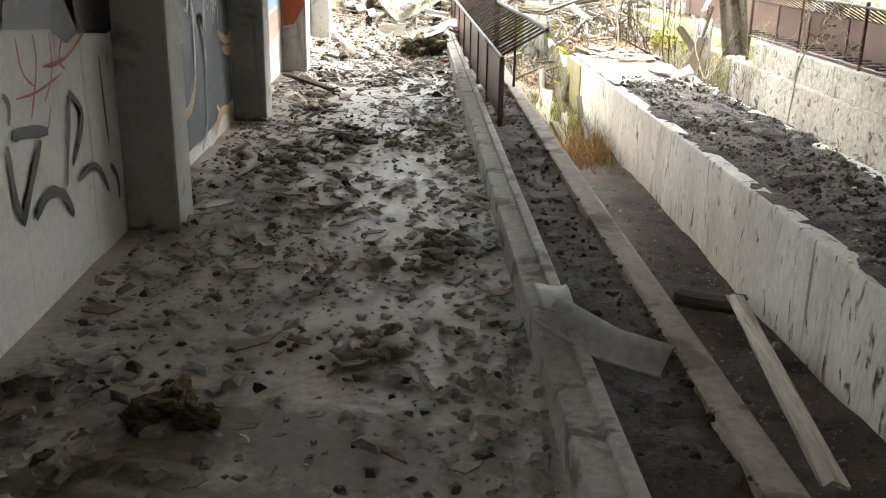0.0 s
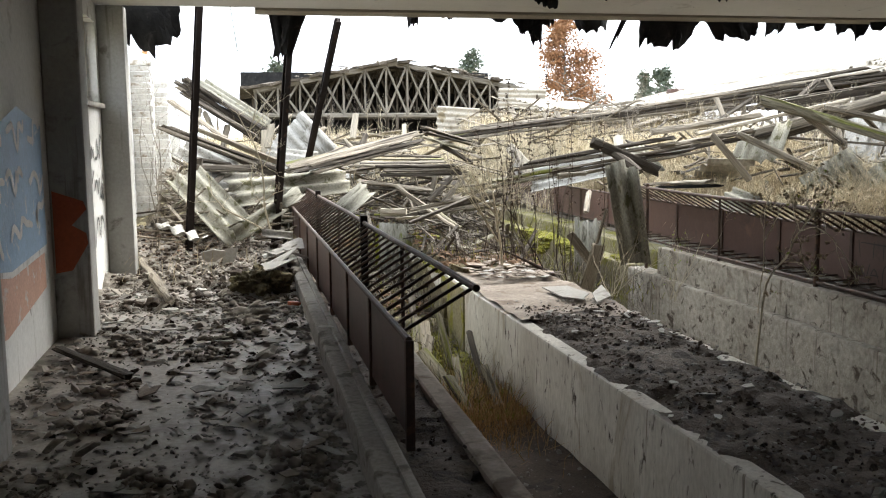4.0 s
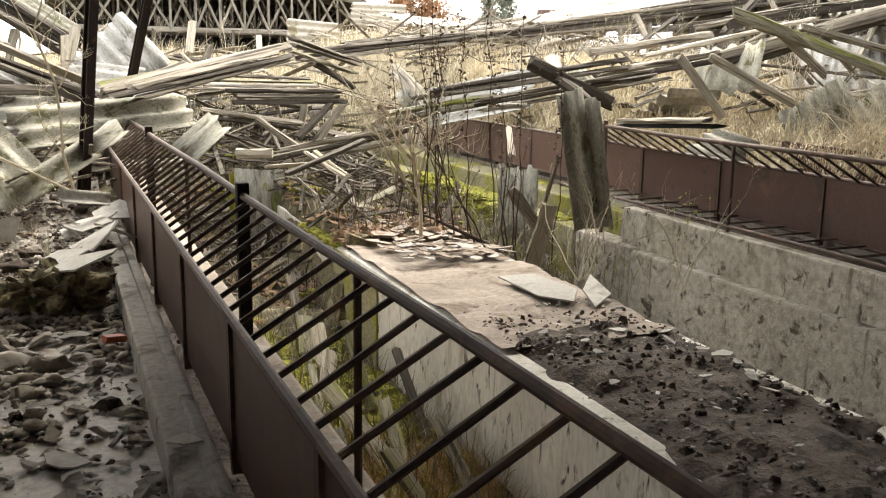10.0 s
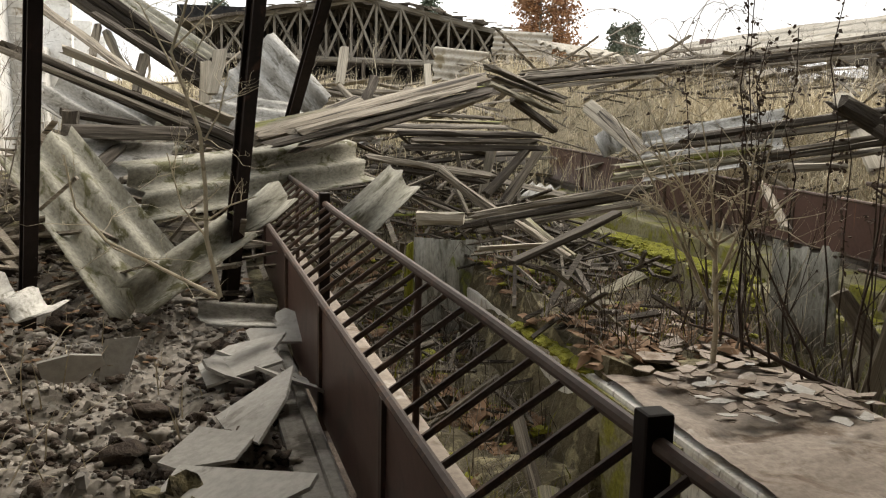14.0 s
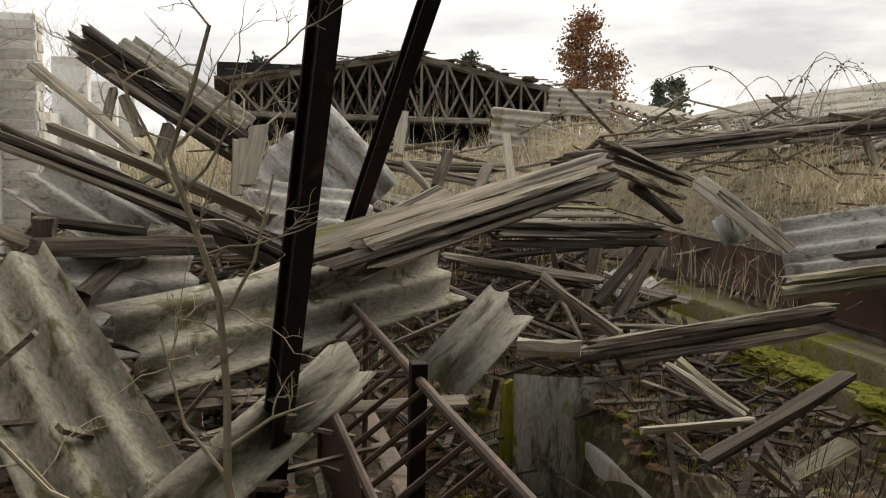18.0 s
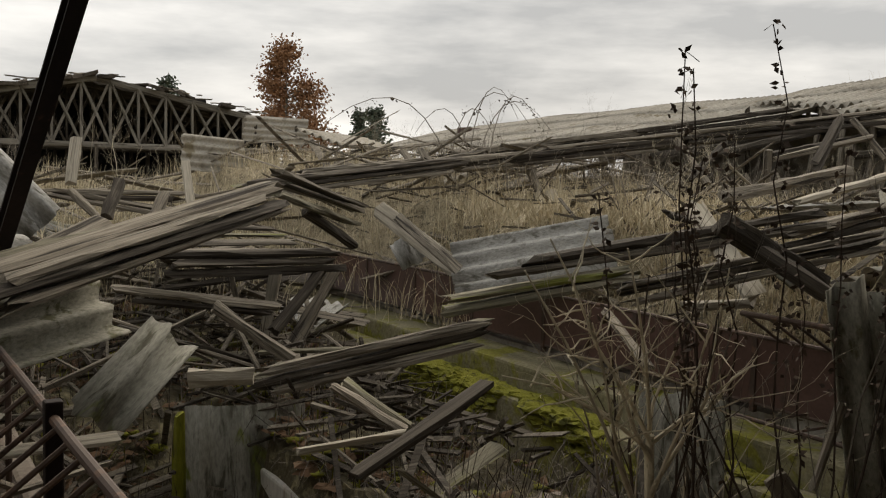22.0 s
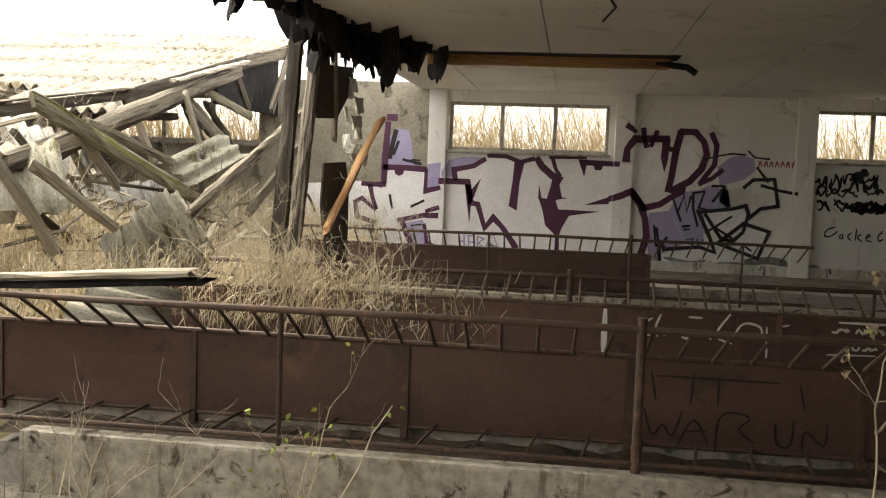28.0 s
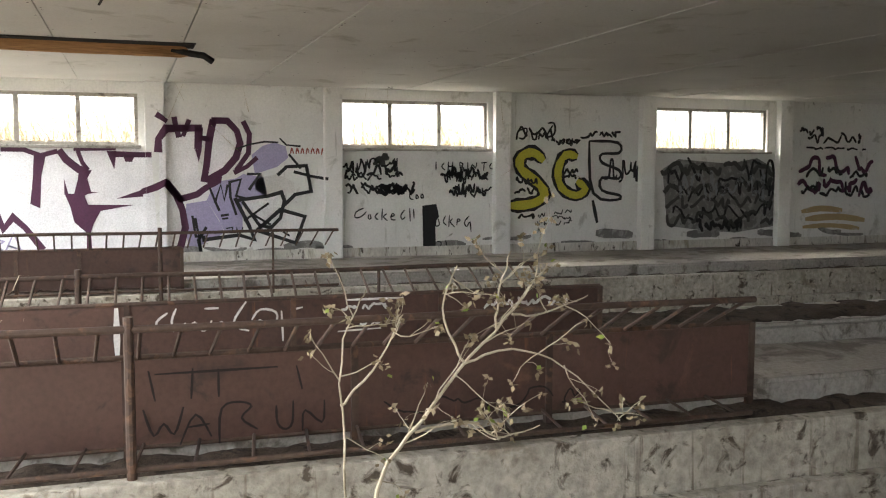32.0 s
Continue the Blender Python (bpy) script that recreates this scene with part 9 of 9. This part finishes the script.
def shrub(name, base, stems, height, r, depth, seed, material, label, category="shrub", lean=0.25, leaves=None, per=1, size=0.03, spread=0.02, tilt=(0, 0), kids=(2, 4), spread_limb=0.6, wiggle=0.28):
    rnd = random.Random(seed)
    th = thing(name, label, category, at=base)
    for k in range(stems):
        bm, tips = bmesh.new(), []
        d = Vector((rnd.gauss(tilt[0], lean), rnd.gauss(tilt[1], lean), 1))
        b = Vector(base) + Vector((rnd.uniform(-1, 1), rnd.uniform(-1, 1), 0)) * 0.06 * (stems > 1)
        grow(bm, tips, b, d, height * rnd.uniform(0.75, 1.05), r, depth, rnd, spread_limb, 5, kids, 0.15, wiggle)
        tagged(part("stem", bm, material, th), kind="stuff")
        if leaves:
            tagged(part("leaves", leaf_mesh(tips, rnd, per, size, spread, leaves), leaves, th), kind="stuff")
    return th


def tall_weed(base, top, seed, n=1):
    """A dark dead stalk with withered leaf clusters up its length."""
    rnd = random.Random(seed)
    th = thing("dead_weed", "tall dark dead weed stalk with withered leaves", "weed", "dead weeds", at=base)
    b, t = Vector(base), Vector(top)
    pts = [b.lerp(t, k / 7) + Vector((rnd.uniform(-1, 1), rnd.uniform(-1, 1), 0)) * 0.03 for k in range(8)]
    pts.append(pts[-1] + Vector((rnd.uniform(-0.12, 0.12), rnd.uniform(-0.05, 0.05), -0.03)))
    bm = bmesh.new()
    tube(bm, pts, [0.006 - 0.0005 * k for k in range(9)], 5)
    part("stalk", bm, "darkstem", th)
    spots = []
    for k in range(16):
        u = 0.45 + 0.55 * k / 15
        spots.append((b.lerp(t, u) + Vector((rnd.uniform(-1, 1), rnd.uniform(-1, 1), 0)) * 0.035, Vector((0, 0, -1))))
    part("leaves", leaf_mesh(spots, rnd, 5, 0.034, 0.010, "deadleaf", 0.0), "deadleaf", th)


STALKS = ((3.80, 0.0, 3.71, 2.28), (3.34, 0.0, 3.24, 2.14), (3.12, 0.05, 3.05, 2.03), (3.6, -0.1, 3.52, 1.8), (3.25, 0.0, 3.33, 1.72), (4.0, -0.2, 3.99, 1.75), (3.45, 0.0, 3.38, 1.5), (4.4, -0.4, 4.42, 1.6), (3.9, -0.2, 3.8, 1.3), (2.98, 0.1, 2.9, 1.55))
for k, (xa, za, xb, zb) in enumerate(STALKS):
    y = 13.92 + 0.14 * math.sin(k * 2.3)
    tall_weed((xa, y, za), (xb, y + 0.05, zb), 50 + k)
leaner = thing("leaning_shrub", "dark leafless shrub leaning out over the dividing wall", "shrub", at=(3.88, 13.45, -0.4))
bm = bmesh.new()
tube(bm, [(3.95, 13.4, -0.6), (3.88, 13.45, -0.35), (3.64, 13.6, -0.14), (3.47, 13.8, -0.05), (3.26, 14.05, 0.06), (3.0, 14.2, 0.12)], [0.03, 0.028, 0.024, 0.018, 0.012, 0.005], 7)
part("trunk", bm, "darkstem", leaner)
rl = random.Random(61)
for k in range(13):
    u = k / 12
    p = Vector((3.9, 13.45, -0.3)).lerp(Vector((3.05, 14.15, 0.1)), u)
    bm, tips = bmesh.new(), []
    grow(bm, tips, p, (rl.uniform(-0.45, 0.3), rl.uniform(-0.25, 0.25), 1), rl.uniform(0.6, 1.35), 0.008, 2, rl, 0.5, 5, (2, 4), 0.25, 0.2)
    part("stem", bm, "darkstem" if k % 3 else "bark", leaner)
    part("leaves", leaf_mesh(tips[::2], rl, 1, 0.03, 0.006, "deadleaf"), "deadleaf", leaner)
shrub("bare_shrub", (3.6, 14.5, -0.3), 3, 1.1, 0.006, 2, 62, "palebark", "pale leafless shrub growing out of the pit", lean=0.4, kids=(3, 4))
shrub("bare_shrub", (4.2, 14.6, -0.5), 3, 0.9, 0.005, 2, 63, "palebark", "pale leafless shrub growing out of the pit", lean=0.5, kids=(3, 4))
pale = thing("pale_shrub", "pale leafless shrub with forked limbs growing out of the pit", "shrub", at=(3.35, 14.35, -0.35))
rp = random.Random(77)
bm = bmesh.new()
tube(bm, [(3.2, 14.12, -0.4), (3.17, 14.05, 0.1), (3.06, 13.95, 0.64)], [0.02, 0.016, 0.011], 7)
part("trunk", bm, "palebark", pale)
for k, (x, y, z) in enumerate(((2.73, 13.9, 1.0), (2.39, 13.9, 1.31), (2.9, 13.95, 1.37), (3.28, 13.8, 1.3), (2.57, 13.75, 1.14), (3.38, 14.0, 1.2), (2.45, 14.1, 0.9), (3.1, 13.7, 1.15), (3.5, 13.85, 0.9), (2.65, 14.1, 1.4))):
    fork = Vector((3.2, 14.12, -0.35)).lerp(Vector((3.06, 13.95, 0.62)), 0.55 + 0.45 * rp.random())
    tip = Vector((x, y, z))
    mid = fork.lerp(tip, 0.5) + Vector((rp.uniform(-0.08, 0.08), rp.uniform(-0.08, 0.08), rp.uniform(-0.08, 0.04)))
    bm, tips = bmesh.new(), []
    tube(bm, [fork, fork.lerp(mid, 0.5) + Vector((rp.uniform(-0.03, 0.03), 0, 0.02)), mid, mid.lerp(tip, 0.5) + Vector((0, 0, 0.03)), tip], [0.010, 0.009, 0.007, 0.005, 0.003], 6)
    for _ in range(7):
        p = mid.lerp(tip, rp.uniform(-0.5, 1))
        grow(bm, tips, p, (rp.uniform(-1, 1), rp.uniform(-0.7, 0.7), rp.uniform(-0.1, 0.8)), rp.uniform(0.14, 0.38), 0.0045, 1, rp, 0.7, 4, (1, 3), 0.05, 0.35)
    part("limb", bm, "palebark", pale)
edge_sapling = thing("bare_sapling", "thin leafless sapling with a long bowed branch at the roof edge", "sapling", at=(0.4, 13.98, 0.41))
EDGE_ARMS = (
    ((0.4, 13.98, 0.41), (0.34, 13.98, 0.7), (0.34, 13.98, 0.94), (0.32, 13.98, 1.2), (0.26, 13.98, 1.38), (0.2, 13.98, 1.56), (0.26, 13.98, 1.74), (0.3, 13.98, 1.89)),
    ((0.34, 14.01, 0.7), (0.23, 14.01, 0.85), (0.19, 14.01, 1.02), (0.17, 14.01, 1.1)),
    ((0.34, 14.04, 0.77), (0.46, 14.04, 0.85), (0.58, 14.04, 0.89)),
    ((0.34, 13.98, 1.16), (0.41, 13.98, 1.29), (0.46, 13.98, 1.52)),
    ((0.26, 14.01, 1.38), (0.13, 14.01, 1.65), (0.07, 14.01, 1.77)),
    ((0.19, 14.04, 1.56), (0.36, 14.04, 1.73), (0.47, 14.04, 1.83)),
    ((0.21, 13.98, 1.45), (0.29, 13.98, 1.53), (0.36, 13.98, 1.66)),
    ((0.4, 14.01, 0.4), (0.24, 14.01, 0.49), (0.05, 14.01, 0.6), (-0.11, 14.01, 0.69), (-0.24, 14.01, 0.85), (-0.28, 14.01, 1.09)),
    ((0.05, 14.04, 0.59), (-0.08, 14.04, 0.65), (-0.17, 14.04, 0.77)),
)
re_s = random.Random(68)
for k, limb in enumerate(EDGE_ARMS):
    bm, tips = bmesh.new(), []
    r0 = 0.014 if k == 0 else 0.011 if k == 7 else 0.006
    tube(bm, limb, [r0 * (1 - 0.65 * i / len(limb)) for i in range(len(limb))], 6)
    for a, b in zip(limb[1:], limb[2:]):
        for _ in range(2 if k != 7 else 1):
            p = Vector(a).lerp(Vector(b), re_s.random())
            grow(bm, tips, p, (re_s.uniform(-1, 1), re_s.uniform(-0.6, 0.6), re_s.uniform(-0.2, 1)), re_s.uniform(0.12, 0.34), 0.003, 2, re_s, 0.6, 4, (2, 3), 0.05, 0.35)
    part("limb", bm, "palebark", edge_sapling)
shrub("bare_sapling", (-0.95, 15.4, 0.25), 3, 1.9, 0.009, 3, 65, "bark", "thin leafless sapling against the white wall", "sapling", lean=0.15, kids=(2, 4))
shrub("bare_sapling", (-0.9, 14.7, 0.15), 2, 1.5, 0.007, 3, 66, "bark", "thin leafless sapling against the white wall", "sapling", lean=0.15, kids=(2, 4))

# the sapling that arches over the middle pit, limb by limb
sap = thing("pit_sapling", "pale sapling with withered and green leaves arching over the pit", "sapling", at=(4.2, 10.0, -0.9))
SAP_ARMS = (
    ((4.2, 10.0, -0.9), (4.25, 9.95, 0.3), (4.3, 9.75, 0.47), (4.3, 9.54, 0.74), (4.3, 9.33, 0.93), (4.32, 9.16, 1.13)),
    ((4.3, 9.54, 0.74), (4.3, 9.3, 0.8), (4.3, 9.05, 0.68), (4.3, 8.82, 0.44)),
    ((4.3, 9.54, 0.74), (4.28, 9.66, 0.95), (4.3, 9.57, 1.14)),
    ((4.3, 9.75, 0.47), (4.3, 9.5, 0.5), (4.3, 9.39, 0.4), (4.3, 9.19, 0.45)),
    ((4.3, 9.33, 0.93), (4.35, 9.2, 0.9), (4.35, 8.95, 0.98)),
    ((4.25, 10.03, 0.0), (4.3, 10.04, 0.4), (4.3, 10.06, 0.85), (4.3, 9.95, 1.05)),
    ((4.3, 10.05, 0.6), (4.3, 9.9, 0.75), (4.3, 9.8, 0.95)),
    ((4.3, 9.4, 0.87), (4.25, 9.42, 1.0), (4.25, 9.35, 1.2)),
)
rs = random.Random(67)
for k, limb in enumerate(SAP_ARMS):
    bm = bmesh.new()
    r0 = 0.011 if k == 0 else 0.006
    fine = [Vector(q) for q in limb]
    for _ in range(2):
        fine = [fine[0]] + [q for u, w in zip(fine, fine[1:]) for q in (u.lerp(w, 0.25), u.lerp(w, 0.75))] + [fine[-1]]
    fine = [q + Vector((rs.uniform(-1, 1), rs.uniform(-1, 1), rs.uniform(-1, 1))) * 0.006 for q in fine]
    tube(bm, fine, [r0 * (1 - 0.7 * i / len(fine)) for i in range(len(fine))], 6)
    part("limb", bm, "palebark", sap)
    tw, tips = bmesh.new(), []
    for a, b in zip(limb[1:], limb[2:]):
        for _ in range(3):
            p = Vector(a).lerp(Vector(b), rs.random())
            grow(tw, tips, p, (rs.uniform(-0.6, 0.6), rs.uniform(-1, 1), rs.uniform(-0.6, 1)), rs.uniform(0.1, 0.3), 0.0035, 1, rs, 0.6, 3, (1, 2), 0.0)
    if tips:
        tagged(part("twig", tw, "palebark", sap), kind="stuff")
        tagged(part("withered_leaves", leaf_mesh(tips, rs, 5, 0.032, 0.010, "tanleaf", 0.008), "tanleaf", sap), kind="stuff")
        tagged(part("green_leaves", leaf_mesh(tips[::6], rs, 1, 0.035, 0.02, "greenleaf"), "greenleaf", sap), kind="stuff")
for k, (x, y) in enumerate(((7.72, 12.7), (7.8, 13.1), (7.7, 13.5), (7.85, 13.8))):
    shrub("dry_creeper", (x, y, 0.5), 9, 0.75, 0.006, 3, 120 + k, "palebark", "pale dry creeper tangled over the feed barrier", "creeper", lean=1.5, kids=(3, 5), wiggle=0.6)
shrub("creeper", (4.3, 13.2, -0.4), 6, 0.9, 0.006, 2, 69, "palebark", "tangled bare creeper hanging over the barrier", lean=0.8, kids=(3, 4))
shrub("creeper", (4.6, 12.3, -0.3), 4, 0.8, 0.006, 2, 70, "palebark", "tangled bare creeper over the pit wall", lean=0.7, leaves="greenleaf", per=1, size=0.035, kids=(2, 4))
for k, (x, y) in enumerate(((8.0, 19.0), (6.6, 18.0), (9.6, 20.0), (7.4, 21.0), (10.4, 18.5), (5.8, 19.6), (1.2, 27.0), (2.6, 30.0), (9.0, 16.0), (11.0, 15.6), (3.2, 24.0))):
    shrub("bare_shrub", (x, y, heap(x, y)), 5, 0.9 if k < 6 else 1.3, 0.009, 3, 80 + k, "bark" if k % 2 else "palebark", "leafless brushwood growing through the fallen roof", lean=0.45, kids=(3, 4))
bramble = thing("arching_bramble", "arching bare bramble canes above the fallen roof", "bramble", at=(7.8, 23.0, 1.0))
for k in range(7):
    x0, top, reach = 7.6 + 0.12 * k, 2.6 + 0.09 * (k * 3 % 5), 0.55 + 0.2 * (k * 2 % 5)
    sgn = -1 if k in (2, 5) else 1
    cane = [(x0 + sgn * reach * (u / 9) ** 1.6 * 1.5, 23.0 + 0.1 * k * u / 9, 1.0 + (top - 1.0) * math.sin(math.pi * 0.72 * u / 9) / (1.0 if u < 6 else 1.0)) for u in range(10)]
    bm = bmesh.new()
    tube(bm, cane, [0.011 - 0.0008 * u for u in range(10)], 4)
    part("cane", bm, "bark", bramble)
    if k % 2 == 0:
        rb = random.Random(400 + k)
        part("leaves", leaf_mesh([(Vector(q), Vector((0, 0, -1))) for q in cane[5:]], rb, 4, 0.05, 0.04, "deadleaf", 0.03), "deadleaf", bramble)


n = 13000
q = np.c_[NR.uniform(18.0, 21.5, n), NR.uniform(-4, 24, n), np.full(n, -0.3)]
blades("hedge_twigs", q, NR.uniform(2.2, 4.6, n), 0.022, "hedge", 0.28, "bare tangled hedge outside the barn windows", "hedge", 0.3)


def bare_tree(x, y, h, seed, label="leafless grey tree behind the ruins", twig=4):
    rnd = random.Random(seed)
    th = thing("bare_tree", label, "tree", "bare trees", at=(x, y, -0.3))
    bm, tips = bmesh.new(), []
    grow(bm, tips, (x, y, -0.3), (rnd.uniform(-0.1, 0.1), rnd.uniform(-0.1, 0.1), 1), h * 0.42, h * 0.012, twig, rnd, 0.6, 5, (5, 6), 0.22, 0.4, (0.45, 0.72))
    tagged(part("crown", bm, "bark", th), kind="stuff")


TREES = ((-3.6, 19.5, 5.2), (-3.2, 25, 6), (-5.5, 22, 6.5), (-7.0, 27, 8), (-4.2, 30, 7), (-9, 36, 9), (-6, 45, 9), (-2, 60, 8), (-12, 55, 10), (22, 90, 9), (30, 85, 9), (36, 70, 9), (44, 62, 10), (27, 60, 7), (3, 95, 9))
for k, (x, y, h) in enumerate(TREES):
    bare_tree(x, y, h, 200 + k)
for k, y in enumerate((-3.0, 0.5, 3.5, 6.0, 8.5, 11.5, 14.0)):
    bare_tree(23.0 + 3 * (k % 3), y + 4 * (k % 2), 6.5, 230 + k, "leafless tree outside the barn windows")
for k, y in enumerate((5.0, 9.0, 12.5)):
    bare_tree(-6.0 - k, y, 6.0, 240 + k, "leafless tree outside the barn windows")


def crown_tree(name, x, y, h, spread, seed, leaf, label, cone=0.0, count=2600, size=0.3):
    """A tree with a tapered trunk, limbs and a crown of many separate leaf clusters."""
    rnd = random.Random(seed)
    th = thing(name, label, "tree", at=(x, y, -0.3))
    bm = bmesh.new()
    tube(bm, [(x, y, -0.3), (x + 0.1, y, h * 0.4), (x - 0.05, y, h * 0.97)], [h * 0.02, h * 0.013, 0.02], 7)
    ends = []
    for k in range(34):
        z = h * rnd.uniform(0.22, 0.95)
        a = rnd.uniform(0, 6.28)
        reach = spread * ((1 - z / h) ** (0.6 + cone) * 1.1 + 0.12) * rnd.uniform(0.55, 1.15)
        e = Vector((x + math.cos(a) * reach, y + math.sin(a) * reach, z + reach * (0.5 - cone)))
        lb = bmesh.new()
        tube(lb, [(x, y, z), Vector((x, y, z)).lerp(e, 0.5) + Vector((0, 0, 0.1)), e], [0.07, 0.04, 0.015], 4, cap=False)
        part("limb", lb, "bark", th)
        ends.append((Vector((x, y, z)), e))
    part("trunk", bm, "bark", th)
    spots = []
    for _ in range(count):
        a, b = rnd.choice(ends)
        p = a.lerp(b, rnd.uniform(0.3, 1.08))
        spots.append((p + Vector((rnd.gauss(0, 1), rnd.gauss(0, 1), rnd.gauss(0, 1))) * 0.22 * spread / 2, Vector((0, 0, 1))))
    part("crown", leaf_mesh(spots, rnd, 1, size, 0.05, leaf), leaf, th)


crown_tree("autumn_oak", 23.8, 70.0, 10.2, 3.6, 301, "oakleaf", "rust-brown autumn oak standing behind the ruins", cone=0.3, count=8000, size=0.25)
crown_tree("pine_tree", 41.5, 95.0, 7.8, 1.7, 302, "pineleaf", "dark green pine in the distance", 0.3, 1800, 0.4)
crown_tree("pine_tree", 28.8, 120.0, 11.8, 3.4, 303, "pineleaf", "dark green pine in the distance", 0.2, 1800, 0.5)
crown_tree("pine_tree", 4.5, 120.0, 10.5, 3.2, 304, "pineleaf", "dark green pine in the distance", 0.2, 1800, 0.5)
crown_tree("pine_tree", 46.5, 102.0, 8.4, 3.0, 305, "pineleaf", "dark green pine in the distance", 0.3, 1500, 0.5)

# ---- brick piers of the ruined wall, course by course ----
COURSE = [bmesh.new() for _ in range(3)]
MESHES = []
for k, bm in enumerate(COURSE):
    v = box(bm, -0.125, 0.125, -0.062, 0.062, -0.0325, 0.0325)
    for p in v:
        p.co += Vector((TR.uniform(-1, 1), TR.uniform(-1, 1), TR.uniform(-1, 1))) * 0.005
    MESHES.append(mesh_of(bm, "brick", "brick"))
for j, y in enumerate((BAYS[7], BAYS[8])):
    pier = bpy.data.objects["column_west_%d" % (8 + j)]
    top = 2.55 - 0.1 * j
    row = 0
    z = 0.35
    while z < top:
        ends = ((y + 0.055, 0),)
        spots = [(-1.19, yy, 0) for yy, _ in ends[:1]] + [(-1.105, y + 0.125 + 0.05 * (row % 2), 90)]
        for x, yy, turn in spots:
            b = new("brick", MESHES[TR.randrange(3)])
            b.parent = pier
            b.matrix_parent_inverse = pier.matrix_world.inverted()
            b.matrix_basis = pose(x + TR.uniform(-0.006, 0.006), yy, z, TR.uniform(-1.5, 1.5), TR.uniform(-1.5, 1.5), turn + TR.uniform(-2, 2))
        z += 0.077
        row += 1
